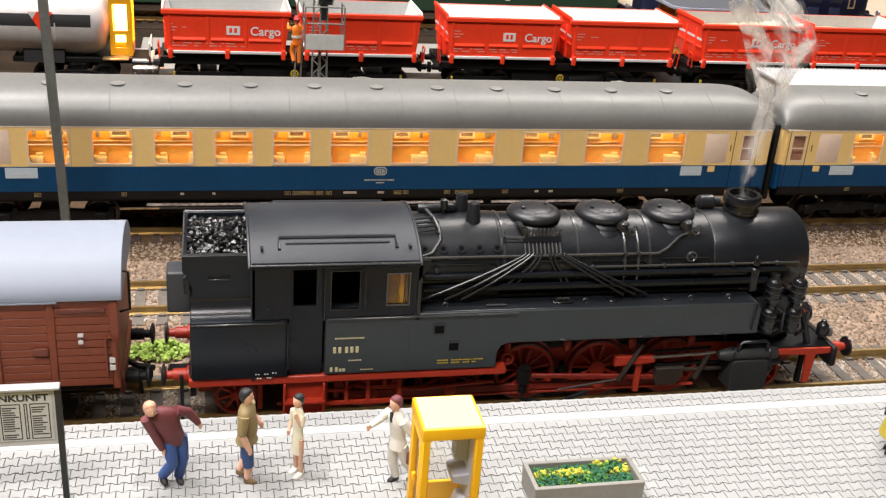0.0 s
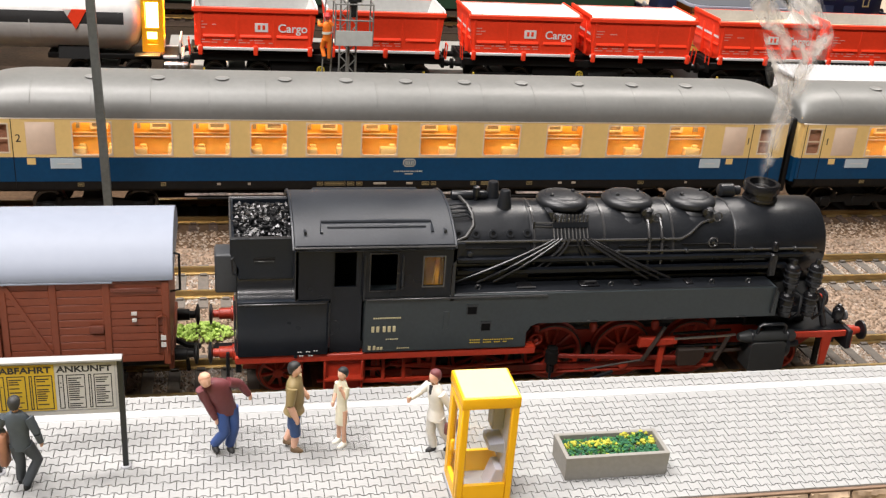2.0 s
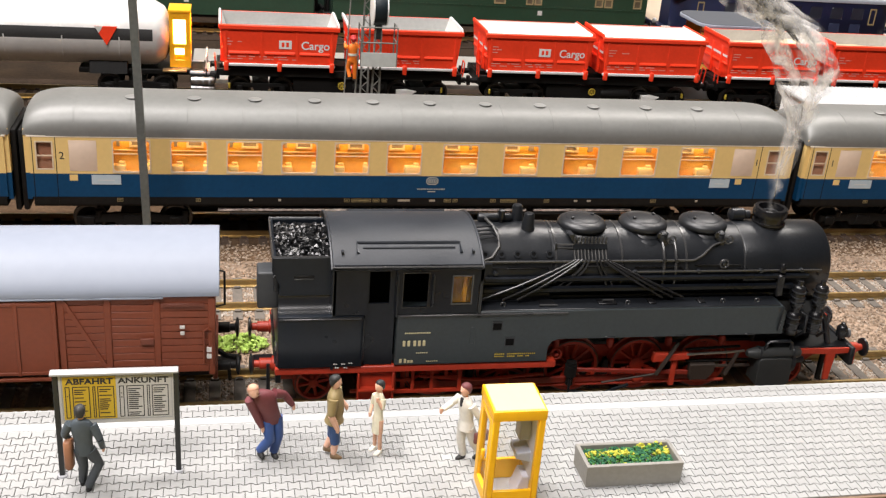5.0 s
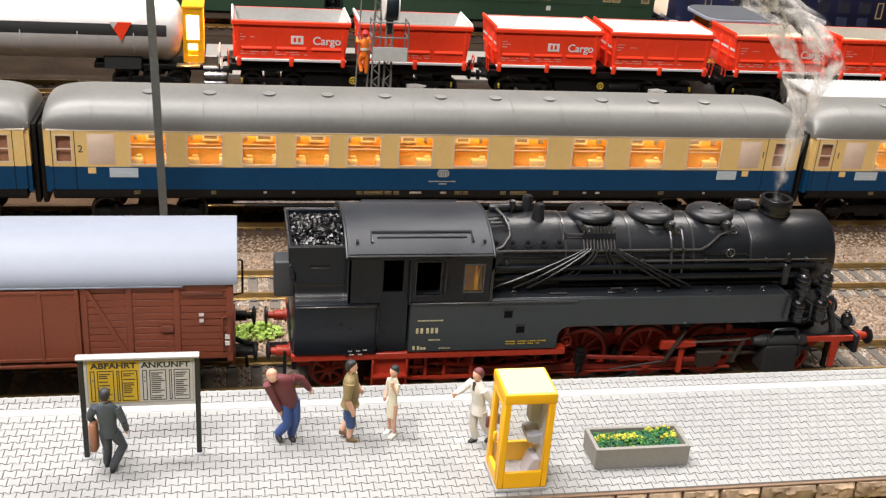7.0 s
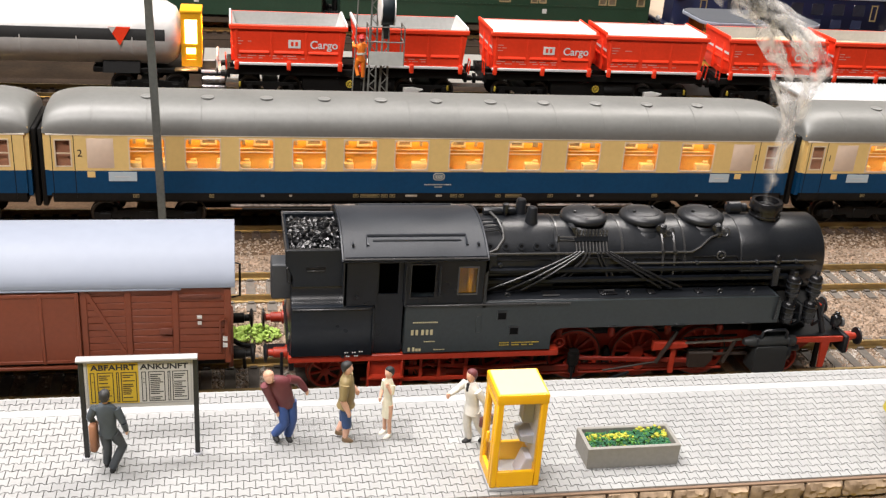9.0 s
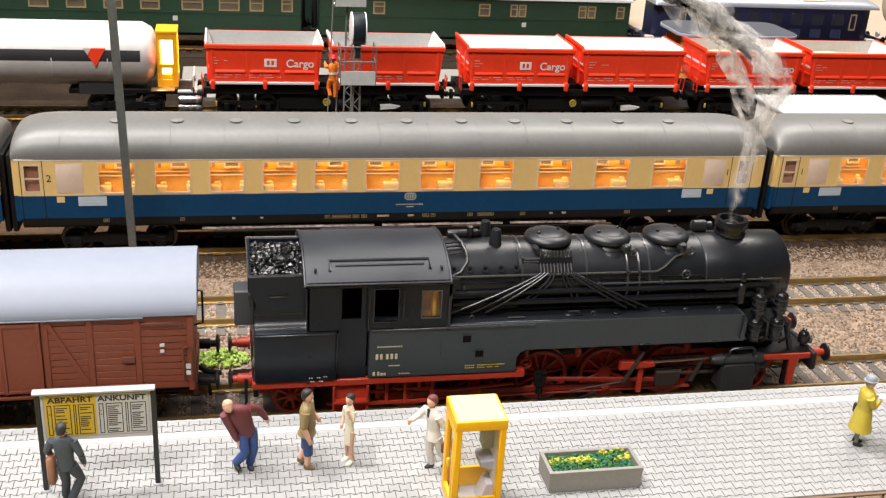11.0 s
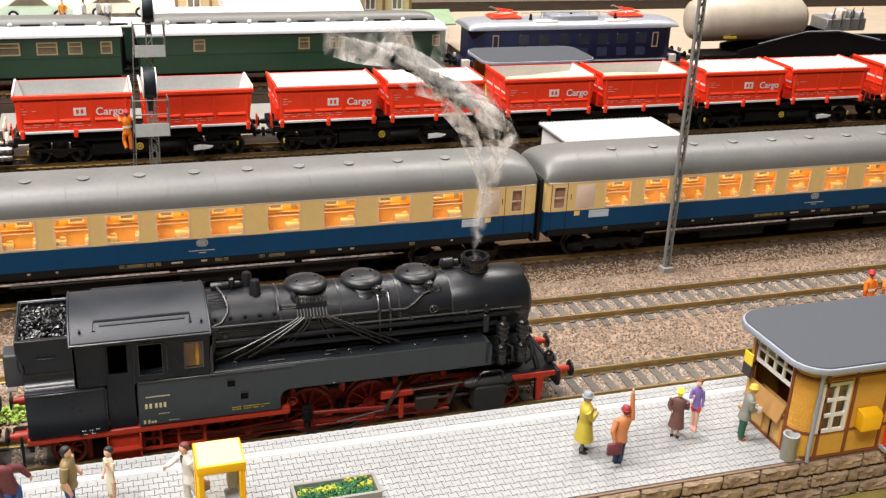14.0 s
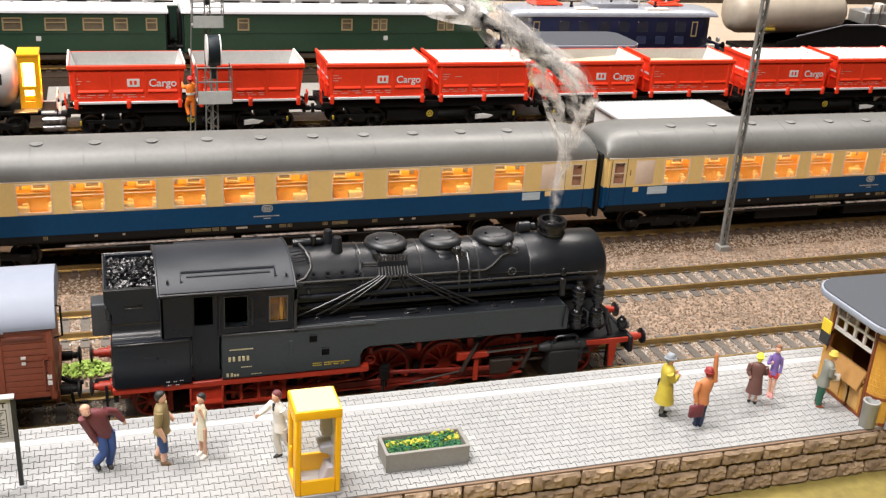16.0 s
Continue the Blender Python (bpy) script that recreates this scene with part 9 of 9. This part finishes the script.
part("roof", prism(B(), [(516, 12), (536, 20), (556, 12), (556, 10.8), (516, 10.8)], "x", 174, 222, 0.3), M_GREENROOF, pv, "pale green roof")


solid("backdrop_board", box(B(), -900, 1100, 760, 775, GZ - 1, 210), M_BACKDROP, (0, 760, GZ), "plain pale beige backdrop board of the layout", "board", kind="structure")
solid("yard_ground", box(B(), 230, 1100, 492, 700, GZ - 0.5, GZ + 1.2), M_BACKDROP, (600, 600, GZ), "pale sandy yard behind the last track", "ground", kind="structure")


solid("loading_yard", box(B(), -112, 70, 316, 384, GZ - 0.5, GZ + 2.6, 0.3), M_PLANTER, (-150, 350, GZ), "pale concrete loading strip behind the tipper track", "yard", kind="structure")


# ---- smoke from the chimney ----
def smoke_material():
    m = bpy.data.materials.new("thin_smoke")
    m.use_nodes = True
    nt = m.node_tree
    nt.nodes.clear()
    out, mix = nt.nodes.new("ShaderNodeOutputMaterial"), nt.nodes.new("ShaderNodeMixShader")
    tr, di, tl = nt.nodes.new("ShaderNodeBsdfTransparent"), nt.nodes.new("ShaderNodeBsdfDiffuse"), nt.nodes.new("ShaderNodeBsdfTranslucent")
    both = nt.nodes.new("ShaderNodeMixShader")
    di.inputs[0].default_value = tl.inputs[0].default_value = (0.9, 0.88, 0.85, 1)
    at = nt.nodes.new("ShaderNodeAttribute")
    at.attribute_name = "fade"
    tc, ns = nt.nodes.new("ShaderNodeTexCoord"), nt.nodes.new("ShaderNodeTexNoise")
    ns.inputs["Scale"].default_value, ns.inputs["Detail"].default_value, ns.inputs["Distortion"].default_value = 55.0, 6.0, 3.0
    nt.links.new(tc.outputs["Object"], ns.inputs["Vector"])
    rg = nt.nodes.new("ShaderNodeMapRange")
    rg.inputs["From Min"].default_value, rg.inputs["From Max"].default_value, rg.inputs["To Max"].default_value = 0.42, 0.66, 0.95
    nt.links.new(ns.outputs["Fac"], rg.inputs["Value"])
    mu = nt.nodes.new("ShaderNodeMath")
    mu.operation = "MULTIPLY"
    nt.links.new(at.outputs["Fac"], mu.inputs[0])
    nt.links.new(rg.outputs[0], mu.inputs[1])
    nt.links.new(di.outputs[0], both.inputs[1])
    nt.links.new(tl.outputs[0], both.inputs[2])
    nt.links.new(mu.outputs[0], mix.inputs[0])
    nt.links.new(tr.outputs[0], mix.inputs[1])
    nt.links.new(both.outputs[0], mix.inputs[2])
    nt.links.new(mix.outputs[0], out.inputs[0])
    return m


def smoke():
    """A wispy plume: narrow over the chimney, then drifting and curling as it thins."""
    bm = B()
    fade = bm.verts.layers.float.new("fade")
    nu, nv = 60, 16
    for k in range(6):
        ph = k * 0.6
        def at(u, v):
            z = 38 + 80 * u
            spread = 2.4 + 13 * u
            a = ph + 1.6 * u + 0.5 * math.sin(4 * u + k)
            bend = min(1.0, max(0.0, (u - 0.42 - 0.03 * k) / 0.5))
            cx = 54 + 4.0 * math.sin(5.2 * u + 0.3) * u + 5.0 * u - (22.0 + 7.0 * k) * bend ** 1.5 + 7.0 * bend * math.sin(9 * u + 2 * k) + 20.0 * noise.noise(Vector((u * 3.2, k * 0.9, 1))) * u
            cy = 12.0 * noise.noise(Vector((u * 3, k * 1.3, 4))) * u
            w = (v - 0.5) * 2 * spread * (0.5 + 0.7 * noise.noise(Vector((u * 5, k, 9))))
            return Vector((cx + math.cos(a) * w + 7.0 * u * noise.noise(Vector((u * 9, v * 3, k))), cy + math.sin(a) * w, z - 7.0 * bend ** 2 + 11.0 * u * noise.noise(Vector((u * 6, v * 4, k + 20)))))
        g = sheet(bm, lambda u, v: at(u, v), nu, nv)
        for i in range(nu + 1):
            for j in range(nv + 1):
                u, v = i / nu, j / nv
                g[i][j][fade] = 1.3 * (1 - abs(2 * v - 1)) ** 1.2 * min(1, (u + 0.04) * 2.0) * (1 - u) ** 0.35
    return solid("smoke_plume", bm, smoke_material(), (54, 0, 36), "thin white smoke rising from the engine chimney", "smoke", kind="stuff", smooth=180)


smoke()


# ---- pavers, wall stones and ballast ----
def paver_mesh(w, h, j=0.09, d=0.24, e=0.2):
    w2, h2 = w / 2 - j, h / 2 - 0.13
    top = [(-w2, h2 + d), (-w / 4 - e, h2 + d), (-w / 4 + e, h2 - d), (w / 4 - e, h2 - d), (w / 4 + e, h2 + d), (w2, h2 + d)]
    return top + [(x, -y) for x, y in reversed(top)]


def pavers():
    ol = paver_mesh(PW, PH)
    bm = prism(B(), ol, "z", -0.4, 0.0)
    bmesh.ops.transform(bm, matrix=Matrix.Scale(MM, 4), verts=bm.verts)
    me = mesh_of("paver", bm, M_PAVER, 0)
    rows = []
    y = -36.55
    while y > -74.2:
        rows.append(y)
        y -= PH
    rows += [-30.75, -30.75 + PH]
    verts, faces = [], []
    rnd = random.Random(5)
    n = len(ol)
    for r, y in enumerate(rows):
        x = PLAT_X0 + 2 + (PW / 2 if r % 2 else 0)
        while x < PLAT_X1 - 2:
            dz = rnd.uniform(-0.04, 0.04)
            if -46 < x < 12 and -64 < y < -50 and not (-17 < x < 8 and y < -56):
                piece("paver", me, PLATFORM, x, y, dz)
            else:
                b = len(verts)
                verts += [(x + p, max(y + q, -74.3), -0.4) for p, q in ol] + [(x + p, max(y + q, -74.3), dz) for p, q in ol]
                faces.append([b + n + i for i in range(n)][::-1])
                faces += [(b + i, b + n + i, b + n + (i + 1) % n, b + (i + 1) % n) for i in range(n)]
            x += PW
    o = ORIGIN[PLATFORM.name]
    me2 = bpy.data.meshes.new("paving")
    me2.from_pydata([tuple((Vector(v) - o) * MM) for v in verts], [], faces)
    me2.materials.append(M_PAVER2)
    ob = new("paving", me2)
    ob.parent = PLATFORM
    tagged(ob, label="interlocking pale concrete pavers", kind="stuff")


def per_island(name, colors, rough=0.85, bump=0.5, grain=900.0):
    m = mat(name, colors[0], rough, 0, 0.2, grain, bump)
    nt = m.node_tree
    g, r = nt.nodes.new("ShaderNodeNewGeometry"), nt.nodes.new("ShaderNodeValToRGB")
    nt.links.new(g.outputs["Random Per Island"], r.inputs[0])
    while len(r.color_ramp.elements) < len(colors):
        r.color_ramp.elements.new(0.5)
    for i, c in enumerate(colors):
        r.color_ramp.elements[i].position = i / (len(colors) - 1)
        r.color_ramp.elements[i].color = (*c, 1)
    mx = nt.nodes.new("ShaderNodeMix")
    mx.data_type, mx.blend_type = "RGBA", "MULTIPLY"
    mx.inputs[0].default_value = 0.35
    old = nt.nodes["Principled BSDF"].inputs["Base Color"].links[0].from_socket
    nt.links.new(r.outputs[0], mx.inputs[6])
    nt.links.new(old, mx.inputs[7])
    nt.links.new(mx.outputs[2], nt.nodes["Principled BSDF"].inputs["Base Color"])
    return m


M_PAVER2 = per_island("concrete_paving", [(0.385, 0.388, 0.38), (0.42, 0.423, 0.415), (0.40, 0.403, 0.395)], 0.8, 0.25, 1800)
M_BALLASTBITS = per_island("ballast_gravel", [(0.13, 0.085, 0.052), (0.31, 0.22, 0.145), (0.39, 0.295, 0.21), (0.24, 0.168, 0.115), (0.52, 0.435, 0.345), (0.18, 0.125, 0.084)])
M_BALLASTPALE = per_island("pale_gravel", [(0.26, 0.215, 0.17), (0.47, 0.42, 0.36), (0.57, 0.53, 0.47), (0.37, 0.32, 0.265), (0.62, 0.58, 0.53)])


def wall_stones():
    rnd = random.Random(8)
    variants = []
    for k in range(9):
        w, h = 7.0 + k * 0.8, 4.25
        bm = B()
        nx, nz = 12, 6
        g = [[bm.verts.new((w * (i / nx - 0.5) * (1 if 0 < j < nz else 0.97), -0.9 - 0.75 * noise.noise(Vector((i * 0.8 + k * 7, j * 0.9, k))) - 0.3 * noise.noise(Vector((i * 2.1 + k, j * 2.3, k * 3))) - (0.35 if 0 < i < nx and 0 < j < nz else -0.35), h * (j / nz - 0.5))) for j in range(nz + 1)] for i in range(nx + 1)]
        for i in range(nx):
            for j in range(nz):
                bm.faces.new((g[i][j], g[i + 1][j], g[i + 1][j + 1], g[i][j + 1]))
        ring = [g[i][0] for i in range(nx + 1)] + [g[nx][j] for j in range(1, nz + 1)] + [g[i][nz] for i in range(nx - 1, -1, -1)] + [g[0][j] for j in range(nz - 1, 0, -1)]
        back = [bm.verts.new((v.co.x, 0.2, v.co.z)) for v in ring]
        m = len(ring)
        for i in range(m):
            bm.faces.new((ring[i], back[i], back[(i + 1) % m], ring[(i + 1) % m]))
        bmesh.ops.recalc_face_normals(bm, faces=bm.faces)
        bmesh.ops.transform(bm, matrix=Matrix.Scale(MM, 4), verts=bm.verts)
        variants.append((w, mesh_of("wall_stone", bm, M_STONE, 25)))
    part("mortar_face", box(B(), PLAT_X0, PLAT_X1, -74.9, -74.15, GZ - 1, -0.5), M_MORTAR, PLATFORM, "dark brown mortar")
    part("wall_coping", box(B(), PLAT_X0, PLAT_X1, -75.1, -74.0, -0.85, -0.42, 0.1), M_COPING, PLATFORM, "thin brown bedding under the paving")
    for r in range(3):
        x = -40 + rnd.uniform(-6, 0)
        while x < PLAT_X1 - 12:
            w, me = rnd.choice(variants)
            piece("wall_stone", me, PLATFORM, x + w / 2, -74.8, -3.05 - r * 4.85)
            x += w + 0.55
    

M_COPING = mat("paving_edge", (0.20, 0.13, 0.085), 0.8, 0, 0.15, 700, 0.3)


def ballast():
    rng = np.random.default_rng(3)
    def scatter(name, n, x0, x1, y0, y1, label, smin=0.32, smax=0.72, m=None):
        xs, ys = rng.uniform(x0, x1, n), rng.uniform(y0, y1, n)
        dd = np.abs(ys - np.round(ys / TRACK) * TRACK)
        free = (np.abs((xs + 427 + 3.3) % 6.6 - 3.3) > 1.75) | (dd > 15)
        xs, ys = xs[free], ys[free]
        n = len(xs)
        base = np.array([(1, 0, 0), (-1, 0, 0), (0, 1, 0), (0, -1, 0), (0, 0, 1), (0, 0, -1)], float)
        tri = np.array([(0, 2, 4), (2, 1, 4), (1, 3, 4), (3, 0, 4), (2, 0, 5), (1, 2, 5), (3, 1, 5), (0, 3, 5)])
        tr = ys / TRACK
        d = np.abs(ys - np.round(tr) * TRACK)
        has = np.isin(np.round(tr), (0, 1, 2, 5))
        zb = np.where(d < 21, RT - 2.75, RT - 2.75 + (GZ + 0.4 - RT + 2.75) * (d - 21) / 7.64)
        zb = np.where(has, zb, GZ)
        s = rng.uniform(smin, smax, (n, 1, 3))
        ang = rng.uniform(0, 6.28, n)
        jit = 1 + rng.uniform(-0.35, 0.35, (n, 6, 1))
        v = base[None] * s * jit
        c, q = np.cos(ang)[:, None], np.sin(ang)[:, None]
        v = np.stack([v[..., 0] * c - v[..., 1] * q, v[..., 0] * q + v[..., 1] * c, v[..., 2] * 0.8], -1)
        v += np.stack([xs, ys, zb + 0.15], -1)[:, None]
        o = np.array([(x0 + x1) / 2, (y0 + y1) / 2, GZ])
        me = bpy.data.meshes.new(name)
        me.from_pydata(((v.reshape(-1, 3) - o) * MM).tolist(), [], (tri[None] + 6 * np.arange(n)[:, None, None]).reshape(-1, 3).tolist())
        me.materials.append(m or M_BALLASTBITS)
        ob = new(name, me)
        ob.location = Vector(o) * MM
        tagged(ob, label, "ballast", kind="stuff")
    scatter("ballast_stones", 44000, -210, 340, 18, 103, "loose brown and pale ballast stones between the tracks")
    scatter("pale_ballast", 14000, -210, 330, 45, 70, "pale whitish gravel between the sleepers", m=M_BALLASTPALE)
    scatter("pale_ballast", 8000, 70, 330, -14, 13, "pale whitish gravel between the sleepers", m=M_BALLASTPALE)
    scatter("pale_ballast", 900, -102, -78, -14, 13, "pale whitish gravel between the sleepers", m=M_BALLASTPALE)
    scatter("ballast_stones", 9000, 80, 330, -26, 18, "loose ballast stones beside the platform")
    scatter("ballast_stones", 5000, -230, -78, -26, 18, "loose ballast stones beside the platform")


pavers()
wall_stones()
ballast()
